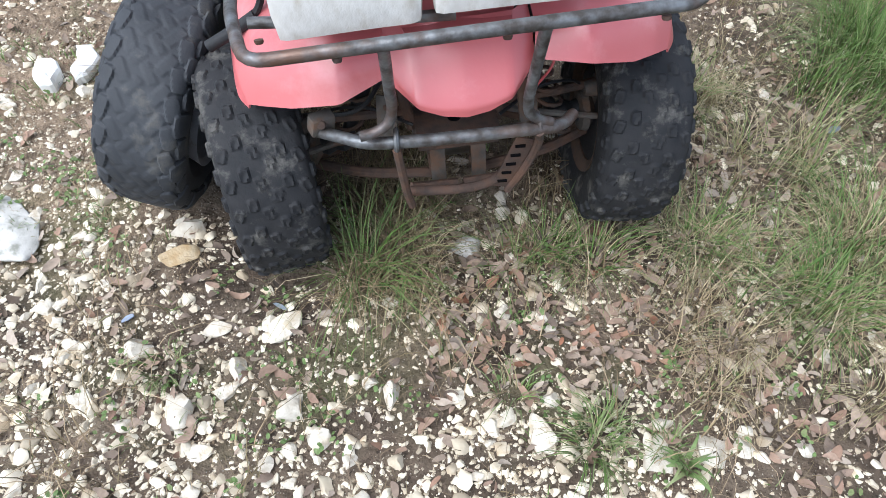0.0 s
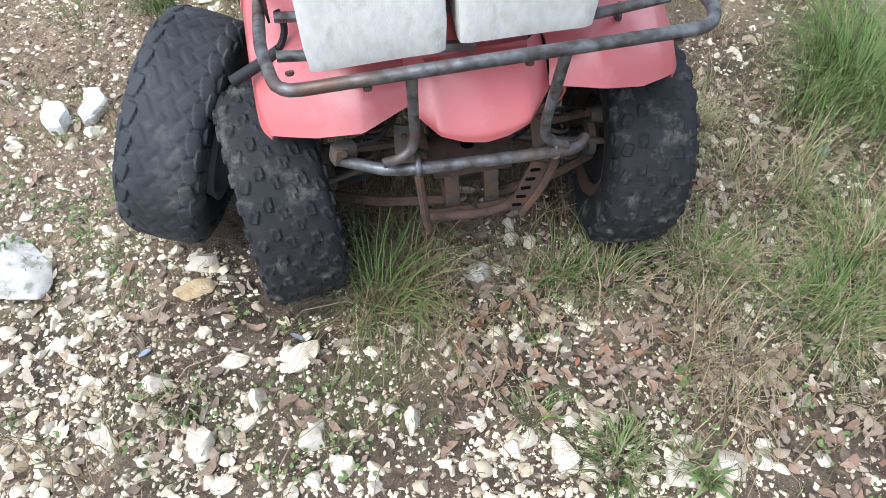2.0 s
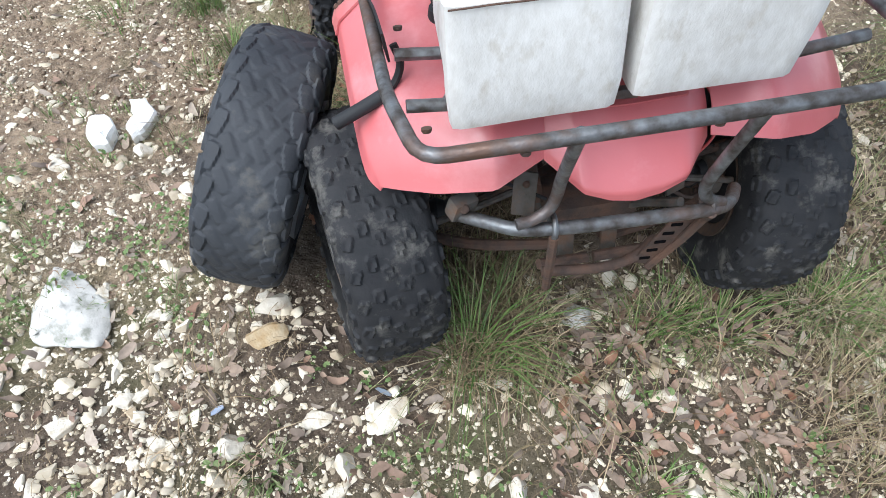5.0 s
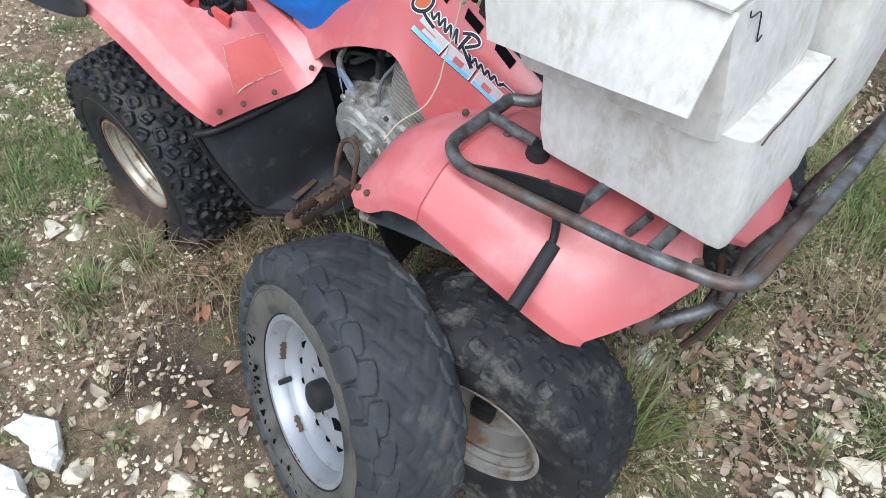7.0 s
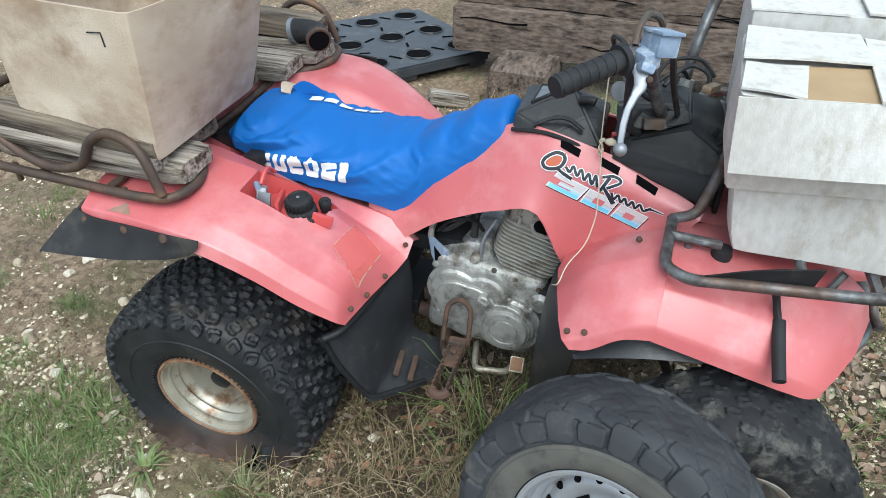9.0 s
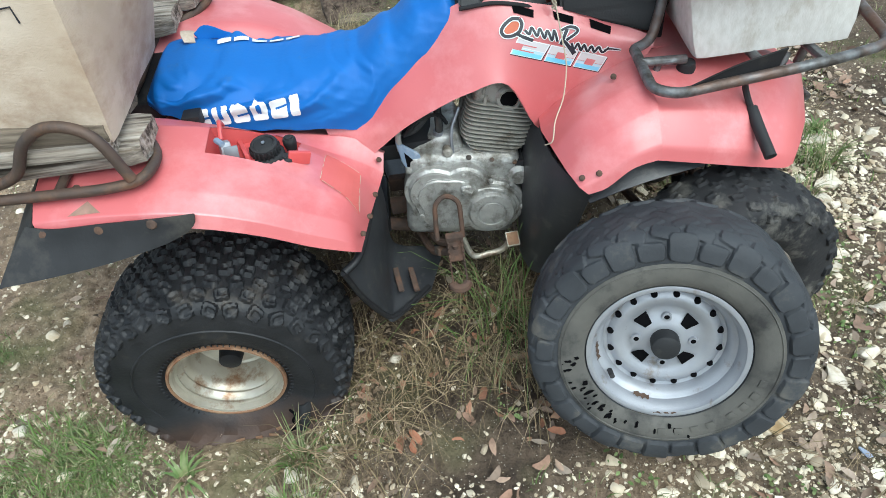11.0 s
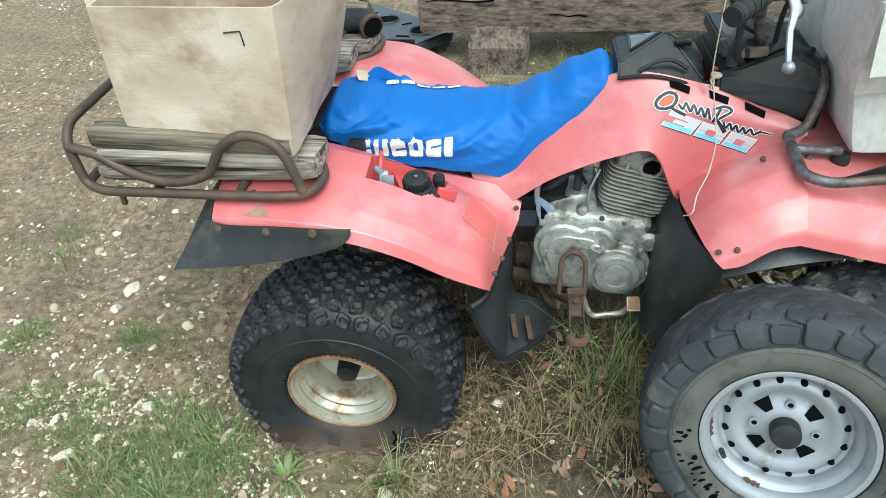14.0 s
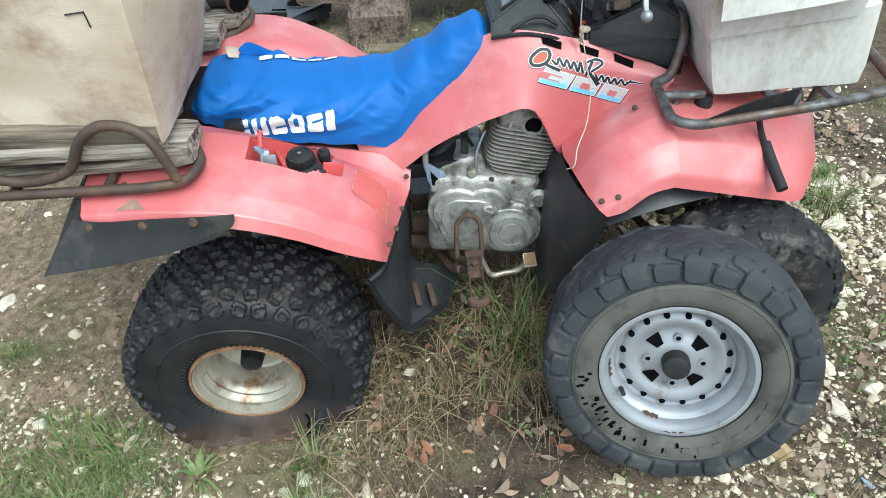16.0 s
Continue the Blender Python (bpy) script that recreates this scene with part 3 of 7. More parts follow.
    [(-.427, .110, .566), (-.446, .135, .572), (-.456, .17, .583), (-.466, .24, .603), (-.480, .36, .638), (-.488, .44, .660)],
])
FF_REAR = net([
    [(-.19, .435, .752), (-.20, .50, .722), (-.21, .57, .69), (-.225, .655, .635)],
    [(-.275, .435, .772), (-.285, .50, .75), (-.29, .58, .71), (-.30, .66, .64)],
    [(-.355, .435, .773), (-.365, .50, .757), (-.372, .58, .715), (-.375, .645, .638)],
    [(-.428, .435, .750), (-.435, .50, .727), (-.442, .57, .685), (-.448, .625, .625)],
    [(-.482, .435, .697), (-.488, .49, .683), (-.494, .55, .645), (-.497, .607, .617)],
    [(-.491, .435, .665), (-.498, .495, .653), (-.503, .548, .613), (-.505, .588, .601)],
])
SIDE = net([
    [(-.20, .385, .795), (-.185, .47, .83), (-.178, .56, .868), (-.172, .66, .893), (-.16, .745, .907), (-.14, .82, .90), (-.13, .90, .85), (-.15, .99, .77), (-.16, 1.08, .70), (-.15, 1.19, .68)],
    [(-.215, .39, .78), (-.208, .48, .805), (-.205, .57, .832), (-.203, .66, .855), (-.198, .745, .865), (-.186, .82, .85), (-.18, .90, .80), (-.195, .99, .735), (-.20, 1.08, .668), (-.20, 1.18, .65)],
    [(-.215, .40, .765), (-.210, .49, .775), (-.213, .57, .785), (-.225, .66, .80), (-.233, .745, .81), (-.234, .82, .79), (-.23, .90, .748), (-.232, .99, .69), (-.226, 1.08, .63), (-.22, 1.16, .61)],
    [(-.222, .41, .735), (-.208, .50, .68), (-.213, .575, .60), (-.240, .655, .605), (-.262, .730, .748), (-.265, .82, .738), (-.26, .90, .703), (-.25, .98, .655), (-.238, 1.045, .60), (-.232, 1.10, .555)],
])
RF = net([
    [(-.08, 1.73, .79), (-.08, 1.55, .70), (-.08, 1.40, .65), (-.09, 1.28, .615), (-.12, 1.19, .59), (-.15, 1.11, .57), (-.19, 1.045, .555)],
    [(-.235, 1.73, .80), (-.235, 1.55, .725), (-.232, 1.40, .680), (-.228, 1.28, .664), (-.224, 1.19, .646), (-.222, 1.11, .625), (-.228, 1.045, .575)],
    [(-.282, 1.73, .80), (-.284, 1.55, .778), (-.284, 1.40, .738), (-.28, 1.28, .69), (-.272, 1.19, .635), (-.268, 1.11, .588), (-.262, 1.05, .54)],
    [(-.34, 1.73, .797), (-.34, 1.55, .79), (-.34, 1.40, .768), (-.335, 1.29, .725), (-.32, 1.19, .655), (-.31, 1.115, .585), (-.30, 1.062, .525)],
    [(-.46, 1.725, .783), (-.46, 1.55, .778), (-.46, 1.40, .757), (-.45, 1.285, .717), (-.44, 1.19, .655), (-.43, 1.115, .60), (-.405, 1.082, .52)],
    [(-.545, 1.715, .768), (-.545, 1.55, .765), (-.54, 1.40, .745), (-.53, 1.285, .70), (-.515, 1.19, .637), (-.495, 1.12, .583), (-.47, 1.092, .515)],
    [(-.596, 1.705, .748), (-.596, 1.55, .747), (-.59, 1.40, .727), (-.572, 1.285, .675), (-.552, 1.19, .61), (-.528, 1.12, .555), (-.506, 1.098, .512)],
    [(-.606, 1.70, .722), (-.606, 1.55, .720), (-.60, 1.40, .697), (-.582, 1.285, .645), (-.562, 1.19, .582), (-.537, 1.12, .535), (-.513, 1.10, .508)],
])
NOSE = sym([
    [(-.152, .15, .737), (-.152, .11, .705), (-.150, .085, .675), (-.149, .072, .654)],
    [(-.118, .12, .742), (-.104, .075, .705), (-.096, .018, .650), (-.091, .011, .630)],
    [(-.06, .12, .745), (-.055, .072, .706), (-.05, .012, .642), (-.045, .004, .617)],
    [(0, .125, .746), (0, .07, .707), (0, .010, .642), (0, .003, .613)],
])
HOOD = sym([
    [(-.20, .45, .775), (-.17, .30, .75), (-.14, .18, .742), (-.11, .10, .735)],
    [(-.10, .45, .80), (-.09, .30, .77), (-.08, .18, .75), (-.06, .10, .738)],
    [(0, .45, .81), (0, .30, .78), (0, .18, .755), (0, .10, .742)],
])
# the far front guard is sprung a little up and out
SIDE_FAR = [[Vector((p.x, p.y, p.z - (.04, .015, 0, 0)[i])) for p in row] for i, row in enumerate(SIDE)]
FF_FAR = [[Vector((p.x * 1.035, p.y, p.z + .012)) for p in row] for row in FF_FRONT]
FF_FAR[0][0] += Vector((.012, -.02, .008))
FF_FAR[1][0] += Vector((0, .0, .012))
RECESS = [tuple(q(x, y, .74).xy) for x, y in ((-.425, 1.395), (-.335, 1.40), (-.275, 1.31), (-.278, 1.228), (-.36, 1.222), (-.425, 1.272))]
TREES = {}
for mirror in (False, True):
    for nm, rows, key, lab, nu, nv in (("front_fender", FF_FRONT, "ff", "sun-faded red plastic front mudguard", 30, 26),
                                       ("fender_flare", FF_REAR, "flare", "sun-faded red plastic rear lobe of the mudguard", 18, 26),
                                       ("side_panel", SIDE, "side", "red plastic side cover over the engine", 44, 18),
                                       ("rear_fender", RF, "rf", "sun-faded red plastic rear mudguard", 36, 28)):
        if key == "rf" and not mirror:
            bm = sheet(rows, 120, nv, 0.004, False, True, [.04] + [k / 12 for k in range(1, 12)] + [.96])
        else:
            bm = sheet({"ff": FF_FAR, "side": SIDE_FAR}.get(key, rows) if mirror else rows, nu, nv, 0.004, mirror, key != "side")
        if not mirror:
            TREES[key] = BVHTree.FromBMesh(bm)
        if key == "rf" and not mirror:
            cut_opening(bm, RECESS)
        part(nm, bm, RED, quad, lab)
part("nose_cover", sheet(NOSE, 18, 24, 0.004, False, True), RED, quad, "red plastic nose cover")
part("front_hood", sheet(HOOD, 16, 16), RED, quad)


def bolt(p, nrm, r=0.008, mat=RUST, name="bolt", parent=None):
    d = Vector(nrm).normalized()
    m = Matrix.Translation(p) @ d.to_track_quat("X", "Z").to_matrix().to_4x4()
    bm = turned([(r * 0.3, 0.004), (r * 0.8, 0.003), (r, 0.0), (r, -0.004)], 10, m=m)
    return part(name, bm, mat, parent or quad)


for p, nn in (((-.497, 1.088, .549), (-.5, -.7, .5)), ((-.44, 1.075, .55), (-.3, -.8, .5)), ((-.36, 1.065, .55), (-.2, -.8, .5)),
              ((-.485, .600, .632), (-.7, .4, .6)), ((-.492, .565, .645), (-.8, .2, .5)), ((-.305, .501, .765), (-.2, 0, 1)),
              ((-.255, 1.055, .575), (-.6, -.6, .3))):
    bolt(q(*p), nn, 0.0068)

# printed shapes on the side cover
side_trees = [TREES["side"], TREES["flare"], TREES["ff"]]
o = q(-.217, .718, .808)
along, upw, inward = Vector((0.02, -0.932, -0.36)), Vector((0, -0.36, 0.932)), Vector((0.93, 0.0, -0.36))


def print_on(name, polys, mat, off, parent):
    return part(name, decal(polys, side_trees, o, along, upw, inward, off), mat, parent, smooth=False)


# a block mark of three slanted figures, white above and pale blue below
for k, (x0, x1, x2, x3) in enumerate(((.000, .074, .078, .008), (.083, .150, .154, .087), (.158, .222, .231, .163))):
    def cell(u0, u1, v0, v1):
        return [(x0 + (x1 - x0) * u + (x3 - x0) * v, -.005 + .038 * v) for u, v in ((u0, v0), (u1, v0), (u1, v1), (u0, v1))]
    print_on("figure_shadow", [[(a + .0015, b - .002) for a, b in cell(-.02, 1.03, -.03, 1.02)]], NAVY, 0.0008, quad)
    print_on("figure_edge", [cell(-.02, 1.02, -.02, 1.04)], WHITE, 0.0014, quad)
    print_on("figure", [cell(.02, .98, .5, .98)], PALEPRINT, 0.002, quad)
    print_on("figure", [cell(.02, .98, .02, .27)], SKYBLUE, 0.002, quad)
    print_on("figure", [cell(.02, .98, .27, .46)], PALEBLUE, 0.002, quad)
    if k == 0:
        print_on("figure_gap", [cell(-.05, .66, .64, .71), cell(-.05, .66, .30, .37), cell(-.05, .24, .30, .71)], RED, 0.0028, quad)
    else:
        print_on("figure_gap", [cell(.31, .66, .30, .70), cell(.0, 1.0, .475, .50)], RED, 0.0028, quad)
# a dark brush-drawn flourish with a white edge over it: an oval loop, two runs of waves, a hook and a tail
loop = [(-.001, .074), (-.0175, .070), (-.030, .0536), (-.033, .039), (-.0243, .030), (-.009, .033), (.0055, .046), (.007, .064), (-.001, .074)]
wave_a = [(.0163, .0523), (.0292, .0466), (.0303, .0614), (.047, .0467), (.0487, .0628), (.0648, .0463), (.0667, .0626), (.0835, .0452), (.0818, .0664), (.0969, .0448)]
wave_b = [(.1302, .0488), (.1412, .0368), (.1454, .0506), (.1584, .0377), (.1609, .0509), (.1749, .0383), (.179, .052), (.1914, .0405), (.196, .0539), (.2101, .044), (.2204, .0584)]
strokes = [(loop, .0075, .0075), ([(-.0013, .041), (.020, .037), (.041, .035)], .006, .008), (wave_a, .0055, .0055), (wave_b, .0055, .0055),
           ([(.0956, .069), (.1123, .0814), (.1283, .083), (.1348, .075), (.1157, .0525)], .006, .006), ([(.1104, .0766), (.1061, .0402)], .008, .007),
           ([(.1089, .0517), (.1467, .0265)], .006, .011), ([(.2124, .048), (.2224, .0554), (.2502, .0585)], .007, .002)]
print_on("flourish_fill", [[(a, b) for a, b in loop[:-1]]], ORANGE, 0.0018, quad)
for line, w0, w1 in strokes:
    print_on("flourish_edge", ribbon(spline([(*p, 0) for p in line], 6 * len(line)), w0 + .0045, w1 + .0045), WHITE, 0.0034, quad)
    print_on("flourish", ribbon(spline([(*p, 0) for p in line], 6 * len(line)), w0, w1), NAVY, 0.0042, quad)
for (y0, z0), (y1, z1) in (((.708, .898), (.660, .878)), ((.618, .872), (.572, .853)), ((.536, .845), (.487, .820))):
    d = Vector((0, y1 - y0, z1 - z0))
    poly = [(0, 0), (d.length, 0), (d.length + 0.004, -0.017), (0.010, -0.017)]
    part("vent_slot", decal([poly], side_trees, q(-.178, y0, z0), d.normalized(), Vector((0, d.z, -d.y)).normalized() * -1 if d.y > 0 else Vector((0, -d.z, d.y)).normalized() * -1, inward, 0.002), DARKHOLE, quad, smooth=False)
# squarish patch on the rear guard's front slope and the unfaded recess beside the seat
down = Vector((0, 0, -1))
PATCH = [tuple(q(x, y, .63).xy) for x, y in ((-.408, 1.175), (-.296, 1.172), (-.307, 1.1015), (-.448, 1.100))]
part("reflector_patch", decal([PATCH], [TREES["rf"]], (0, 0, 1.0), Vector((1, 0, 0)), Vector((0, 1, 0)), down, 0.002, 5), REFLECTOR, quad, "worn square of brighter red film", smooth=False)
for (xa, ya), (xb, yb) in zip(PATCH, PATCH[1:] + PATCH[:1]):
    for u0, u1 in ((.03, .30), (.42, .55), (.62, .95)):
        part("peeled_edge", decal(ribbon([(xa + (xb - xa) * u, ya + (yb - ya) * u) for u in (u0, (u0 + u1) / 2, u1)], .0011), [TREES["rf"]], (0, 0, 1.0), Vector((1, 0, 0)), Vector((0, 1, 0)), down, 0.003, 1), STRING, quad, smooth=False)


def recess_tray():
    """The sunken tray beside the seat: walls down from the opening's edge, and a floor."""
    bm = bmesh.new()
    top, low = [], []
    for (x0, y0), (x1, y1) in zip(RECESS, RECESS[1:] + RECESS[:1]):
        for k in range(6):
            x, y = x0 + (x1 - x0) * k / 6, y0 + (y1 - y0) * k / 6
            z = TREES["rf"].ray_cast(Vector((x, y, 1.2)), down)[0].z
            top.append(bm.verts.new((x, y, z - .0015)))
            low.append(bm.verts.new((-.30 + (x + .30) * .93, 1.30 + (y - 1.30) * .93, min(z - .03, .70 + .10 * (y - 1.30)))))
    n = len(top)
    for k in range(n):
        bm.faces.new((top[k], top[(k + 1) % n], low[(k + 1) % n], low[k]))
    bmesh.ops.triangulate(bm, faces=[bm.faces.new(low)])
    bmesh.ops.recalc_face_normals(bm, faces=bm.faces)
    return bm


part("recess_tray", recess_tray(), RED2, quad, "unfaded red tray sunk into the mudguard beside the seat")


# ---------------------------------------------------------------- seat
def seat_section(y):
    keys = [(.82, .078, .838, .892), (.86, .098, .812, .915), (.92, .112, .762, .896), (1.0, .128, .70, .85), (1.09, .147, .648, .806), (1.22, .158, .674, .796), (1.31, .158, .690, .80), (1.40, .157, .702, .818), (1.48, .152, .732, .836), (1.545, .142, .758, .832), (1.585, .118, .77, .81)]
    for a, b in zip(keys, keys[1:]):
        if a[0] <= y <= b[0]:
            t = (y - a[0]) / (b[0] - a[0])
            t = t * t * (3 - 2 * t)
            return [a[i] + (b[i] - a[i]) * t for i in range(1, 4)]
    return keys[0][1:] if y < keys[0][0] else keys[-1][1:]


# pulled creases of the loose cover: from (length, height) to (length, height), strength
SEAT_FOLDS = ((1.50, .02, 1.22, .10, .75), (1.47, .05, 1.28, .12, -.6), (1.54, .03, 1.36, .12, .8), (1.40, .01, 1.17, .07, .55), (1.30, .01, 1.08, .06, -.3), (1.18, .02, .98, .09, .22), (1.10, .01, .94, .11, -.18), (1.52, .07, 1.42, .13, -.7), (1.24, .05, 1.10, .12, .4))


def build_seat():
    bm = bmesh.new()
    rings = []
    n = 110
    for i in range(230):
        u = i / 229
        y = .82 + (1.585 - .82) * u
        w, zb, zt = seat_section(y)
        cap = min(1, math.sqrt(max(0, min(u, 1 - u) / 0.035)))
        ring = []
        for k in range(n):
            a = math.pi * k / (n - 1)
            cx, sz = math.cos(a), math.sin(a)
            x = w * math.copysign(abs(cx) ** 0.8, cx)
            z = zb + (zt - zb) * (sz ** 0.7) * (0.55 + 0.45 * cap)
            fold = max(0, noise.noise((y * 4 + z * 6, z * 44 - y * 20, 3))) * (.35 + .65 * min(1, max(0, (y - 1.12) * 4)))
            hh = (z - zb) / max(.03, zt - zb) * .13
            for fy0, fh0, fy1, fh1, fa in SEAT_FOLDS:
                ux, uh = fy1 - fy0, fh1 - fh0
                tt = max(0, min(1, ((y - fy0) * ux + (hh - fh0) * uh) / (ux * ux + uh * uh)))
                dd = (y - fy0 - ux * tt) ** 2 + (hh - fh0 - uh * tt) ** 2
                fold += fa * math.exp(-dd / 1.3e-4) * math.sin(math.pi * (.1 + .8 * tt))
            pucker = 0.003 * noise.noise((x * 8, y * 6, z * 12)) + 0.017 * fold * min(1, sz * 3) * (.25 if y < 1.05 else 1) + 0.0012 * noise.noise((y * 40, z * 70, 8))
            ring.append(bm.verts.new((x * (0.93 + 0.07 * cap) + math.copysign(pucker, x), y, z + pucker)))
        rings.append(ring)
    for A, B in zip(rings, rings[1:]):
        for k in range(n - 1):
            bm.faces.new((A[k], A[k + 1], B[k + 1], B[k]))
        bm.faces.new((A[n - 1], A[0], B[0], B[n - 1]))
    bm.faces.new(rings[0])
    bm.faces.new(rings[-1][::-1])
    bmesh.ops.recalc_face_normals(bm, faces=bm.faces)
    return bm


bm = build_seat()
seat_tree = BVHTree.FromBMesh(bm)
seat = part("seat", bm, BLUE, quad, "blue fabric seat cover, wrinkled and torn at the back")
# white marks printed along the side and across the top
for k, wd in enumerate((.037, .036, .038, .036, .038, .022)):
    yy = 1.479 - (0, .047, .091, .137, .181, .227)[k]
    poly = [(.003, 0), (wd - .003, 0), (wd, .004), (wd + .001, .040), (wd - .002, .043), (.003, .043), (0, .039), (0, .004)]
    slit = [(wd * .36, .017), (wd * .64, .017), (wd * .64, .044), (wd * .36, .044)] if k % 2 else [(wd * .3, .017), (wd + .002, .022), (wd + .002, .028), (wd * .3, .024)]
    mark = part("white_print", decal([poly], [seat_tree], (-.5, yy, .722), Vector((0, -1, 0)), Vector((0, .02, 1)), Vector((1, 0, 0)), 0.003, 7), WHITE, seat)
    if wd > .03:
        part("print_gap", decal([slit], [seat_tree], (-.5, yy, .722), Vector((0, -1, 0)), Vector((0, .02, 1)), Vector((1, 0, 0)), 0.0042, 5), BLUE, mark)
for k in range(5):
    part("white_print", decal([[(0, 0), (.034, 0.006), (.03, .034), (-.004, .028)]], [seat_tree], (.06 + .004 * k, 1.43 - .042 * k, .95), Vector((0, -1, 0)), Vector((1, 0, 0)), Vector((0, 0, -1)), 0.003, 7), WHITE, seat)
part("torn_edge", sheet([[(.045, 1.475, .835), (.075, 1.48, .845), (.10, 1.47, .835)], [(.04, 1.50, .842), (.07, 1.51, .856), (.10, 1.495, .842)]], 8, 6, 0.003), CARTON, seat, "frayed torn foam edge")
part("lifted_corner", sheet([[(.075, 1.47, .818), (.105, 1.445, .812), (.135, 1.40, .785)], [(.07, 1.478, .846), (.10, 1.452, .850), (.14, 1.40, .795)]], 10, 6, 0.003), BLUE, seat)
# added black box: gives the gap behind the seat its shade
part("tail_gap_filler", box(.26, .10, .05, .015, Matrix.Translation(q(-.08, 1.60, .752))), BLACK, quad, "black box standing in for the dark gap behind the seat")
part("seat_base", box(.22, .58, .03, .01, pose(0, 1.27, .69)), BLACK, quad)

# ---------------------------------------------------------------- fittings in the rear guard
cap_at = q(-.345, 1.294, .712)
part("filler_cap", turned([(.003, -.006), (.0045, -.0065), (.005, -.004), (.018, -.004), (.022, -.002), (.0245, -.005), (.030, -.003), (.0325, .002), (.033, .026), (.028, .034)], 40, m=Matrix.Translation(cap_at) @ Matrix.Rotation(radians(90), 4, "Y") @ Matrix.Rotation(radians(-8), 4, "Y")), RUBBER, quad, "black ribbed plastic cap")
part("cap_button", turned([(.002, -.0085), (.004, -.008), (.005, -.004)], 12, m=Matrix.Translation(cap_at) @ Matrix.Rotation(radians(90), 4, "Y")), GREYPLASTIC, quad)
part("cap_neck", turned([(.036, .022), (.041, .026), (.042, .045)], 32, m=Matrix.Translation(cap_at) @ Matrix.Rotation(radians(90), 4, "Y")), RUBBER, quad)
for k in range(20):
    a = math.pi * k / 10
    part("cap_rib", box(.0035, .0035, .020, .001, Matrix.Translation(cap_at + Vector((.0333 * math.cos(a), .0333 * math.sin(a), -.013)))), RUBBER, quad)
term = part("cable_terminal", box(.034, .022, .030, .004, Matrix.Translation(q(-.383, 1.366, .738)) @ pose(0, 0, 0, 12, 20, 25)), SILVER, quad, "corroded silver battery terminal")
part("terminal_ear", box(.006, .030, .042, .002, Matrix.Translation(q(-.400, 1.350, .728)) @ pose(0, 0, 0, 5, 15, 10)), ALLOY, term)
part("terminal_bolt", turned([(.003, -.014), (.007, -.013), (.007, .012), (.003, .013)], 8, m=Matrix.Translation(q(-.388, 1.372, .757)) @ pose(0, 0, 0, 0, 0, 40)), SCUFFED, term)
part("terminal_slot", box(.020, .014, .016, .003, Matrix.Translation(q(-.404, 1.372, .722)) @ pose(0, 0, 0, 12, 20, 25)), DARKHOLE, term)
part("terminal_wire", tube([q(-.375, 1.372, .755), q(-.345, 1.375, .775), q(-.315, 1.385, .765), q(-.29, 1.39, .74)], .005, seg=8), RED2, quad, "red battery cable")
part("terminal_cover", box(.042, .042, .034, .005, Matrix.Translation(q(-.262, 1.462, .748))), BLACK, quad, "small black plastic block behind the tray")
for x, y, z in ((-.305, 1.246, .695), (-.378, 1.2425, .694)):
    part("plug", turned([(.003, -.006), (.008, -.006), (.009, -.002), (.013, -.003), (.0155, .001), (.016, .012), (.012, .030)], 18, m=Matrix.Translation(q(x, y, z)) @ Matrix.Rotation(radians(90), 4, "Y")), RUBBER, quad, "round black rubber plug")
part("tray_rib", box(.09, .010, .03, .003, Matrix.Translation(q(-.36, 1.336, .705)) @ pose(0, 0, 0, 0, 10, 20)), RED2, quad)
part("tray_rib", box(.012, .05, .03, .003, Matrix.Translation(q(-.375, 1.215, .688)) @ pose(0, 0, 0, 20, 0, 15)), RED2, quad)

# black rubber mud flap bolted on the guard's outer edge
FLAP = net([
    [(-.603, 1.385, .735), (-.609, 1.45, .737), (-.611, 1.56, .74), (-.611, 1.66, .74), (-.60, 1.72, .745)],
    [(-.607, 1.39, .715), (-.614, 1.45, .708), (-.622, 1.56, .705), (-.628, 1.68, .705), (-.63, 1.75, .71)],
    [(-.608, 1.41, .695), (-.622, 1.47, .678), (-.645, 1.58, .665), (-.665, 1.70, .66), (-.678, 1.785, .66)],
])
part("mud_flap", sheet(FLAP, 22, 10, 0.005), RUBBER, quad, "black rubber strip bolted to the mudguard edge")
part("mud_flap", sheet(FLAP, 22, 10, 0.005, True), RUBBER, quad, "black rubber strip bolted to the mudguard edge")
REAR_FLAP = net([[(-.60, 1.71, .745), (-.45, 1.735, .775), (-.25, 1.74, .79)], [(-.63, 1.76, .70), (-.46, 1.79, .71), (-.25, 1.79, .72)], [(-.678, 1.785, .66), (-.48, 1.82, .63), (-.25, 1.82, .63)]])
part("mud_flap", sheet(REAR_FLAP, 12, 10, 0.005), RUBBER, quad)
for y in (1.47, 1.575, 1.685):
    bolt(q(-.612, y, .728), (-1, 0, .35), 0.011)

# footwells and leg shields
FW = net([
    [(-.20, 1.08, .53), (-.35, 1.09, .505), (-.50, 1.112, .492), (-.545, 1.145, .478)],
    [(-.19, 1.07, .40), (-.34, 1.08, .39), (-.485, 1.10, .38), (-.52, 1.12, .37)],
    [(-.19, 1.075, .26), (-.33, 1.08, .25), (-.465, 1.075, .245), (-.485, 1.085, .26)],
    [(-.18, 1.04, .21), (-.30, 1.045, .205), (-.455, 1.06, .218), (-.47, 1.065, .235)],
    [(-.17, .93, .19), (-.25, .945, .188), (-.335, .968, .187), (-.345, .975, .20)],
])
SHIELD = net([
    [(-.19, .655, .615), (-.30, .652, .61), (-.40, .632, .605), (-.492, .578, .585)],
    [(-.18, .685, .54), (-.30, .68, .54), (-.40, .65, .54), (-.47, .58, .55)],
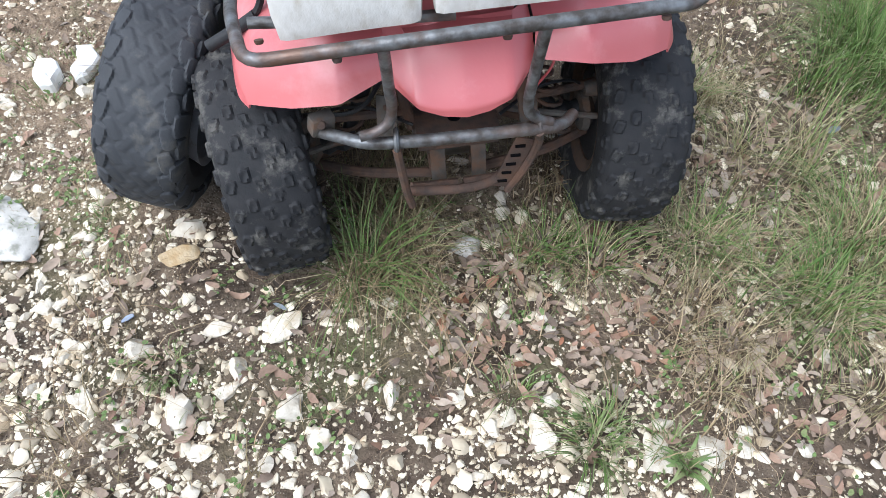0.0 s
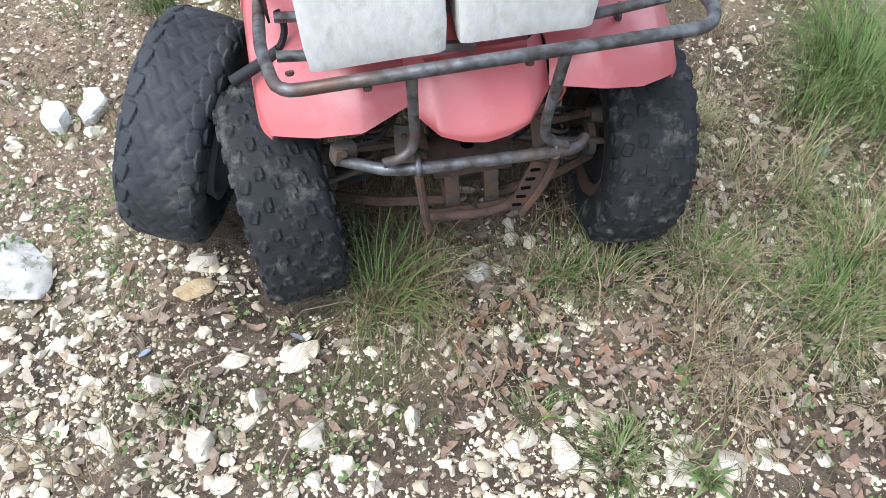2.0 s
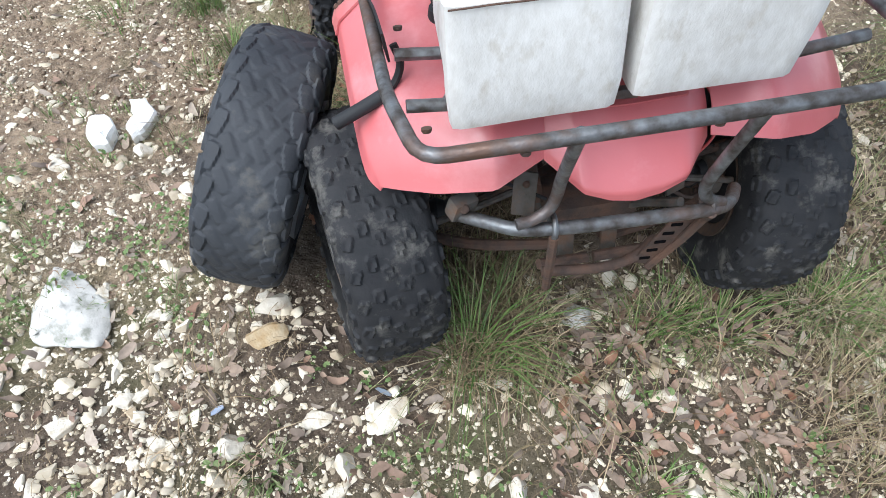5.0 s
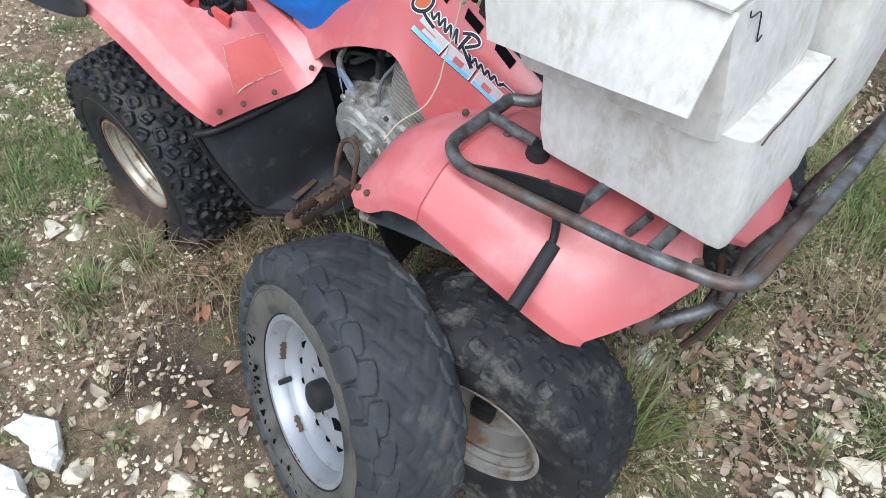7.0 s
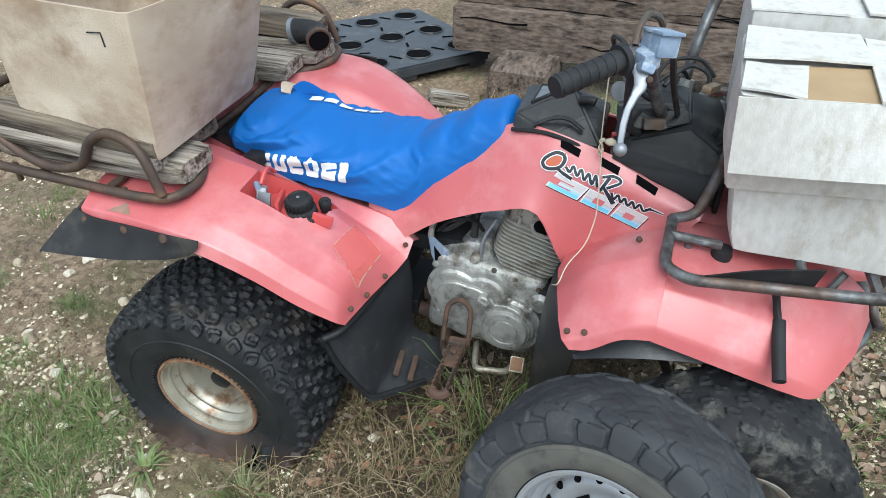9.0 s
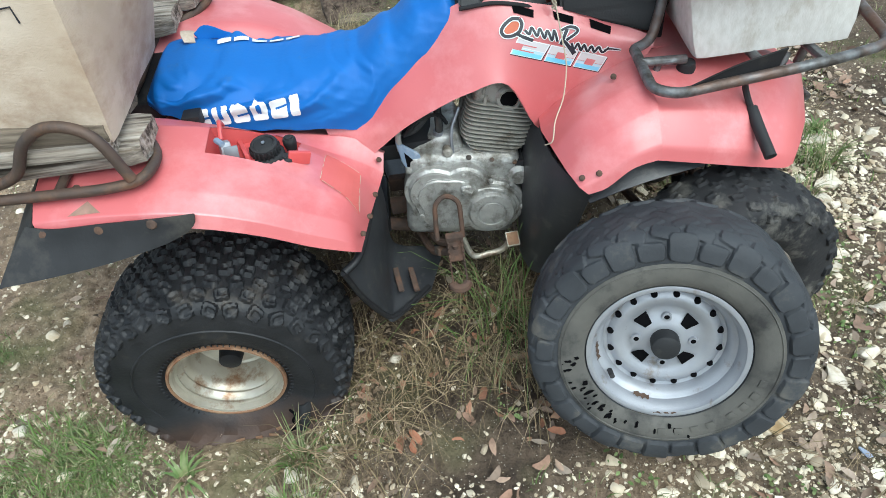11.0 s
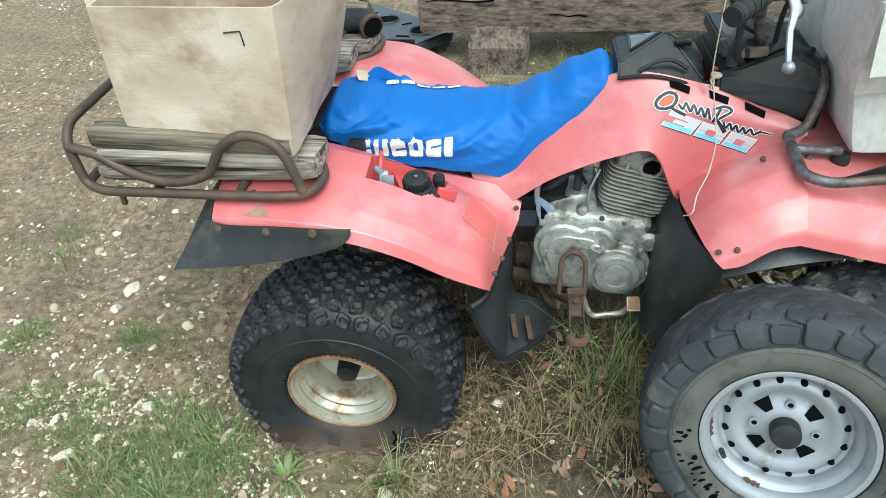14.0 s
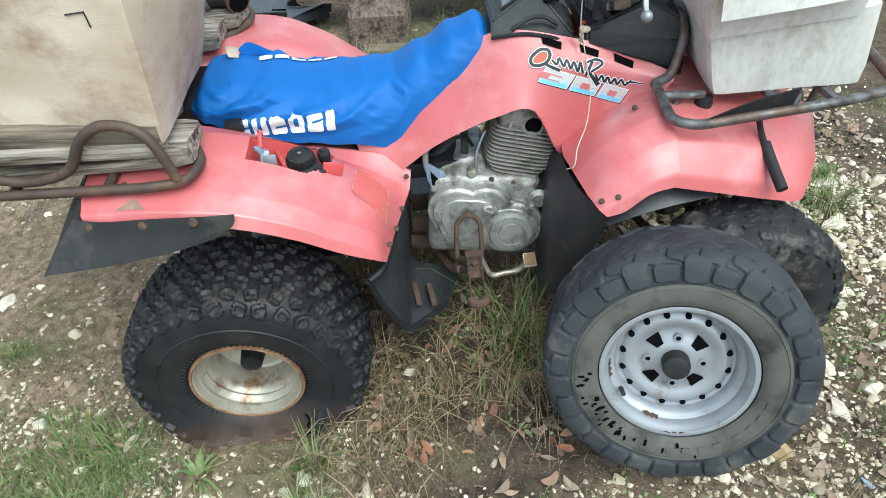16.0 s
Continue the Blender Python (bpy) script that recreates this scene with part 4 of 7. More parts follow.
    [(-.19, .70, .38), (-.29, .695, .38), (-.37, .665, .38), (-.42, .60, .40)],
    [(-.20, .71, .20), (-.27, .705, .20), (-.33, .68, .20), (-.37, .62, .23)],
])
LINER = net([
    [(-.20, .635, .62), (-.22, .56, .67), (-.22, .44, .71), (-.20, .30, .70)],
    [(-.34, .632, .615), (-.34, .56, .67), (-.33, .44, .71), (-.33, .30, .69)],
    [(-.485, .578, .56), (-.48, .50, .585), (-.47, .42, .60), (-.445, .32, .60)],
])
for mirror in (False, True):
    part("footwell", sheet(FW, 14, 22, 0.005, mirror), SCUFFBLACK, quad, "black plastic footwell panel")
    part("footwell_rim", tube([qs(1 if mirror else -1, *p) for p in ((-.545, 1.145, .478), (-.522, 1.122, .37), (-.487, 1.087, .262), (-.47, 1.065, .232), (-.41, 1.02, .212), (-.345, .975, .20))], .0075, seg=8, n=30), BLACK, quad)
    part("footwell_lip", tube([qs(1 if mirror else -1, *p) for p in ((-.22, 1.078, .527), (-.35, 1.086, .503), (-.50, 1.108, .490), (-.545, 1.143, .478))], .010, seg=10, n=30), BLACK, quad)
    part("leg_shield", sheet(SHIELD, 14, 18, 0.005, mirror), SCUFFBLACK, quad, "scuffed black plastic leg shield")
    part("wheel_liner", sheet(LINER, 12, 10, 0.004, mirror), SCUFFBLACK, quad)
for k in range(2):
    part("tread_bar", box(.09, .016, .008, .003, Matrix.Translation(q(-.33, 1.015 + .042 * k, .219 + .004 * k)) @ pose(0, 0, 0, 8, 0, 8)), RUST, quad, "rusty slotted foot tread")

part("mud_stain", decal([[tuple(q(x, y, .75).xy) for x, y in ((-.56, 1.60), (-.588, 1.57), (-.59, 1.635))]], [TREES["rf"]], (0, 0, 1.0), Vector((1, 0, 0)), Vector((0, 1, 0)), down, 0.001, 4), MUD, quad, "dried brown mud stain", smooth=False)

# ---------------------------------------------------------------- racks and bumper
R_T = 0.0115
front_rack = part("front_rack", bent([q(-.25, .445, .795), q(-.405, .445, .783), q(-.43, .40, .78), q(-.402, .08, .803), q(-.366, -.056, .808), q(-.05, -.062, .846), q(.352, -.042, .872), q(.385, .025, .864), q(.372, .42, .835), qs(1, .25, .445, .795)], R_T, .04), RACK, quad, "rusty tube front rack, paint chipped to grey")
for mir in (-1, 1):
    for y0 in (.075, .20):
        z0 = .785 if mir < 0 else .80
        part("cross_tube", tube([qs(mir, .385 - (.01 if y0 < .2 else 0), y0, z0 + .002), qs(mir, .20, y0 + .005, z0 - .005), qs(mir, .02, y0 + .005, z0 - .002)], .0105, seg=9), RACK, front_rack)
    part("rack_hoop", bent([qs(mir, .25, .445, .795), qs(mir, .222, .40, .797), qs(mir, .20, .377, .885), qs(mir, .15, .372, .908), qs(mir, .025, .37, .908)], R_T, .04), RACK, front_rack)
    part("rack_support", tube([q(*p) for p in (((-.147, -.055, .835), (-.143, -.01, .70), (-.141, .002, .645), (-.150, .0, .612), (-.175, -.006, .596), (-.205, -.012, .592)) if mir < 0 else ((.110, -.05, .856), (.110, -.01, .70), (.111, .002, .645), (.118, .004, .615), (.140, .008, .592), (.165, .014, .578)))], .0105, seg=10), RACK, front_rack, "chipped steel support tube")
    part("rack_foot", tube([qs(mir, .30, .12, .775), qs(mir, .31, .14, .73)], .008, seg=8), RACK, front_rack)
    part("rack_foot", tube([qs(mir, .30, .40, .79), qs(mir, .30, .41, .75)], .008, seg=8), RACK, front_rack)
    part("cross_tube", tube([qs(mir, .308, .445, .792), qs(mir, .306, .40, .790), qs(mir, .302, .345, .786)], .0105, seg=9), RACK, front_rack)
    part("rubber_mount", turned([(.004, .012), (.018, .010), (.021, -.005), (.018, -.02)], 16, m=Matrix.Translation(qs(mir, .298, .340, .768)) @ Matrix.Rotation(radians(-90), 4, "Y")), RUBBER, front_rack)
for x, y in ((-.375, .30), (-.35, .05), (-.22, -.02), (.05, -.012), (.30, -.01)):
    bolt(q(x, y - .035, .79 + (.085 * (x + .38))), (0, -.4, -1), .008, parent=front_rack)
half_loop = [(-.10, 1.62, .785), (-.30, 1.61, .785), (-.40, 1.505, .785), (-.47, 1.472, .785), (-.545, 1.485, .785), (-.56, 1.56, .785), (-.56, 1.98, .785), (-.55, 2.025, .80), (-.545, 2.035, .90), (-.50, 2.045, .93)]
rear_loop = [q(*p) for p in half_loop] + [qs(1, *p) for p in half_loop[::-1]] + [q(*half_loop[0])]
rear_rack = part("rear_rack", bent(rear_loop, .0112, .05), REARRACK, quad, "rusty tube rear rack")
for mir, zz in ((-1, 0), (1, 0)):
    part("rack_wave", tube([qs(mir, .548, 2.03, .89 + zz), qs(mir, .55, 1.97, .875 + zz), qs(mir, .553, 1.89, .83 + zz), qs(mir, .555, 1.80, .812 + zz), qs(mir, .555, 1.71, .835 + zz), qs(mir, .553, 1.66, .90 + zz), qs(mir, .55, 1.60, .928 + zz), qs(mir, .552, 1.53, .90 + zz), qs(mir, .556, 1.495, .80 + zz)], .0112, n=60), REARRACK, rear_rack, "wavy rusty side rail")
    for y in (1.62, 1.95):
        part("rack_stub", tube([qs(mir, .54, y, .785 + zz), qs(mir, .535, y + .01, .735 + zz)], .007, seg=8), REARRACK, rear_rack)
part("cross_tube", tube([q(-.55, 2.02, .80), qs(1, .55, 2.02, .80)], .011, seg=9), REARRACK, rear_rack)
for y in (1.65, 1.85):
    part("cross_tube", tube([q(-.555, y, .785), qs(1, .555, y, .785)], .010, seg=9, n=4), REARRACK, rear_rack)

bumper = part("bumper", tube([q(-.30, .075, .53), q(-.245, .035, .547), q(-.19, .004, .558), q(-.10, -.006, .567), q(.0, -.006, .573), q(.12, -.002, .578), q(.165, .012, .566), q(.20, .04, .55), q(.228, .08, .534)], .0125, seg=12, n=50), RACK, quad, "worn rusty steel bumper tube")
for mir in (-1, 1):
    zz = .566
    part("bumper_clamp", tube([qs(mir, .137, .0 + .020 * math.cos(a), zz + .020 * math.sin(a)) for a in [k * math.pi / 6 for k in range(12)]], .0055, closed=True, seg=7, n=30), RACK, bumper)
    if mir < 0:
        part("skid_bar", tube([q(-.137, -.016, .556), q(-.13, -.006, .48), q(-.122, .01, .40), q(-.112, .03, .33)], .009, seg=8), RUST, bumper, "rusty skid bar")
    else:
        part("skid_bar", tube([q(.139, -.008, .575), q(.149, .02, .524), q(.143, .035, .46), q(.130, .045, .405), q(.106, .055, .335)], .009, seg=8), RUST, bumper, "rusty skid bar")
part("skid_crossbar", tube([q(-.12, .05, .355), q(0, .045, .36), q(.07, .06, .365), q(.12, .09, .385)], .011, seg=10), RUST, bumper)
part("bumper_bracket", box(.05, .03, .045, .006, Matrix.Translation(q(-.285, .075, .55)) @ pose(0, 0, 0, 10, 10, 25)), DIRTY, bumper, "grimy bumper bracket")
bolt(q(-.283, .056, .562), (0, -1, .4), .010, parent=bumper)
# slotted plate beside the bar: its long way runs down and inwards
strap_y = (q(.092, .055, .352) - q(.124, .035, .505)).normalized()
strap_x = strap_y.cross(Vector((0, -1, .35))).normalized()
strap = Matrix.Translation(q(.108, .048, .43)) @ Matrix((strap_x, strap_y, strap_x.cross(strap_y))).transposed().to_4x4()
part("skid_plate", box(.042, .175, .005, .002, strap), RUST, bumper, "rusty slotted skid plate")
for k in range(5):
    part("skid_slot", box(.022, .010, .009, .002, strap @ pose(.004, -.064 + .032 * k, 0, 0, 0, 18)), DARKHOLE, bumper)

# frame, suspension and steering behind the bumper
frame_ob = part("chassis", box(.19, .10, .05, .008, Matrix.Translation(q(0, .20, .405))), RUST, quad, "rusty steel chassis cross-member")
part("tow_hole", turned([(.016, 0), (.016, .004)], 18, m=Matrix.Translation(q(-.005, .2, .431)) @ Matrix.Rotation(radians(-90), 4, "Y")), DARKHOLE, frame_ob)
for mir in (-1, 1):
    part("frame_rail", box(.03, .9, .045, .006, Matrix.Translation(qs(mir, .075, .62, .30))), RUST, frame_ob)
    part("frame_upright", tube([qs(mir, .05, .16, .28), qs(mir, .05, .17, .42)], .014, seg=8), RUST, frame_ob)
    part("frame_plate", box(.035, .012, .17, .003, Matrix.Translation(qs(mir, .045, .15, .335)) @ pose(0, 0, 0, -12, 0, 0)), DIRTY, frame_ob)
    part("frame_tube", tube([qs(mir, .11, .26, .62), qs(mir, .12, .24, .48), qs(mir, .10, .2, .40)], .013, seg=8), RUST, frame_ob)
    part("lower_arm", tube([qs(mir, .06, .18, .27), qs(mir, .22, .21, .25), qs(mir, .37, .27, .235)], .013, seg=8), RUST, frame_ob, "rusty suspension arm")
    part("lower_arm", tube([qs(mir, .07, .40, .28), qs(mir, .22, .33, .25), qs(mir, .37, .28, .235)], .013, seg=8), RUST, frame_ob)
    part("upper_arm", tube([qs(mir, .10, .22, .44), qs(mir, .25, .25, .40), qs(mir, .37, .27, .385)], .011, seg=8), RUST, frame_ob)
    part("tie_rod", tube([qs(mir, .03, .30, .38), qs(mir, .20, .24, .36), qs(mir, .35, .20, .34)], .008, seg=8), DIRTY, frame_ob)
    part("shock_body", tube([qs(mir, .15, .30, .60), qs(mir, .22, .285, .42), qs(mir, .27, .28, .29)], .017, seg=10), BLACK, frame_ob)
    coil = [q(mir * (.15 + .12 * t + .03 * math.cos(t * 44)), .30 - .02 * t + .03 * math.sin(t * 44), .60 - .30 * t) for t in [k / 70 for k in range(71)]]
    part("shock_spring", tube(coil, .005, seg=6, smooth_path=False), RUST, frame_ob)
    part("steering_knuckle", box(.05, .06, .15, .015, Matrix.Translation(qs(mir, .385, .275, .31))), DIRTY, frame_ob)
    part("arm_joint", turned([(.008, .03), (.022, .022), (.024, 0), (.016, -.03)], 14, m=Matrix.Translation(qs(mir, .36, .25, .385))), DIRTY, frame_ob)
    part("boot", turned([(.02, .05), (.03, .03), (.024, .01), (.034, -.01), (.026, -.03), (.036, -.05)], 16, m=Matrix.Translation(qs(mir, .30, .275, .30))), RUBBER, frame_ob)
part("brake_hose", tube([q(-.34, .22, .44), q(-.22, .16, .50), q(-.15, .2, .56), q(-.05, .28, .62)], .005, seg=6), RUBBER, frame_ob)
part("wire_loom", tube([q(.15, .13, .56), q(.19, .15, .62), q(.17, .20, .68), q(.12, .28, .70)], .003, seg=6), RED2, frame_ob)
part("front_diff", turned([(.03, -.10), (.06, -.07), (.075, -.02), (.075, .03), (.05, .08), (.03, .10)], 20, m=Matrix.Translation(q(0, .29, .32))), DIRTY, frame_ob)
for mir in (-1, 1):
    part("diagonal_strut", tube([qs(mir, .13, .06, .50), qs(mir, .09, .14, .42), qs(mir, .06, .20, .33)], .010, seg=8), DIRTY, frame_ob)
    part("lower_crossbar", tube([qs(mir, .0, .115, .30), qs(mir, .07, .11, .30), qs(mir, .11, .10, .31)], .012, seg=8), RUST, frame_ob)
    part("hub_flange", turned([(.02, -.02), (.05, -.016), (.055, 0), (.03, .02)], 20, m=Matrix.Translation(qs(mir, .345, .27, .30))), DIRTY, frame_ob)
    part("mount_plate", box(.045, .006, .10, .002, Matrix.Translation(qs(mir, .155, .135, .50)) @ pose(0, 0, 0, -15, 0, 20 * mir)), DIRTY, frame_ob)
    for dz in (-.03, .03):
        bolt(qs(mir, .155, .130, .50 + dz), (0, -1, 0), .007, parent=frame_ob)
    part("brake_pipe", tube([qs(mir, .10, .16, .45), qs(mir, .2, .2, .47), qs(mir, .30, .25, .42), qs(mir, .34, .27, .36)], .004, seg=6), BLACK, frame_ob)
part("oil_cooler", box(.16, .03, .10, .006, Matrix.Translation(q(0, .27, .50))), BLACK, frame_ob, "dirty black cooler behind the bumper")
for k in range(9):
    part("cooler_fin", box(.15, .004, .003, 0, Matrix.Translation(q(0, .253, .46 + k * .010))), DIRTY, frame_ob, smooth=False)
part("rear_axle_tube", turned([(.03, -.4), (.035, -.36), (.035, .36), (.03, .4)], 16, m=Matrix.Translation((0, 1.5, .225))), RUST, frame_ob)
part("rear_diff", turned([(.04, -.12), (.08, -.08), (.1, 0), (.08, .08), (.04, .12)], 20, m=Matrix.Translation((0, 1.48, .25))), DIRTY, frame_ob)
part("seat_frame", box(.26, .8, .05, .01, Matrix.Translation((0, 1.32, .55))), BLACK, frame_ob)
part("airbox", box(.28, .4, .18, .03, Matrix.Translation((0, 1.30, .46))), BLACK, frame_ob)
part("swing_arm", box(.20, .40, .06, .01, Matrix.Translation((0, 1.28, .27))), BLACK, frame_ob)


# ---------------------------------------------------------------- wheels
def tyre_mesh(R, w, rim, lugs, seg=400, cupped=False):
    """A tyre about the X axis, moulded in one piece with its raised blocks: angle, place across, length, width, height, turn."""
    low = .775 if rim > .16 else .82
    side = [(rim - .004, -.36 * w), (rim + .006, -.42 * w), (rim + .03, -.485 * w), (rim + .55 * (R * low - rim), -.5 * w)]
    crown = [(R * low, -.497 * w), (R * .84, -.492 * w), (R * .90, -.475 * w), (R * .95, -.43 * w), (R * .978, -.34 * w), (R * .992, -.2 * w), (R * .997, 0)]
    crown += [(r, -x) for r, x in crown[-2::-1]]
    C = [Vector((x, r, 0)) for r, x in crown]
    P = spline(C, 96)
    s = [0.0]
    for a, b in zip(P, P[1:]):
        s.append(s[-1] + (b - a).length)
    s = np.array(s) - s[-1] / 2
    A = np.arange(seg) * 2 * math.pi / seg
    H = np.zeros((len(P), seg))
    for ang, x, ln, wd, h, skew in lugs:
        du = (A - ang + math.pi) % (2 * math.pi) - math.pi
        U, S = np.meshgrid(du * R, s - x)
        u, v = U * math.cos(skew) + S * math.sin(skew), -U * math.sin(skew) + S * math.cos(skew)
        d = (np.abs(u * 2 / ln) ** 5 + np.abs(v * 2 / wd) ** 5) ** .2
        top = h * np.clip((1.1 - d) / .11, 0, 1)
        if cupped:
            inner = (np.abs((u * 2 / ln - .25) / .75) ** 4 + np.abs(v * 2 / wd / .45) ** 4) ** .25
            top -= .55 * h * np.clip((1.1 - inner) / .25, 0, 1)
        H = np.maximum(H, top)
    rings = [[(x, r * math.cos(a), r * math.sin(a)) for a in A] for r, x in side]
    for i, p in enumerate(P):
        t = (P[min(i + 1, len(P) - 1)] - P[max(i - 1, 0)]).normalized()
        nx, nr = -t.y, t.x
        rings.append([(p.x + nx * H[i, k], (p.y + nr * H[i, k]) * math.cos(a), (p.y + nr * H[i, k]) * math.sin(a)) for k, a in enumerate(A)])
    rings += [[(-x, r * math.cos(a), r * math.sin(a)) for a in A] for r, x in side[::-1]]
    rings += [[(x, (rim - .018) * math.cos(a), (rim - .018) * math.sin(a)) for a in A] for x in (.3 * w, -.3 * w)]
    bm = bmesh.new()
    V = [[bm.verts.new(p) for p in ring] for ring in rings]
    for i in range(len(V)):
        a, b = V[i], V[(i + 1) % len(V)]
        for k in range(seg):
            bm.faces.new((a[k], a[(k + 1) % seg], b[(k + 1) % seg], b[k]))
    bmesh.ops.recalc_face_normals(bm, faces=bm.faces)
    return bm


def knobs_front():
    out = []
    for k in range(26):
        a = 2 * math.pi * k / 26
        for sg, sh in ((-1, 0), (1, .11)):
            out += [(a + sh, sg * .112, .034, .024, .0065, .1 * sg), (a + sh + .09, sg * .076, .028, .021, .0055, .35 * sg), (a + sh + .02, sg * .042, .028, .020, .0055, .2 * sg), (a + sh + .11, sg * .014, .028, .019, .005, -.25 * sg)]
    return out


def knobs_rear():
    out = []
    r = random.Random(11)
    for k in range(36):
        a = 2 * math.pi * k / 36
        for j in range(8):
            edge = j in (0, 7)
            out.append((a + (.087 if j % 2 else 0) + r.uniform(-.012, .012), -.126 + j * .036, .032 if edge else r.uniform(.028, .034), .030 if edge else .028, .011, (.35 if (j + k) % 2 else -.35) + r.uniform(-.12, .12)))
    return out


def knobs_spare():
    """Worn blocks set close together: alternately long and short shoulders, a nearly bald middle."""
    out = []
    n = 28
    for k in range(n):
        a = 2 * math.pi * k / n
        for sg in (-1, 1):
            b = a + (.11 if sg > 0 else 0)
            out += [(b, sg * (.106 if k % 2 else .112), .057, .052 if k % 2 else .036, .009 if k % 2 else .007, .05 * sg), (b + .112, sg * .074, .054, .030, .0055, .25 * sg), (b + .03, sg * .043, .052, .024, .0026, -.55 * sg), (b + .12, sg * .014, .046, .020, .0022, .6 * sg)]
    return out


def squash(bm, low, bulge):
    """Press the tyre against the soil: the sidewalls swell out, the tread stays under them."""
    for v in bm.verts:
        if v.co.z < low:
            d = low - v.co.z
            t = min(1, d / .10)
            v.co.z = low - .012 * t
            v.co.x += math.copysign(bulge * (.45 * (1 - t) + .65 * math.sin(math.pi * t)), v.co.x)
        elif v.co.z < low + .1 and abs(v.co.x) > .05:
            v.co.x += math.copysign(bulge * .45 * (1 - (v.co.z - low) / .1), v.co.x)
    return bm


def bowl_rim(r, w, mat, wheel, depth, hub_r, label, out=-1):
    """A pressed steel rim; the open outer side faces the way of out along X."""
    s = out
    prof = [(r, s * w * .46), (r - .003, s * w * .475), (r - .011, s * w * .46), (r - .014, s * w * .40), (r - .021, s * w * .39), (r - .0195, s * w * .365), (r - .026, s * w * .345), (r - .031, s * w * .30), (r - .029, s * w * .275), (r - .036, s * w * .25), (r - .040, s * w * .17), (r - .044, s * (w * .46 - depth)), (r * .62, s * (w * .46 - depth - .006)), (r * .55, s * (w * .46 - depth + .008)), (hub_r, s * (w * .46 - depth + .010)), (.004, s * (w * .46 - depth + .010)),
            (.004, s * (w * .46 - depth - .004)), (r * .6, s * (w * .46 - depth - .012)), (r - .046, s * (w * .40 - depth)), (r - .012, -s * w * .44), (r, -s * w * .46), (r - .005, -s * w * .3), (r - .012, -s * w * .1), (r - .012, s * w * .2), (r - .007, s * w * .36)]
    return part("rim", turned(prof, 56, closed=True), mat, wheel, label)


# rear wheels, the tyres flat and split
for side in (-1, 1):
    c = qs(side, .495, 1.495, .212)
    wheel = new("rear_wheel")
    wheel.parent = quad
    wheel.matrix_basis = Matrix.Translation(c)
    if side < 0:
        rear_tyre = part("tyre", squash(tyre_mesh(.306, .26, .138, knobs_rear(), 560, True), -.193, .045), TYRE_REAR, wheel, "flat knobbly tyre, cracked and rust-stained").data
    else:
        new("tyre", rear_tyre).parent = wheel
    bowl_rim(.143, .25, CREAM, wheel, .125, .03, "cream steel rim with rusty edges", side)
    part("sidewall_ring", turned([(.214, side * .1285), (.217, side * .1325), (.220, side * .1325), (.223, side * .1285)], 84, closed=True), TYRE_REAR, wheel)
    part("rust_ring", turned([(.1465, side * .113), (.1445, side * .1205), (.1395, side * .1212), (.1370, side * .1185), (.139, side * .112)], 56, closed=True), LIP_RUST, wheel, "rusted rim lip")
    part("hub", turned([(.012, side * .06), (.028, side * .055), (.032, side * .02), (.032, -side * .02)], 20, m=Matrix.Translation((0, 0, 0))), BLACK, wheel)
    if side < 0:
        part("tyre_tear", sheet([[(-.130, -.185, -.11), (-.145, -.175, -.15), (-.150, -.165, -.20)], [(-.142, -.165, -.115), (-.160, -.155, -.155), (-.168, -.145, -.20)], [(-.132, -.145, -.125), (-.150, -.14, -.165), (-.158, -.13, -.20)]], 8, 8, .006), RUBBER, wheel, "torn flap of the tyre carcass")
        part("tear_crack", tube([(-.147, -.128, -.118), (-.152, -.137, -.138), (-.158, -.128, -.155), (-.164, -.136, -.172), (-.166, -.118, -.186), (-.168, -.095, -.190)], .0035, seg=6, n=30), DARKHOLE, wheel, "dark split in the sidewall")
        for k, (y, z, ln) in enumerate(((-.105, -.180, .020), (-.070, -.188, .026), (-.03, -.190, .018), (.02, -.191, .024), (-.09, -.166, .016))):
            part("rust_flake", box(.003, ln, .008, .001, pose(-.172 + .004 * (k == 4), y, z + .002, 0, 14, 9 * (k - 2))), LIP_RUST, wheel, "flake of orange rust")
    for k in range(72):
        a = 2 * math.pi * k / 72
        if side < 0:
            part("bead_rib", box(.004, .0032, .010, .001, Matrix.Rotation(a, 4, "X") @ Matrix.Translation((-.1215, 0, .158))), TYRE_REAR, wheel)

# front wheels, steered to the machine's left
STEER = 14
for side, yaw_d, c in ((-1, STEER, (-.465, .245, .278)), (1, -2, (.436, .332, .292))):
    wheel = new("front_wheel")
    wheel.parent = quad
    wheel.matrix_basis = LEAN_I @ Matrix.Translation(c) @ pose(0, 0, 0, 0, 0, yaw_d)
    if side < 0:
        front_tyre = part("tyre", squash(tyre_mesh(.280, .20, .14, knobs_front(), 480, True), -.265, .015), TYRE_OLD, wheel, "knobbly black tyre with dried pale mud").data
    else:
        new("tyre", front_tyre).parent = wheel
    bowl_rim(.150, .185, GREYRIM, wheel, .075, .03, "grimy grey steel rim", side)
    part("hub", box(.06, .05, .05, .008, pose(side * .015, 0, 0)), BLACK, wheel)
    part("rim_back", turned([(.1515, -side * .086), (.1515, -side * .0925), (.122, -side * .078), (.122, -side * .068)], 48, closed=True), SCORCH, wheel, "dark brown inner rim")
    # drum coloured black to stand in for the shaded hollow inside the wheel
    part("brake_drum", turned([(.02, -side * .085), (.10, -side * .080), (.128, -side * .070), (.130, -side * .05), (.08, side * .0)], 32), BLACK, wheel)

# loose wheel leaning against the front mudguard
n_sp = Vector((-.944, .194, .269)).normalized()
ax = -n_sp
az = (Vector((0, 0, 1)) - ax * ax.z).normalized()
ay = az.cross(ax)
rotm = Matrix((ax, ay, az)).transposed().to_4x4()
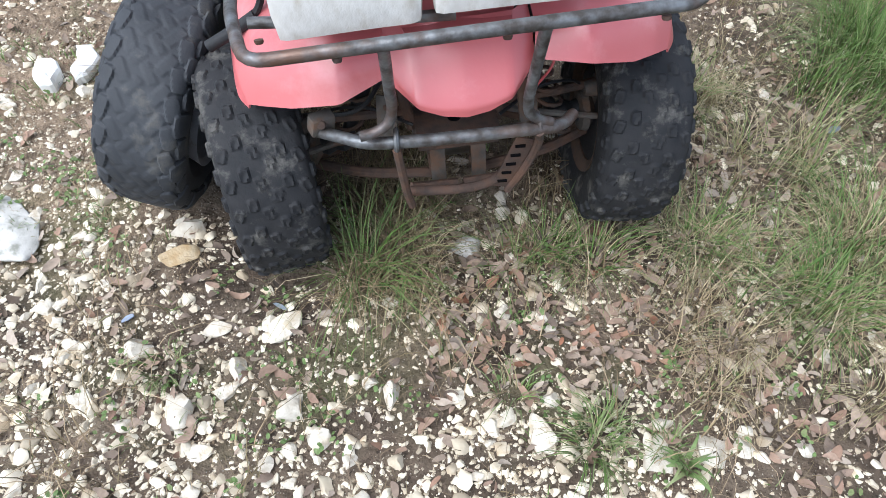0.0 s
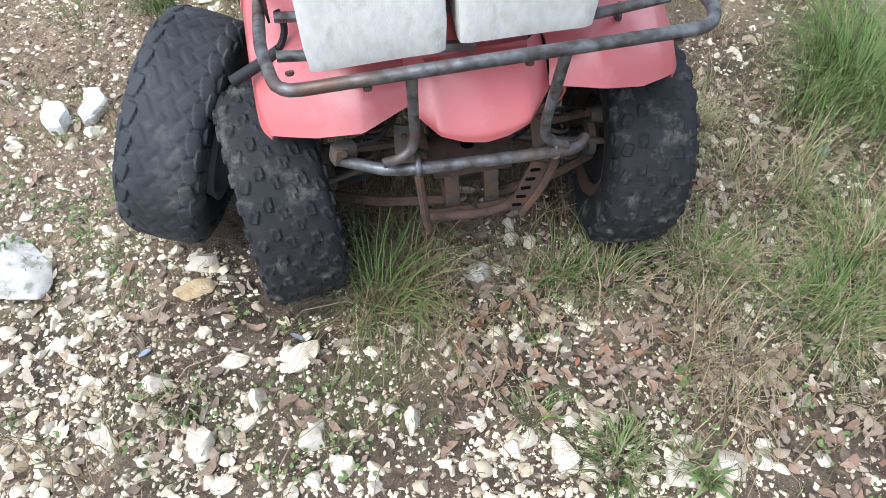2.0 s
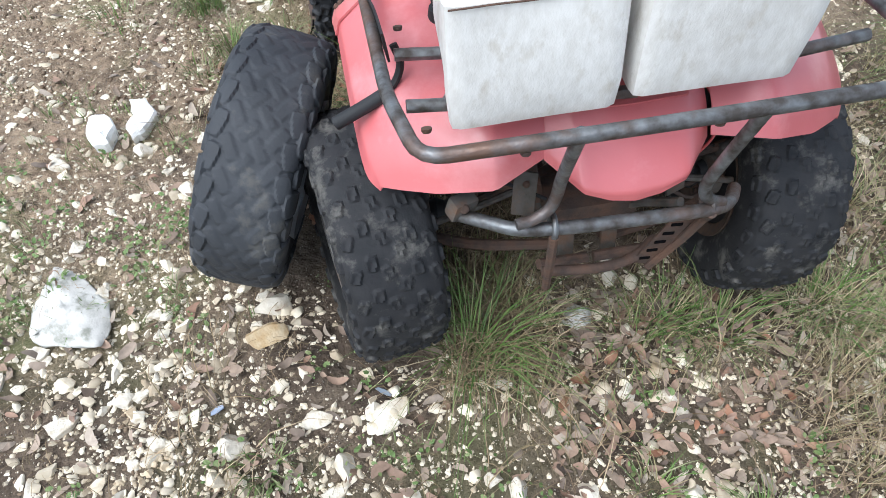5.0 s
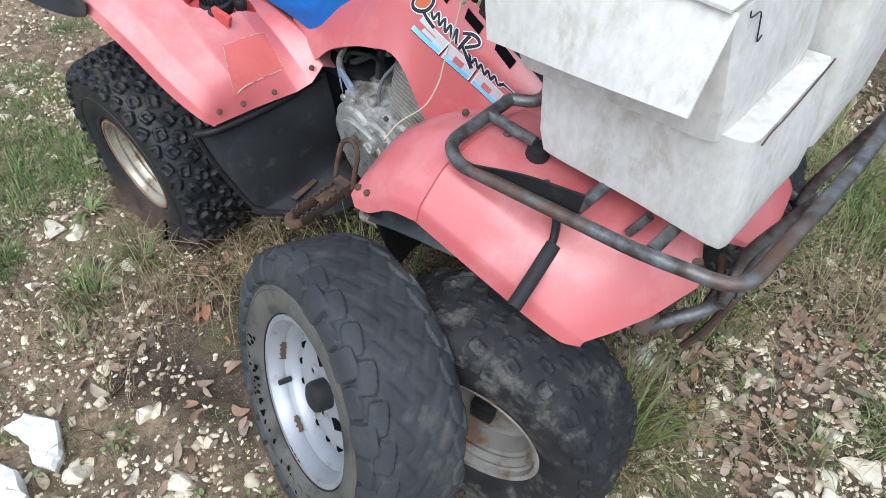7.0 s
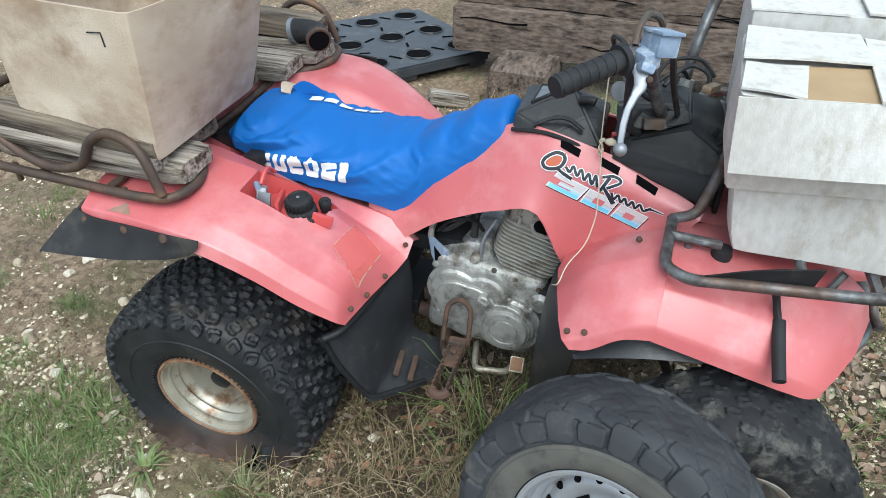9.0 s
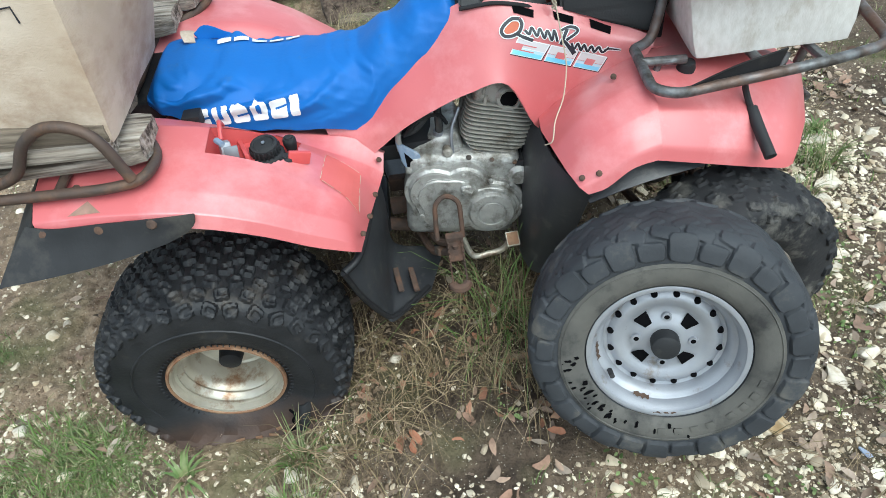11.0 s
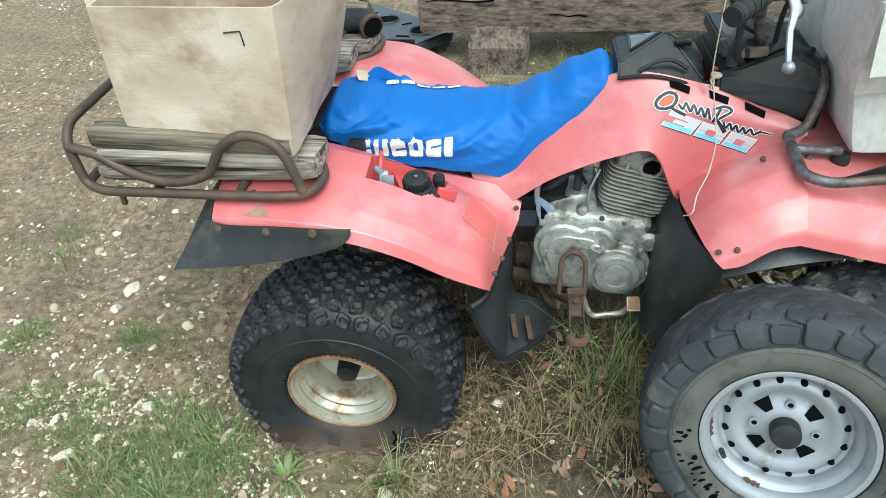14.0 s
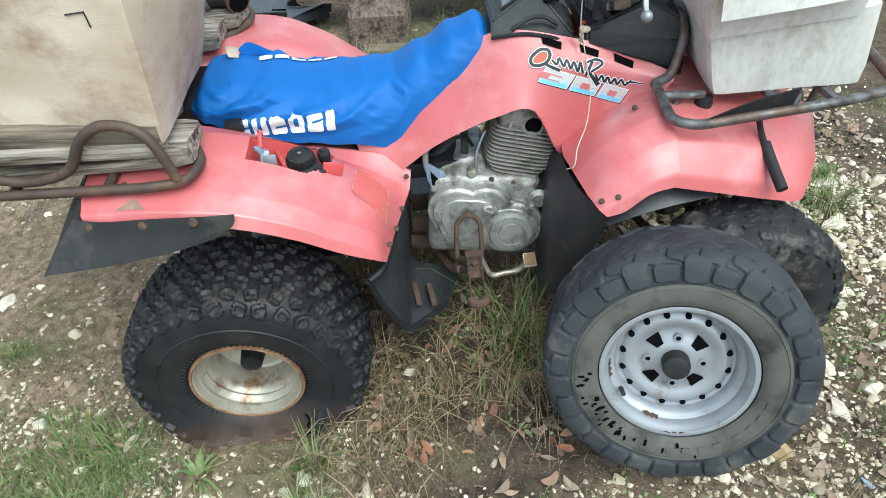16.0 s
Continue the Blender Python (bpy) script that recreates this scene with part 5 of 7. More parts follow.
c_sp = Vector((-.763, .461, .355)) - n_sp * .080
spare = thing("spare_wheel", "loose quad wheel with grey steel rim leaning against the mudguard", "wheel", Matrix.Translation(c_sp) @ rotm)
part("tyre", tyre_mesh(.297, .188, .168, knobs_spare(), 640), TYRE_SPARE, spare, "worn grey tyre with blocky shoulder tread")
side_ring = turned([(.172, -.094), (.178, -.1015), (.195, -.1075), (.212, -.1085), (.226, -.1085), (.229, -.1065), (.226, -.100), (.20, -.098)], 84, closed=True)
OUTER = Matrix.Translation((.012, 0, 0))
part("sidewall", side_ring, SIDEWALL, spare, "dusty tan-grey sidewall", at=OUTER)
part("mould_line", turned([(.2205, -.1090), (.2220, -.1105), (.2235, -.1090), (.2220, -.107)], 84, closed=True), SIDEWALL, spare, at=OUTER)
for k in range(8):
    a = radians(104 + k * 10 + (4 if k > 3 else 0))
    part("raised_bar", box(.003, .018, .016, .001, Matrix.Rotation(a, 4, "X") @ Matrix.Translation((-.1085, 0, .200))), SIDEWALL, spare, at=OUTER)
# black tar splashed over the lower sidewall
tar_rng = random.Random(19)
for k in range(40):
    a = radians(tar_rng.uniform(192, 268) if k < 32 else tar_rng.uniform(160, 195))
    rr, size = tar_rng.uniform(.182, .222), tar_rng.uniform(.002, .006)
    bm = bmesh.new()
    pts = [(size * tar_rng.uniform(.5, 1.1) * math.cos(u), size * (1.7 if k % 3 else 2.6) * tar_rng.uniform(.5, 1.1) * math.sin(u)) for u in [j * math.pi / 4.5 for j in range(9)]]
    low, high = [bm.verts.new((-.1080, y, rr + z)) for y, z in pts], [bm.verts.new((-.1094, y * .9, rr + z * .9)) for y, z in pts]
    bm.faces.new(high)
    for j in range(9):
        bm.faces.new((low[j], low[(j + 1) % 9], high[(j + 1) % 9], high[j]))
    bmesh.ops.recalc_face_normals(bm, faces=bm.faces)
    bmesh.ops.transform(bm, matrix=Matrix.Rotation(a, 4, "X"), verts=bm.verts)
    part("tar_splash", bm, DARKHOLE, spare, at=OUTER)
sprof = [(.168, -.088), (.169, -.0925), (.165, -.094), (.158, -.092), (.155, -.084), (.149, -.078), (.147, -.060), (.140, -.055), (.134, -.050), (.130, -.030), (.122, -.028), (.112, -.037), (.100, -.039), (.088, -.032), (.075, -.028), (.060, -.034), (.045, -.040), (.034, -.041), (.004, -.041),
         (.004, -.030), (.09, -.022), (.135, -.01), (.15, .08), (.168, .09), (.160, .07), (.14, .0), (.15, -.07)]
rim = part("rim", turned(sprof, 96, closed=True), SILVER, spare, "silver painted steel rim, chipped and marked with rust", at=OUTER)
for a, wd, r0, r1, x0, x1 in ((262, .045, .142, .149, -.058, -.072), (196, .035, .141, .148, -.058, -.070), (176, .05, .1585, .163, -.0915, -.0928)):
    bm = bmesh.new()
    rows = [[bm.verts.new((x - .0008, r * math.sin(u), r * math.cos(u))) for r, x in ((r0 + .002 * math.sin(u * 60), x0), ((r0 + r1) / 2, (x0 + x1) / 2), (r1 - .003 * abs(math.sin(u * 37)), x1 + (x0 - x1) * .4 * abs(math.sin(u * 37))))] for u in [-radians(a) + wd / r0 * (j / 10 - .5) for j in range(11)]]
    for A, B in zip(rows, rows[1:]):
        for j in range(2):
            bm.faces.new((A[j], A[j + 1], B[j + 1], B[j]))
    part("rust_patch", bm, SCORCH, rim, "brown rust patch")
for k in range(16):
    a = 2 * math.pi * (k + .3) / 16
    part("vent_hole", turned([(.0068, -.0385), (.0072, -.030)], 14, m=Matrix.Rotation(a, 4, "X") @ Matrix.Translation((.001, 0, .1165))), DARKHOLE, rim)
for k in range(4):
    a = math.pi / 2 * k + radians(44)
    hole = bmesh.new()
    P = [(-.0375, -.009, .051), (-.0375, .009, .051), (-.0335, .017, .078), (-.0335, -.017, .078)]
    vv = [hole.verts.new((x - .0015, y, z)) for x, y, z in P] + [hole.verts.new((x + .004, y, z)) for x, y, z in P]
    for f in ((0, 1, 2, 3), (4, 7, 6, 5), (0, 4, 5, 1), (1, 5, 6, 2), (2, 6, 7, 3), (3, 7, 4, 0)):
        hole.faces.new([vv[i] for i in f])
    bmesh.ops.recalc_face_normals(hole, faces=hole.faces)
    bmesh.ops.transform(hole, matrix=Matrix.Rotation(a, 4, "X"), verts=hole.verts)
    part("rim_window", hole, DARKHOLE, rim, smooth=False)
    b = a + math.pi / 4
    part("stud_seat", turned([(.011, -.036), (.0105, -.041), (.006, -.041), (.006, -.036)], 16, closed=True, m=Matrix.Rotation(b, 4, "X") @ Matrix.Translation((0, 0, .060))), SILVER, rim)
    part("stud_hole", turned([(.006, -.0395), (.006, -.035)], 12, m=Matrix.Rotation(b, 4, "X") @ Matrix.Translation((0, 0, .060))), DARKHOLE, rim)
part("hub_cap", turned([(.004, -.075), (.022, -.075), (.029, -.071), (.031, -.064), (.031, -.040)], 32), RUBBER, spare, "black rubber hub cap", at=OUTER)
part("valve", tube([(-.055, .112, -.080), (-.082, .108, -.076)], .006, seg=8, n=3), RUBBER, spare, at=OUTER)

# ---------------------------------------------------------------- engine
eng = new("engine")
eng.parent = quad
eng.matrix_basis = LEAN_I
part("crankcase", box(.26, .30, .27, .035, pose(-.09, .86, .40, 6, 0, 0), seg=4), ENGINE, eng, "dull oxidised aluminium crankcase")
part("gearbox_top", box(.17, .17, .07, .02, pose(-.10, .93, .535, -12, 0, 0), seg=3), ENGINE, eng)


def plate(outline, x0, x1, bevel, sub=1):
    bm = bmesh.new()
    f = bm.faces.new([bm.verts.new((x0, y, z)) for y, z in outline])
    ex = bmesh.ops.extrude_face_region(bm, geom=[f])
    vs = [g for g in ex["geom"] if isinstance(g, bmesh.types.BMVert)]
    bmesh.ops.translate(bm, vec=(x1 - x0, 0, 0), verts=vs)
    bmesh.ops.recalc_face_normals(bm, faces=bm.faces)
    top = [e for e in bm.edges if all(abs(v.co.x - x1) < 1e-6 for v in e.verts)]
    bmesh.ops.bevel(bm, geom=top, offset=bevel, segments=3, affect="EDGES")
    return bm


def blob(parts, n=60):
    """Outline of a union of discs (y, z, r), seen from their middle."""
    cy, cz = sum(p[0] for p in parts) / len(parts), sum(p[1] for p in parts) / len(parts)
    out = []
    for k in range(n):
        a = 2 * math.pi * k / n
        dy, dz = math.cos(a), math.sin(a)
        best = 0.01
        for y, z, r in parts:
            oy, oz = cy - y, cz - z
            b = oy * dy + oz * dz
            d = b * b - (oy * oy + oz * oz - r * r)
            if d > 0:
                best = max(best, -b + math.sqrt(d))
        out.append((cy + dy * best, cz + dz * best))
    return out


cover = part("clutch_cover", plate(blob([(.785, .372, .092), (.89, .395, .105), (.93, .44, .08), (.85, .445, .07)]), -.19, -.245, .016), ENGINE, eng, "rounded aluminium clutch cover with bolts")
part("cover_ridge", plate(blob([(.79, .372, .078), (.885, .40, .085), (.92, .43, .06)]), -.24, -.253, .006), ENGINE, cover)
part("round_cover", turned([(.062, -.235), (.062, -.258), (.058, -.264), (.040, -.266), (.038, -.262), (.036, -.262), (.034, -.266), (.020, -.267), (.004, -.267)], 40, m=Matrix.Translation((0, .784, .372))), ENGINE, cover, "round polished end cover")
part("oil_cap", turned([(.017, -.24), (.017, -.262), (.013, -.266), (.004, -.266)], 18, m=Matrix.Translation((0, .845, .455))), ENGINE, cover)
part("cap_grip", box(.006, .028, .005, .001, pose(-.268, .845, .455, 30, 0, 0)), ENGINE, cover)
for k in range(9):
    a = math.pi * 2 * k / 9 + .3
    bolt((-.246, .865 + .115 * math.cos(a), .405 + .088 * math.sin(a)), (-1, 0, 0), .007, ENGINE, parent=cover)
# finned cylinder leaning forward
def round_fin(sx, sy, t, m):
    """A thin cooling fin with rounded corners."""
    bm = bmesh.new()
    pts = [(sx / 2 * math.copysign(abs(math.cos(a)) ** .34, math.cos(a)), sy / 2 * math.copysign(abs(math.sin(a)) ** .34, math.sin(a))) for a in [2 * math.pi * k / 36 for k in range(36)]]
    lo, hi = [bm.verts.new(m @ Vector((x, y, -t / 2))) for x, y in pts], [bm.verts.new(m @ Vector((x, y, t / 2))) for x, y in pts]
    bm.faces.new(lo[::-1])
    bm.faces.new(hi)
    for k in range(36):
        bm.faces.new((lo[k], lo[(k + 1) % 36], hi[(k + 1) % 36], hi[k]))
    return bm


cyl = Matrix.Translation((-.12, .775, .505)) @ Matrix.Rotation(radians(13.5), 4, "X")
cylinder = part("cylinder", box(.12, .115, .22, .02, cyl @ pose(0, 0, .11)), ENGINE, eng, "grey finned engine cylinder")
for k in range(13):
    part("cooling_fin", round_fin(.168, min(.182, .118 + .02 * k), .0035, cyl @ pose(0, -.002, .014 + k * .0118)), FINS, cylinder)
part("head_cover", box(.152, .15, .085, .014, cyl @ pose(0, 0, .195), seg=3), ENGINE, cylinder)
part("head_boss", turned([(.034, -.070), (.034, -.078), (.029, -.083), (.022, -.083), (.022, -.070)], 28, closed=True, m=cyl @ pose(0, -.012, .176)), ENGINE, cylinder)
part("head_plug", turned([(.022, -.070), (.022, -.080), (.004, -.079)], 24, m=cyl @ pose(0, -.012, .176)), DARKHOLE, cylinder)
for dy, dz in ((.045, .165), (.052, .195), (-.062, .17), (-.055, .20)):
    part("head_rib", box(.006, .008, .03, .002, cyl @ pose(-.078, dy, dz, 0, 0, 0)), FINS, cylinder)
part("tensioner", box(.03, .035, .045, .006, pose(-.185, .875, .525, 15, 0, 0)), ENGINE, cylinder)
part("tensioner_cap", turned([(.008, -.025), (.013, -.02), (.013, .0)], 14, m=Matrix.Translation((-.195, .885, .545))), FINS, cylinder)
part("case_ledge", box(.05, .24, .018, .006, pose(-.17, .88, .478, -3, 0, 0)), ENGINE, eng)
for k in range(5):
    part("case_boss", turned([(.010, -.02), (.012, -.014), (.012, .03)], 12, m=Matrix.Translation((-.185, .985 - .052 * k, .474 + (.006 if k % 2 else 0)))), ENGINE, eng)
part("cylinder_base", box(.17, .15, .03, .006, cyl @ pose(0, 0, -.005)), ENGINE, cylinder)
for k in range(3):
    bolt(cyl @ Vector((-.095, -.06 + .06 * k, .005)), (-1, 0, 0), .007, DIRTY, parent=cylinder)
part("carburettor", box(.07, .08, .09, .012, pose(-.08, .97, .64)), ENGINE, eng)
part("intake_boot", tube([(-.08, .93, .66), (-.08, 1.0, .66), (-.07, 1.08, .64)], .03, seg=14), RUBBER, eng)
part("fuel_hose", tube([(-.16, .90, .66), (-.17, .90, .60), (-.165, .905, .56)], .010, seg=8), RUBBER, eng, "black rubber hose")
part("breather_hose", tube([(-.15, 1.01, .60), (-.18, .99, .595), (-.19, .96, .61), (-.17, .93, .63)], .008, seg=8), RUBBER, eng)
bracket = part("cable_bracket", plate([(1.013, .592), (.960, .552), (.9386, .499), (.988, .487), (1.004, .53)], -.205, -.213, .002), SCUFFED, eng, "blue-grey triangular cable bracket")
part("bracket_opening", plate([(.995, .560), (.958, .512), (.992, .503)], -.2125, -.2145, .0003), DARKHOLE, bracket)
part("choke_cable", tube([(-.20, .99, .60), (-.21, .95, .645), (-.18, .90, .64), (-.16, .88, .60)], .005, seg=6), BLACK, eng)
part("clutch_arm", tube([(-.20, 1.005, .56), (-.205, 1.005, .60), (-.19, .995, .64)], .008, seg=8), ENGINE, eng)
part("exhaust_pipe", tube([(-.10, .70, .66), (-.13, .64, .63), (-.14, .65, .50), (-.15, .72, .35), (-.12, .9, .24), (-.1, 1.15, .28), (.16, 1.35, .45)], .02, seg=12), RUST, eng)
part("starter_motor", turned([(.01, -.16), (.03, -.155), (.032, .04), (.02, .05)], 18, m=Matrix.Translation((-.06, .69, .47))), BLACK, eng)
part("shaft_boot", turned([(.02, -.23), (.03, -.22), (.03, -.18), (.035, -.1)], 18, m=Matrix.Translation((0, .705, .455))), ENGINE, eng)

for y, z, r in ((.99, .505, .010), (.955, .515, .008), (.925, .505, .009), (.90, .515, .007)):
    part("case_stud", turned([(.003, -.222), (r * .8, -.221), (r, -.214), (r, -.18)], 12, m=Matrix.Translation((0, y, z))), ENGINE, eng)
part("cast_web", plate([(.995, .545), (.90, .552), (.885, .500), (.99, .492)], -.150, -.178, .006), ENGINE, eng)
for y in (.97, .945, .92):
    part("web_rib", box(.010, .006, .050, .002, pose(-.180, y, .522, -6, 0, 0)), FINS, eng)
part("oil_line", tube([(-.19, .865, .50), (-.20, .872, .545), (-.19, .868, .60), (-.165, .845, .645)], .0045, seg=7), ALLOY, eng, "thin steel oil line")
part("coil_lead", tube([(-.16, .95, .665), (-.20, .97, .655), (-.215, 1.00, .635), (-.20, 1.03, .625)], .006, seg=7), RUBBER, eng)
part("hose_clip", tube([(-.168, .903, .585), (-.168, .904, .575)], .0135, seg=12, n=3), ALLOY, eng)
for k, (y, z) in enumerate(((.745, .300), (.70, .36), (.725, .44), (.815, .465), (.98, .40), (.965, .335), (.885, .292))):
    bolt((-.236, y, z), (-1, 0, 0), .0075, ENGINE, parent=cover)

# foot peg, brake pedal
peg = part("foot_peg", tube([q(*p) for p in ((-.306, .936, .335), (-.292, .935, .385), (-.277, .930, .43), (-.270, .902, .450), (-.277, .872, .432), (-.292, .868, .387), (-.306, .868, .337))], .0068, seg=9, n=44), RUST, quad, "rusty bent rod of the foot rest")
# the peg itself juts out level from the bent rod: two toothed rails, a web between them and a rounded end
level = Matrix.Translation(q(-.394, .888, .330)) @ pose(0, 0, 0, 0, 0, -1)
for dy in (-.018, .018):
    rail = part("peg_rail", box(.150, .004, .028, .0012, level @ pose(0, dy, 0)), RUST, peg)
    for k in range(8):
        part("peg_tooth", box(.008, .0045, .007, .0012, level @ pose(-.068 + .0175 * k, dy, .017)), RUST, rail)
part("peg_web", box(.075, .036, .004, .001, level @ pose(.036, 0, .006)), RUST, peg)
part("peg_bolt", turned([(.003, -.010), (.008, -.009), (.009, .0)], 10, m=level @ pose(.045, 0, .008) @ Matrix.Rotation(radians(90), 4, "Y")), RUST, peg)
part("peg_end", tube([level @ Vector((-.075 - .016 * math.sin(a), -.018 * math.cos(a), 0)) for a in [math.pi * k / 6 for k in range(7)]], .012, seg=8, n=18), RUST, peg)
part("peg_hinge", box(.024, .046, .040, .004, level @ pose(.078, 0, .002)), RUST, peg)
part("peg_bracket", tube([q(-.14, .99, .215), q(-.25, .955, .245), q(-.325, .905, .305)], .011, seg=9), RUST, peg)
part("peg_bracket", tube([q(-.14, .97, .255), q(-.25, .94, .285), q(-.315, .905, .325)], .010, seg=9), RUST, peg)
part("peg_stub", box(.03, .03, .02, .004, Matrix.Translation(q(-.29, .93, .28)) @ pose(0, 0, 0, 10, 20, 20)), DIRTY, peg)
pedal = part("brake_pedal", tube([q(-.22, .87, .262), q(-.30, .845, .2585), q(-.302, .80, .262), q(-.30, .765, .27), q(-.298, .745, .292)], .0085, seg=9), CREAM, quad, "chipped pale brake pedal arm")
part("pedal_pad", box(.040, .036, .010, .003, Matrix.Translation(q(-.299, .735, .304)) @ pose(0, 0, 0, 6, -38, 4)), CREAM, pedal, "brake pedal pad with rusted tread")
part("pad_tread", box(.034, .030, .004, .001, Matrix.Translation(q(-.302, .735, .3085)) @ pose(0, 0, 0, 6, -38, 4)), LIP_RUST, pedal)

# ---------------------------------------------------------------- cockpit
def hull(points, bevel, seg=2):
    """Convex moulded housing over corner points and their mirror images, edges rounded."""
    bm = bmesh.new()
    for p in points:
        l = q(*p)
        for sg in (1, -1):
            bm.verts.new((l.x * sg, l.y, l.z))
    res = bmesh.ops.convex_hull(bm, input=bm.verts[:])
    loose = {g for key in ("geom_interior", "geom_unused") for g in res[key] if isinstance(g, bmesh.types.BMVert)}
    bmesh.ops.delete(bm, geom=list(loose), context="VERTS")
    bmesh.ops.dissolve_limit(bm, angle_limit=radians(4), verts=bm.verts, edges=bm.edges)
    bmesh.ops.bevel(bm, geom=bm.edges[:], offset=bevel, segments=seg, affect="EDGES")
    bmesh.ops.recalc_face_normals(bm, faces=bm.faces)
    return bm


console = part("console", hull([(-.205, .375, .80), (-.185, .600, .868), (-.20, .37, .87), (-.170, .598, .908), (-.165, .375, .915), (-.13, .448, .948), (-.12, .405, .93), (-.10, .37, .92)], .007), BLACK, quad, "matt black plastic headstock cover")
part("console_front", box(.34, .012, .12, .005, Matrix.Translation(q(0, .372, .84))), BLACK, console)
for k in range(5):
    part("console_rib", box(.010, .010, .030, .002, Matrix.Translation(q(-.118 - .017 * k, .398 - .007 * k, .935 - .020 * k)) @ pose(0, 0, 0, 20, 0, 0)), BLACK, console)
bm = hull([(-.158, .824, .893), (-.138, .823, .924), (-.058, .712, .968), (-.166, .73, .898), (-.168, .66, .882), (-.158, .622, .880), (-.112, .668, .928), (-.085, .628, .922)], .0045)
dash_tree = BVHTree.FromBMesh(bm)
dash = part("instrument_pod", bm, POD, quad, "wedge-shaped black plastic instrument pod with a dull window", smooth=False)


def on_pod(x, y, lift=0.0):
    """A place on the pod's sloping top."""
    p = q(x, y, .95)
    hit = dash_tree.ray_cast(Vector((p.x, p.y, 1.2)), Vector((0, 0, -1)))
    return hit[0] + Vector((0, 0, lift))


WINDOW = [(-.100, .796), (-.052, .727), (-.004, .727), (-.004, .796)]
part("dash_window", decal([[tuple(q(x, y, .95).xy) for x, y in WINDOW]], [dash_tree], (0, 0, 1.0), Vector((1, 0, 0)), Vector((0, 1, 0)), Vector((0, 0, -1)), 0.002, 3), SCREEN, dash, "faded grey display window", smooth=False)
part("window_frame", tube([on_pod(x, y, .002) for (xa, ya), (xb, yb) in zip(WINDOW, WINDOW[1:] + WINDOW[:1]) for x, y in [(xa + (xb - xa) * u, ya + (yb - ya) * u) for u in (0, .35, .7)]], .0042, closed=True, seg=8, smooth_path=False), POD, dash, "raised black frame")
part("pod_skirt", tube([q(-.160, .824, .893), q(-.170, .75, .902), q(-.174, .69, .893), q(-.172, .655, .882), q(-.160, .618, .880)], .005, seg=8), BLACK, dash)
part("side_arch", tube([q(-.158, .775, .910), q(-.150, .735, .930), q(-.145, .70, .930), q(-.150, .665, .912)], .005, seg=8), POD, dash)
part("choke_knob", tube([q(-.085, .690, .952), q(-.088, .668, .956), q(-.09, .655, .954)], .0105, seg=14), BLACK, dash)
# added black filler that closes the gap between seat front and pod
part("seat_front_filler", box(.15, .07, .10, .02, pose(0, .805, .845)), BLACK, quad)
part("ignition_key", box(.012, .012, .016, .003, Matrix.Translation(q(-.13, .60, .90))), RED2, quad)

bar = part("handlebar", tube([q(-.50, .667, 1.148), q(-.40, .582, 1.170), q(-.35, .56, 1.165), q(-.24, .55, 1.115), q(-.175, .54, 1.05), q(-.125, .512, .965), q(-.06, .49, .945), q(0, .485, .945), q(.05, .48, .985), q(.085, .47, 1.06), q(.14, .45, 1.14), q(.22, .42, 1.165), q(.36, .38, 1.16)], .0125, n=80), RACK, quad, "worn steel handlebar turned to one side")
part("grip", tube([q(-.505, .671, 1.147), q(-.46, .633, 1.157), q(-.405, .586, 1.169)], .0185, seg=16), RUBBER, bar, "black ribbed rubber grip")
part("grip_flange", tube([q(-.408, .589, 1.168), q(-.400, .582, 1.170)], .026, seg=18, n=3), RUBBER, bar)
for k in range(7):
    t = k / 7
    part("grip_rib", tube([q(-.50 + .09 * t, .667 - .077 * t, 1.148 + .02 * t), q(-.496 + .09 * t, .663 - .077 * t, 1.149 + .02 * t)], .0195, seg=16, n=3), RUBBER, bar)
part("grip", tube([q(.37, .377, 1.16), q(.32, .391, 1.16), q(.26, .408, 1.163)], .0185, seg=16), RUBBER, bar)
part("brake_perch", box(.042, .036, .030, .008, Matrix.Translation(q(-.385, .55, 1.168)) @ pose(0, 0, 0, 0, 0, 40)), SCUFFED, bar, "scratched blue-grey brake clamp")
part("clamp_collar", tube([q(-.372, .567, 1.166), q(-.352, .559, 1.163)], .0185, seg=16, n=3), SCUFFED, bar)
part("reservoir_lid", box(.060, .044, .006, .002, Matrix.Translation(q(-.366, .530, 1.2085)) @ pose(0, 0, 0, 10, 10, 35)), SCUFFED, bar)
part("brake_reservoir", box(.055, .040, .036, .005, Matrix.Translation(q(-.366, .532, 1.188)) @ pose(0, 0, 0, 10, 10, 35)), SCUFFED, bar, "scuffed blue-grey fluid reservoir")
LEVER = [((-.398, .560, 1.162), .022), ((-.412, .549, 1.146), .024), ((-.424, .548, 1.134), .020), ((-.437, .553, 1.122), .013), ((-.455, .559, 1.105), .0115), ((-.472, .560, 1.088), .0115), ((-.484, .559, 1.066), .0105), ((-.489, .558, 1.056), .0095)]
bm = bmesh.new()
ring = []
side_way = Vector((.15, 1, .25)).normalized()
for (p, w), (p2, _) in zip(LEVER, LEVER[1:] + [((-.492, .557, 1.046), 0)]):
    run = (Vector(p2) - Vector(p)).normalized()
    thick = run.cross(side_way).normalized()
    wide = thick.cross(run).normalized()
    ring.append([bm.verts.new(q(*(Vector(p) + wide * w * .5 * a + thick * .0042 * b))) for a, b in ((-1, -.5), (-.7, -1), (.7, -1), (1, -.5), (1, .5), (.7, 1), (-.7, 1), (-1, .5))])
for A, B in zip(ring, ring[1:]):
    for k in range(8):
        bm.faces.new((A[k], A[(k + 1) % 8], B[(k + 1) % 8], B[k]))
bm.faces.new(ring[0][::-1])
bm.faces.new(ring[-1])
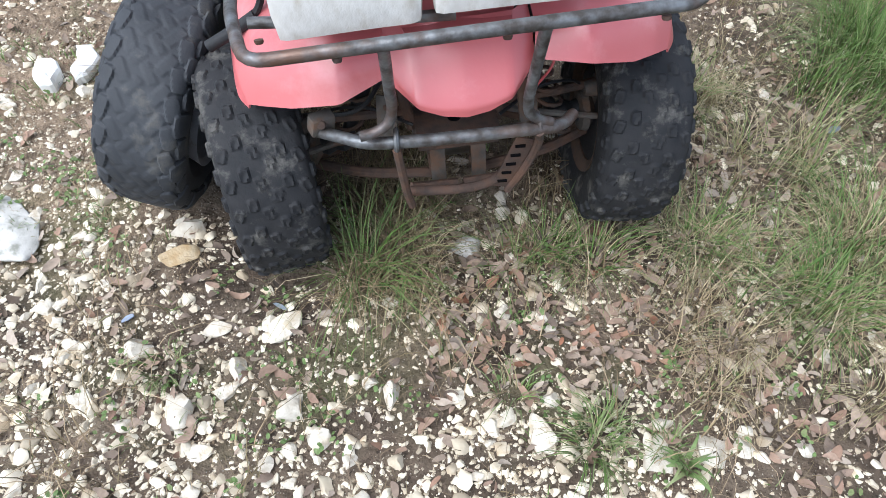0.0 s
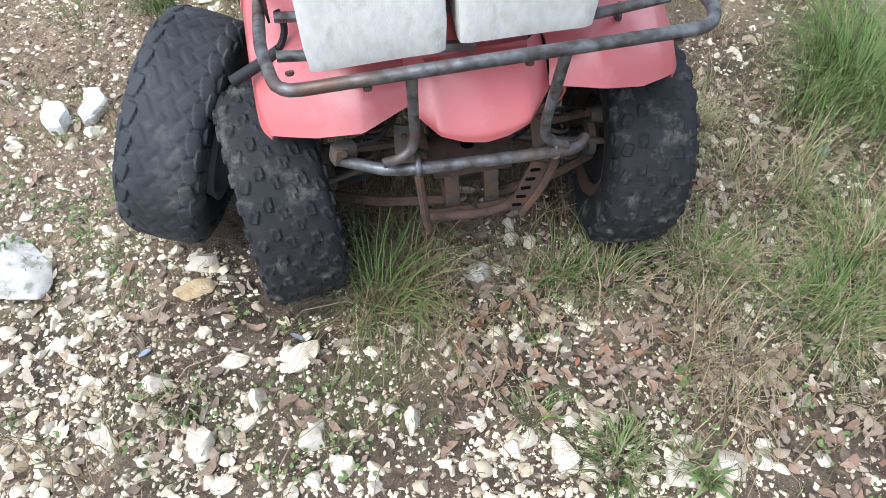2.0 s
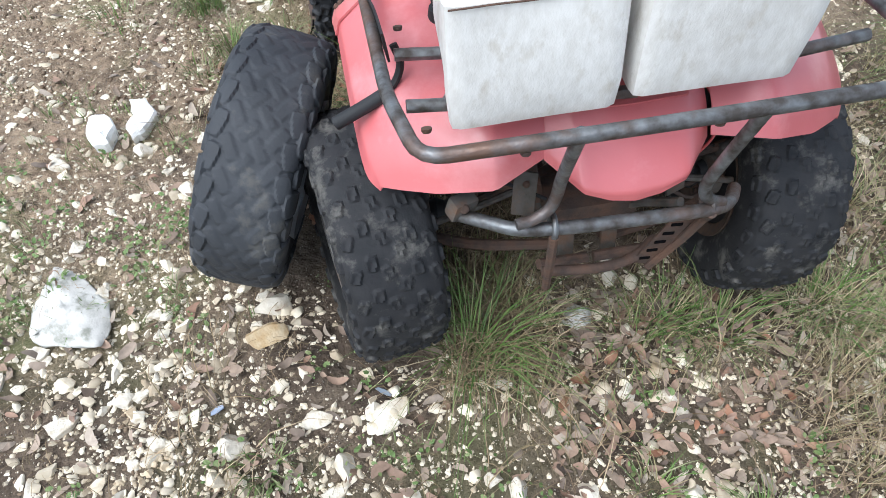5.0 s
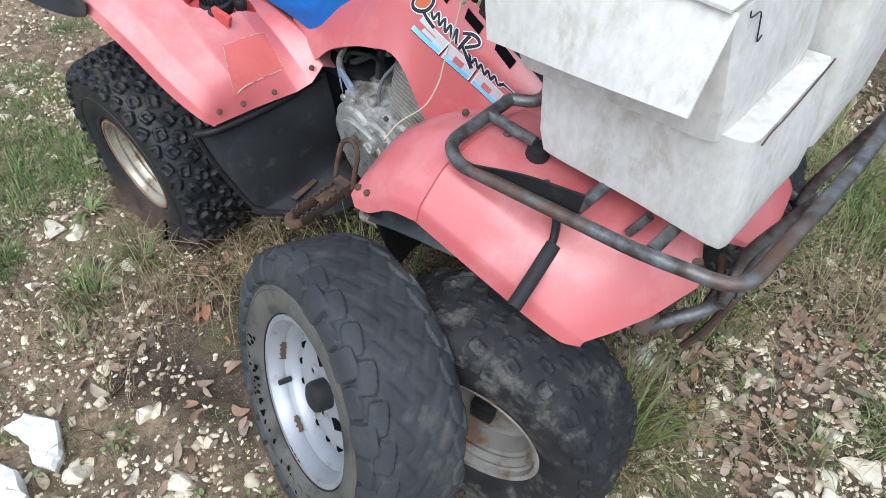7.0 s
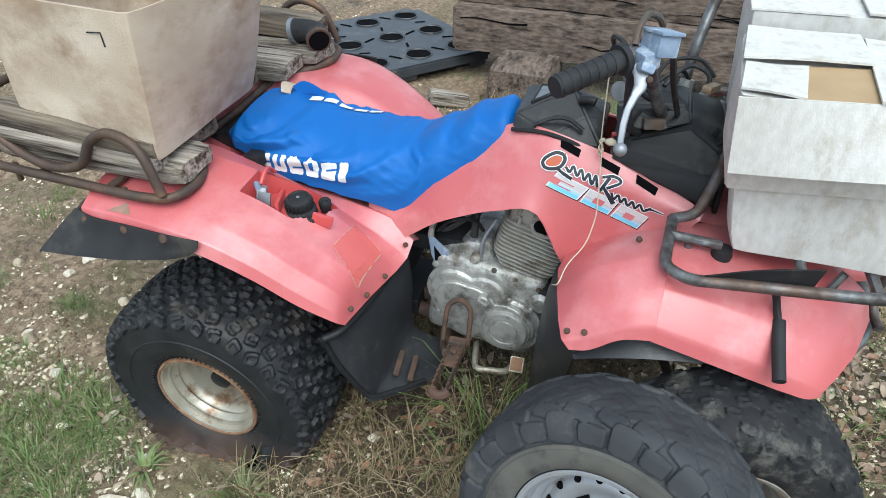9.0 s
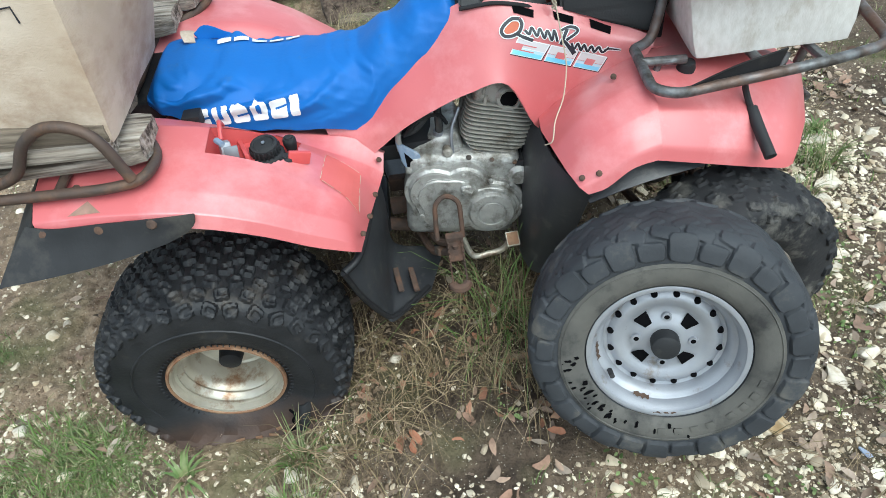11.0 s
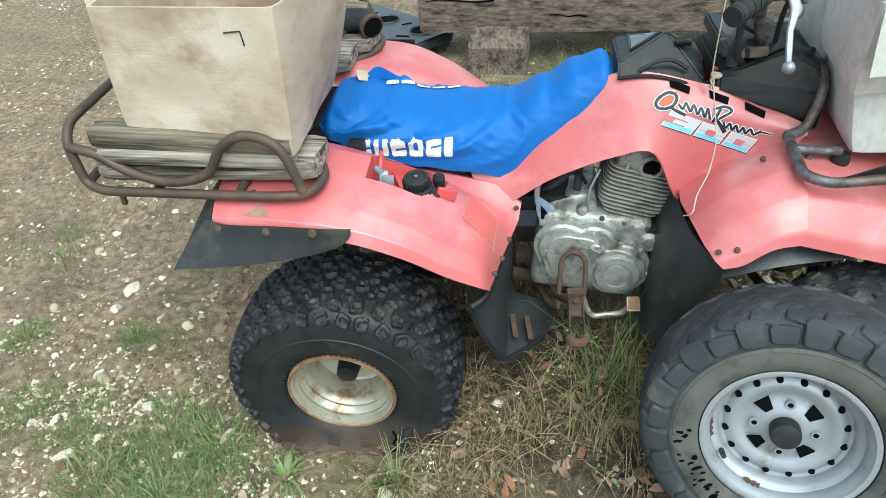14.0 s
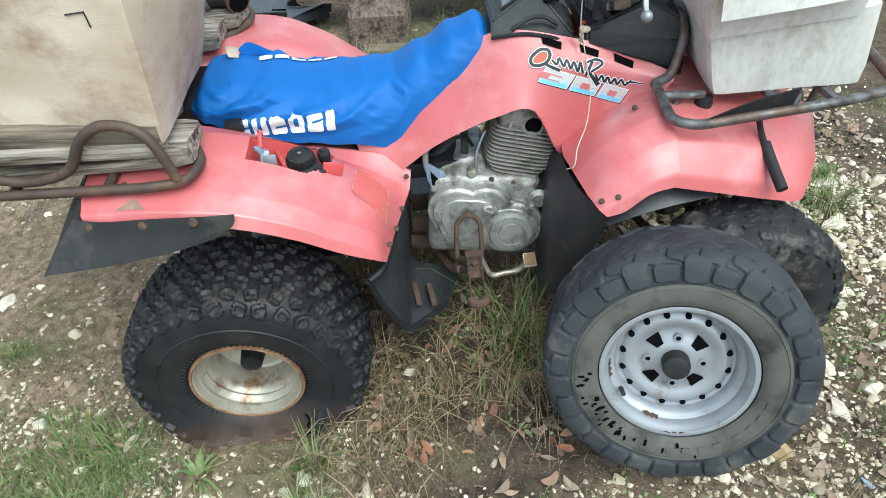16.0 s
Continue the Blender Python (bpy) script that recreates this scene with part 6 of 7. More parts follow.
bmesh.ops.recalc_face_normals(bm, faces=bm.faces)
lev = part("brake_lever", bm, ALLOY, bar, "flat grey alloy brake lever with a ball end")
bolt(q(-.418, .535, 1.146), (-1, -.3, .3), .006, parent=bar)
part("lever_pivot", box(.034, .026, .016, .005, Matrix.Translation(q(-.402, .548, 1.158)) @ pose(0, 0, 0, 25, 25, 30)), SCUFFED, bar, "chalky blue-grey lever pivot")
part("hose_arch", tube([q(-.375, .57, 1.185), q(-.36, .57, 1.205), q(-.33, .561, 1.222), q(-.30, .545, 1.212), q(-.28, .536, 1.192)], .006, seg=8), DIRTY, bar, "grimy bent brake pipe")
ball = bmesh.new()
bmesh.ops.create_uvsphere(ball, u_segments=14, v_segments=10, radius=.0115, matrix=Matrix.Translation(q(-.49, .557, 1.052)))
part("lever_ball", ball, ALLOY, lev)
part("riser", tube([q(-.125, .512, .955), q(-.11, .505, .90)], .017, seg=12), ENGINE, bar)
part("riser", tube([q(.04, .475, .985), q(.03, .48, .94)], .016, seg=12), ENGINE, bar)
part("throttle_cable", tube([q(-.38, .56, 1.155), q(-.31, .60, 1.17), q(-.21, .622, 1.13), q(-.15, .57, 1.02), q(-.10, .48, .96)], .005, seg=6), RUBBER, bar)
part("brake_hose", tube([q(-.36, .525, 1.17), q(-.30, .51, 1.15), q(-.20, .50, 1.06), q(-.12, .48, .965)], .006, seg=6), RUBBER, bar)
part("hose_loop", tube([q(-.35, .555, 1.14), q(-.26, .575, 1.12), q(-.205, .58, 1.04), q(-.19, .572, .96), q(-.15, .55, .925)], .0085, seg=8), RUBBER, bar)
gauge = hull([(-.13, .605, .980), (-.07, .531, .992), (-.065, .495, .990), (-.09, .459, .975), (-.12, .447, .950), (-.15, .491, .945), (-.165, .56, .938), (-.15, .60, .940)], .005)
part("bar_cover", gauge, POD, bar, "faceted black plastic cover round the handlebar clamp", smooth=False)
part("bar_clamp", box(.05, .045, .022, .004, Matrix.Translation(q(-.140, .527, .948)) @ pose(0, 0, 0, 0, 20, 15)), DIRTY, bar, "grimy handlebar clamp")
part("cover_socket", tube([q(-.160, .562, .985), q(-.172, .573, .965), q(-.176, .578, .930)], .014, seg=12), RUBBER, bar)
ball = bmesh.new()
bmesh.ops.create_uvsphere(ball, u_segments=14, v_segments=10, radius=.010, matrix=Matrix.Translation(q(-.165, .602, .902)) @ Matrix.Diagonal((1, 1.3, .8, 1)))
part("pale_knob", ball, STRING, bar, "pale beige rubber knob")
part("wire_loom", tube([q(-.06, .52, 1.00), q(-.03, .50, 1.022), q(.0, .47, 1.03), q(-.01, .435, 1.018), q(-.03, .43, .99)], .0055, seg=7), RUBBER, bar)
part("wire_loom", tube([q(-.05, .545, 1.005), q(.01, .52, 1.03), q(.03, .46, 1.035), q(.03, .42, 1.0)], .0045, seg=7), RUBBER, bar)
part("wire_loom", tube([q(-.08, .55, .99), q(-.03, .52, 1.012), q(.01, .49, 1.012), q(.04, .47, .98)], .0045, seg=7), RUBBER, bar)
part("fuse_bracket", box(.055, .022, .016, .004, Matrix.Translation(q(-.05, .425, 1.005)) @ pose(0, 0, 0, 0, 10, -25)), BRASS, bar)

# spare rubber-gripped handle and black flap under the front rack
gr = part("handle_rod", tube([q(-.385, .245, .775), q(-.375, .235, .745), q(-.385, .225, .715), q(-.41, .216, .69)], .007, seg=8), BLACK, quad)
part("rubber_grip", tube([q(-.392, .219, .702), q(-.44, .213, .674), q(-.496, .206, .645)], .0125, seg=14), RUBBER, gr, "black rubber hand grip")
part("rubber_flap", sheet(net([[(-.422, .375, .786), (-.408, .29, .785), (-.392, .19, .782)], [(-.424, .374, .790), (-.408, .285, .805), (-.396, .185, .815)], [(-.425, .373, .794), (-.410, .28, .822), (-.400, .18, .842)]]), 10, 6, .004), BLACK, quad, "black plastic flap under the rack")

# beige string hanging over the side
string = new("string", mesh_of(tube([(-.21, .622, 1.13), (-.205, .622, 1.03), (-.198, .62, .93), (-.205, .615, .90), (-.22, .61, .87), (-.262, .60, .80), (-.275, .60, .765), (-.30, .61, .72), (-.345, .635, .69), (-.375, .645, .66), (-.36, .66, .64)], .0016, seg=5, n=60), "string", STRING))
part("knot", tube([(-.20 + .006 * math.cos(a * 2.3), .617 + .005 * math.sin(a * 3.1), .905 + .018 * math.sin(a)) for a in [k * .7 for k in range(28)]], .0016, seg=5, n=90), STRING, string)
tagged(string, "thin beige string hanging over the red side cover", "string")

# ---------------------------------------------------------------- cartons and planks on the racks
def carton_shell(corners_low, corners_high, t, mat, name, parent, label="", open_top=False, dent=.006, soft=.007):
    """A box with separate lower and upper corner rings, walls of thickness t."""
    bm = bmesh.new()
    lo, hi = [Vector(p) for p in corners_low], [Vector(p) for p in corners_high]
    n = 16
    cl, ch = sum(lo, Vector()) / 4, sum(hi, Vector()) / 4
    outer = []
    for k in range(5):
        w = k / 4
        ring = []
        for i in range(4):
            a, b = lo[i].lerp(hi[i], w), lo[(i + 1) % 4].lerp(hi[(i + 1) % 4], w)
            for j in range(n):
                p = a.lerp(b, j / n)
                mid = (cl.lerp(ch, w) - p)
                mid.z = 0
                sag = .006 * math.sin(math.pi * j / n) * math.sin(math.pi * w) * (1 if i % 2 else -1)
                sag += soft * (1 if j == 0 else .12 if j in (1, n - 1) else 0) + (soft if k == 0 else 0)
                sag += dent * noise.noise(p * 7 + Vector((0, 0, i * 3))) * math.sin(math.pi * j / n) * (1 if 0 < k < 4 else .3)
                ring.append(p + mid.normalized() * sag + Vector((0, 0, .003 * noise.noise(p * 9) if 0 < k < 4 else 0)))
        outer.append([bm.verts.new(p) for p in ring])
    m = len(outer[0])
    for A, B in zip(outer, outer[1:]):
        for k in range(m):
            bm.faces.new((A[k], A[(k + 1) % m], B[(k + 1) % m], B[k]))
    bm.faces.new(outer[0][::-1])
    if open_top:
        inner = []
        for w, src in ((1.0, outer[-1]), (0.05, outer[0])):
            ring = []
            for v in src:
                d = (cl.lerp(ch, w) - v.co)
                d.z = 0
                ring.append(bm.verts.new(v.co + d.normalized() * t * 1.3 + Vector((0, 0, .004 if w < .5 else 0))))
            inner.append(ring)
        for k in range(m):
            bm.faces.new((outer[-1][k], outer[-1][(k + 1) % m], inner[0][(k + 1) % m], inner[0][k]))
            bm.faces.new((inner[0][k], inner[0][(k + 1) % m], inner[1][(k + 1) % m], inner[1][k]))
        bm.faces.new(inner[1])
    else:
        bm.faces.new(outer[-1])
    bmesh.ops.recalc_face_normals(bm, faces=bm.faces)
    return part(name, bm, mat, parent, label)


def panel(a, b, c, d, t=.004, mat=None, parent=None, name="flap", label=""):
    bm = sheet([[a, Vector(a).lerp(Vector(b), .5) + Vector((0, 0, .002)), b], [d, Vector(d).lerp(Vector(c), .5) - Vector((0, 0, .002)), c]], 7, 4, t)
    return part(name, bm, mat or CARD, parent, label)


LA = [(-.322, -.004, .800), (-.076, -.003, .825), (-.07, .335, .80), (-.316, .335, .788)]
HA = [(-.330, .018, .984), (-.085, .030, .996), (-.08, .35, .95), (-.302, .360, .922)]
box_a = thing("cardboard_box", "grimy white cardboard box, bottom of a stack on the front rack", "box", group="cartons on the front rack")
carton_shell(LA, HA, .004, CARD, "carton", box_a)
part("torn_seam", tube([(-.322, .013, .985), (-.29, .0165, .9855), (-.26, .017, .988), (-.21, .0205, .989), (-.17, .0225, .9935), (-.12, .0265, .9935), (-.09, .029, .996)], .0013, seg=6, n=40), RUST, box_a, "dark torn flap edge")

LB = [(-.341, .052, .966), (-.095, .055, .985), (-.09, .385, .955), (-.338, .380, .930)]
HB = [(-.368, .078, 1.142), (-.105, .085, 1.152), (-.10, .395, 1.142), (-.392, .395, 1.130)]
box_b = thing("cardboard_box", "grimy white cardboard box with open flaps, stacked on another", "box", group="cartons on the front rack")
carton_shell(LB, HB, .004, CARD, "carton", box_b)
panel((-.375, .075, 1.146), (-.41, .397, 1.134), (-.403, .382, .997), (-.43, .07, 1.047), .004, CARD, box_b, "side_flap", "side flap hanging down")
panel((-.380, .395, 1.140), (-.400, .300, 1.143), (-.272, .292, 1.150), (-.270, .39, 1.146), .004, CARD, box_b, "top_flap")
panel((-.392, .198, 1.149), (-.385, .08, 1.151), (-.12, .085, 1.160), (-.12, .195, 1.160), .004, CARD, box_b, "top_flap")
panel((-.275, .396, 1.155), (-.250, .192, 1.158), (-.10, .20, 1.160), (-.10, .39, 1.157), .004, CARD, box_b, "top_flap")
part("brown_inside", box(.14, .12, .003, 0, pose(-.322, .245, 1.141, -2, -2, 6)), CARD_IN, box_b, "bare brown board between the flaps", smooth=False)
def face_b(x, z):
    """A place on the upper carton's front face."""
    return x, .048 + .026 * (z - .966) / .176 + .006 * (x + .357) / .262, z


for scrawl in (((-.350, 1.140), (-.346, 1.132), (-.323, 1.130), (-.318, 1.116), (-.313, 1.094), (-.303, 1.097)), ((-.222, 1.136), (-.209, 1.113), (-.202, 1.109), (-.194, 1.124))):
    part("pen_line", tube([face_b(x, z) for x, z in scrawl], .0009, seg=5), NAVY, box_b, "pen scrawl")


LC = [(-.066, .000, .835), (.178, .010, .848), (.175, .37, .83), (-.066, .36, .82)]
HC = [(-.072, .030, 1.185), (.190, .04, 1.20), (.185, .40, 1.185), (-.07, .39, 1.175)]
box_c = thing("cardboard_box", "tall grimy white cardboard box standing on the front rack", "box", group="cartons on the front rack")
carton_shell(LC, HC, .004, CARD, "carton", box_c)
panel((-.075, .03, 1.19), (.19, .04, 1.205), (.185, .20, 1.205), (-.07, .19, 1.19), .004, CARD, box_c, "top_flap")
panel((-.075, .22, 1.186), (.19, .23, 1.20), (.185, .40, 1.195), (-.07, .39, 1.18), .004, CARD, box_c, "top_flap")


def rough_plank(sx, sy, sz, seed, name, label, m, mat=PLANK, category="plank", group="planks on the rear rack", wob=.02):
    """A weathered timber with worn edges, its grain along local Y."""
    bm = bmesh.new()
    ny = max(8, int(sy / .03))
    ring = [(-1, -1), (-.5, -1), (0, -1), (.5, -1), (1, -1), (1, -.3), (1, .3), (1, 1), (.5, 1), (0, 1), (-.5, 1), (-1, 1), (-1, .3), (-1, -.3)]
    rows = []
    for j in range(ny + 1):
        y = (j / ny - .5) * sy
        e = min(1, min(j, ny - j) * .5 + .9)
        row = []
        for a, b in ring:
            corner = .94 if abs(a) == 1 and abs(b) == 1 else 1.0
            w = 1 + wob * noise.noise((a * 2 + seed, y * 3, b * 2)) + wob * 1.2 * noise.noise((a * 4 + seed, y * 9, b * 4)) + .012 * noise.noise((a * 3 + seed, y * 17, b * 4))
            row.append(bm.verts.new((a * sx / 2 * w * corner * e, y + .012 * noise.noise((a * 3, b * 3 + seed, j)) * (1 if j in (0, ny) else 0), b * sz / 2 * w * corner * e)))
        rows.append(row)
    k = len(ring)
    for A, B in zip(rows, rows[1:]):
        for i in range(k):
            bm.faces.new((A[i], A[(i + 1) % k], B[(i + 1) % k], B[i]))
    bm.faces.new(rows[0][::-1])
    bm.faces.new(rows[-1])
    bmesh.ops.recalc_face_normals(bm, faces=bm.faces)
    ob = new(name, mesh_of(bm, name, mat))
    ob.matrix_basis = m
    return tagged(ob, label, category, group)


deck = "grey weathered plank lying in the rear rack"
for k in range(6):
    x = -.455 + k * .138
    y0 = (1.485, 1.57, 1.63, 1.63, 1.56, 1.53)[k]
    rough_plank(.133, 2.0 - y0, .045, k * 3.1, "plank", deck, Matrix.Translation((x, (y0 + 2.0) / 2, .820 + .0436 * (x + .46))) @ pose(0, 0, 0, 0, -2.5, 3.3), PLANK_DARK if k in (1, 3) else PLANK)
rough_plank(.07, .46, .045, 41, "plank", "dark cracked timber lying along the rack beside the carton", Matrix.Translation((-.500, 1.75, .896)) @ pose(0, 0, 0, 3, 0, 2), PLANK_DARK)
rough_plank(.055, .45, .03, 43, "plank", "pale grey split board lying along the rack", Matrix.Translation((-.520, 1.745, .862)) @ pose(0, 0, 0, 2, 0, 3))
rough_plank(.075, .46, .07, 47, "plank", "dark cracked timber lying along the rack's far side", Matrix.Translation((.27, 1.78, .915)) @ pose(0, 0, 0, 2, 0, 3), PLANK_DARK)

carton = thing("carton", "tall open waxed carton, tan and dirt-stained, on the rear rack", "box")
carton_shell([(-.525, 1.507, .862), (-.105, 1.535, .872), (-.09, 1.90, .875), (-.515, 1.905, .862)],
             [(-.522, 1.488, 1.18), (-.135, 1.432, 1.19), (-.105, 1.88, 1.20), (-.52, 1.885, 1.187)], .006, CARTON, "carton_body", carton, open_top=True, dent=.016)
panel((-.50, 1.885, 1.185), (-.32, 1.885, 1.19), (-.31, 1.93, 1.28), (-.46, 1.93, 1.27), .005, CARTON, carton, "top_flap")
panel((-.125, 1.50, 1.19), (-.11, 1.86, 1.198), (-.05, 1.86, 1.26), (-.07, 1.52, 1.25), .005, CARTON, carton, "top_flap")
part("printed_mark", tube([(-.5245, 1.60, 1.135), (-.5245, 1.565, 1.138), (-.5245, 1.563, 1.11)], .0016, seg=5, smooth_path=False), NAVY, carton)

boot = thing("rubber_elbow", "black rubber intake elbow with a steel clamp, lying on the planks", "hose")
part("choke_disc", turned([(.002, -.003), (.02, -.003), (.02, .002), (.002, .002)], 20, m=Matrix.Translation(q(-.17, .60, 1.02)) @ pose(0, 0, 0, 0, 20, 30)), ALLOY, bar)
part("elbow", tube([(.20, 1.52, .90), (.225, 1.545, .91), (.235, 1.59, .91), (.23, 1.63, .905)], .034, seg=20), RUBBER, boot)
part("clamp_ring", tube([(.232, 1.615, .907), (.23, 1.628, .905)], .039, seg=20, n=3), ALLOY, boot)
part("mouth", tube([(.1955, 1.5155, .8985), (.20, 1.52, .90)], .031, seg=20, n=3), DARKHOLE, boot)
part("mouth_ring", tube([(.197, 1.517, .899), (.205, 1.525, .902)], .0375, seg=20, n=3), RUST, boot)

# ---------------------------------------------------------------- things behind the machine
low_beam = rough_plank(.24, 3.6, .27, 5, "timber_beam", "long dark weathered railway timber resting on blocks", Matrix.Translation((2.30, .02, .315)), SLEEPER, "timber", "old timbers", .07)
top_beam = rough_plank(.26, 3.6, .20, 15, "timber_beam", "dark weathered railway timber on top of another", Matrix.Translation((2.36, .05, .55)), SLEEPER, "timber", "old timbers", .07)
crack_rng = random.Random(77)
for beam, w, h in ((low_beam, .24, .27), (top_beam, .26, .20)):
    for k in range(9):
        y0, z0, ln = crack_rng.uniform(-1.5, 1.4), crack_rng.uniform(-.4, .42) * h, crack_rng.uniform(.12, .5)
        part("crack", tube([(-w * .505, y0 + ln * u, z0 + .006 * math.sin(9 * u + k) + .012 * u) for u in (0, .25, .5, .75, 1)], crack_rng.uniform(.003, .007), seg=6, n=14, taper=.4), DARKHOLE, beam, "dark drying crack")
rough_plank(.34, .42, .22, 9, "timber_block", "short sawn timber block under the beam", Matrix.Translation((2.07, 1.33, .115)) @ pose(0, 0, 0, 0, 0, 90), SLEEPER, "timber", "old timbers", .02)
rough_plank(.25, .28, .17, 12, "timber_block", "short sawn timber block under the beam", Matrix.Translation((2.25, -.75, .095)), SLEEPER, "timber", "old timbers", .07)
rough_plank(.12, .85, .06, 29, "timber_beam", "low grey rotten timber lying on the soil beside the block", Matrix.Translation((1.785, .98, .035)) @ pose(0, 0, 0, 0, 0, -3), PLANK_DARK, "timber", "old timbers", .07)
rough_plank(.09, .22, .07, 23, "plank", "short pale offcut lying on the soil", Matrix.Translation((1.80, 1.70, .04)) @ pose(0, 0, 0, 12, 0, 30), PLANK, "plank", "old timbers")


def plastic_pallet():
    """Black moulded pallet: a deck with round cup holes and slots."""
    th = thing("plastic_pallet", "black moulded plastic pallet with round holes lying on the soil", "pallet", Matrix.Translation((2.30, 2.42, 0.02)) @ pose(0, 0, 0, 0, 0, -38))
    w, d, z = .62, .52, .10
    bm = bmesh.new()
    f = bm.faces.new([bm.verts.new(p) for p in ((-w, -d, z), (w, -d, z), (w, d, z), (-w, d, z))])
    ex = bmesh.ops.extrude_face_region(bm, geom=[f])
    bmesh.ops.translate(bm, vec=(0, 0, -.06), verts=[g for g in ex["geom"] if isinstance(g, bmesh.types.BMVert)])
    bmesh.ops.recalc_face_normals(bm, faces=bm.faces)
    bmesh.ops.bevel(bm, geom=[e for e in bm.edges if abs(e.verts[0].co.z - e.verts[1].co.z) > .01], offset=.06, segments=5, affect="EDGES")
    bmesh.ops.bevel(bm, geom=[e for e in bm.edges if abs(e.verts[0].co.z - z) < 1e-4 and abs(e.verts[1].co.z - z) < 1e-4], offset=.012, segments=2, affect="EDGES")
    part("deck", bm, HDPE, th)
    for i in range(4):
        for j in range(3):
            x, y = -.45 + i * .30, -.36 + j * .36
            part("cup_hole", turned([(.088, z + .002), (.084, z + .008), (.076, z + .002), (.070, z - .02)], 28, closed=True, m=Matrix.Translation((x, y, 0)) @ Matrix.Rotation(radians(-90), 4, "Y")), HDPE, th)
            part("hole_bottom", turned([(.0755, z + .0015), (.0755, z - .01)], 24, m=Matrix.Translation((x, y, 0)) @ Matrix.Rotation(radians(-90), 4, "Y")), DARKHOLE, th)
            if i < 3:
                part("slot", box(.09, .018, .006, .002, pose(x + .15, y + .02, z + .0005, 0, 0, 25 if j % 2 else -60)), DARKHOLE, th)
            if j < 2:
                part("slot", box(.07, .016, .006, .002, pose(x + .02, y + .18, z + .0005, 0, 0, -20 if i % 2 else 70)), DARKHOLE, th)
    for i in (-1, 0, 1):
        part("runner", box(.12, 2 * d - .04, .05, .01, pose(i * .5, 0, .025)), HDPE, th)
    return th


plastic_pallet()
tote = thing("plastic_tote", "grey plastic tub behind the timbers", "tub", Matrix.Translation((2.85, .65, .0)))
carton_shell([(-.16, -.25, .0), (.16, -.25, .0), (.16, .25, .0), (-.16, .25, .0)], [(-.2, -.3, .62), (.2, -.3, .62), (.2, .3, .62), (-.2, .3, .62)], .006, GREYPLASTIC, "tub", tote, open_top=True)
part("tub_rim", tube([(-.2, -.3, .62), (.2, -.3, .62), (.2, .3, .62), (-.2, .3, .62)], .014, closed=True, seg=8, smooth_path=False), GREYPLASTIC, tote)

# ---------------------------------------------------------------- ground cover
def raw_mesh(name, verts, faces, mat, smooth=False, sharp=0):
    me = bpy.data.meshes.new(name)
    me.from_pydata(verts, [], faces)
    if smooth:
        me.polygons.foreach_set("use_smooth", [True] * len(faces))
    me.materials.append(mat)
    if sharp:
        me.set_sharp_from_angle(angle=radians(sharp))
    return me


def stuff(name, verts, faces, mat, label, category, smooth=False, sharp=0):
    return tagged(new(name, raw_mesh(name, verts, faces, mat, smooth, sharp)), label, category, kind="stuff")


ico = {}
for level in (1, 2, 3):
    b = bmesh.new()
    bmesh.ops.create_icosphere(b, subdivisions=level, radius=1.0)
    b.verts.ensure_lookup_table()
    ico[level] = ([tuple(v.co) for v in b.verts], [tuple(v.index for v in f.verts) for f in b.faces])
    b.free()


def stone_shape(level, seed, flat=0.6, rough=0.35):
    V, F = ico[level]
    r = random.Random(seed)
    planes = [(Vector((r.uniform(-1, 1), r.uniform(-1, 1), r.uniform(-1, 1))).normalized(), r.uniform(.45, .76)) for _ in range(13)]
    out = []
    sx, sy = r.uniform(.8, 1.25), r.uniform(.65, 1.0)
    for v in V:
        p = Vector(v)
        p *= 1.05 + rough * .35 * noise.noise(p * 1.1 + Vector((seed * 3.7, 0, 0)))
        for nrm, d in planes:
            e = p.dot(nrm) - d
            if e > 0:
                p -= nrm * e
        p *= 1 + .05 * noise.noise(p * 5 + Vector((seed, 0, 0)))
        out.append((p.x * sx * 1.48, p.y * sy * 1.48, p.z * flat * 1.45))
    return out, F


def occupied(x, y):
    """Footprints where nothing lies loose."""
    return (abs(x + .47) < .10 and .05 < y < .45) or (abs(x - .47) < .10 and .1 < y < .5) or (abs(x + .52) < .16 and 1.30 < y < 1.70) or (abs(x + .70) < .10 and .30 < y < .66)


def field(x, y, s=1.7, k=0.0):
    return noise.noise((x * s + k, y * s, k))


def stone_density(x, y):
    d = .30
    if y < .3 and x < .45:
        d = 1.0 if x < -.25 or y < -.3 else .32
    elif x < -.75 and y < .45:
        d = .9
    elif x < -.75 and y < 1.0:
        d = .45
    elif y < .2 and x >= .45:
        d = .45
    elif y < .2 and x >= 1.1:
        d = .7
    if -.8 < x < .7 and .35 < y < 1.5:
        d = .10
    if -.65 < x < -.1 and -.15 < y < .35:
        d = .45
    if y > 1.5:
        d = .12
    if x > .75 and y > -.1:
        d = .3
    far = max(abs(x) - 1.5, 0) + max(-.6 - y, y - 2.8, 0)
    d *= max(.05, 1 - far * .5)
    return max(0, d * (.75 + .9 * field(x, y, 2.3, 4)))


big_meshes = []
for k in range(8):
    v, f = stone_shape(3, 50 + k, .55, .5)
    big_meshes.append(raw_mesh("rock", v, f, ROCK, True, 32))
grey_rock = raw_mesh("rock", *stone_shape(3, 91, .42, .25), GREYSTONE, True)
tan_rock = raw_mesh("rock", *stone_shape(3, 98, .75, .9), TANSTONE, True, 30)


def rock(x, y, s, me, turn, label, flat=1.0, sx=1.0):
    ob = new("rock", me)
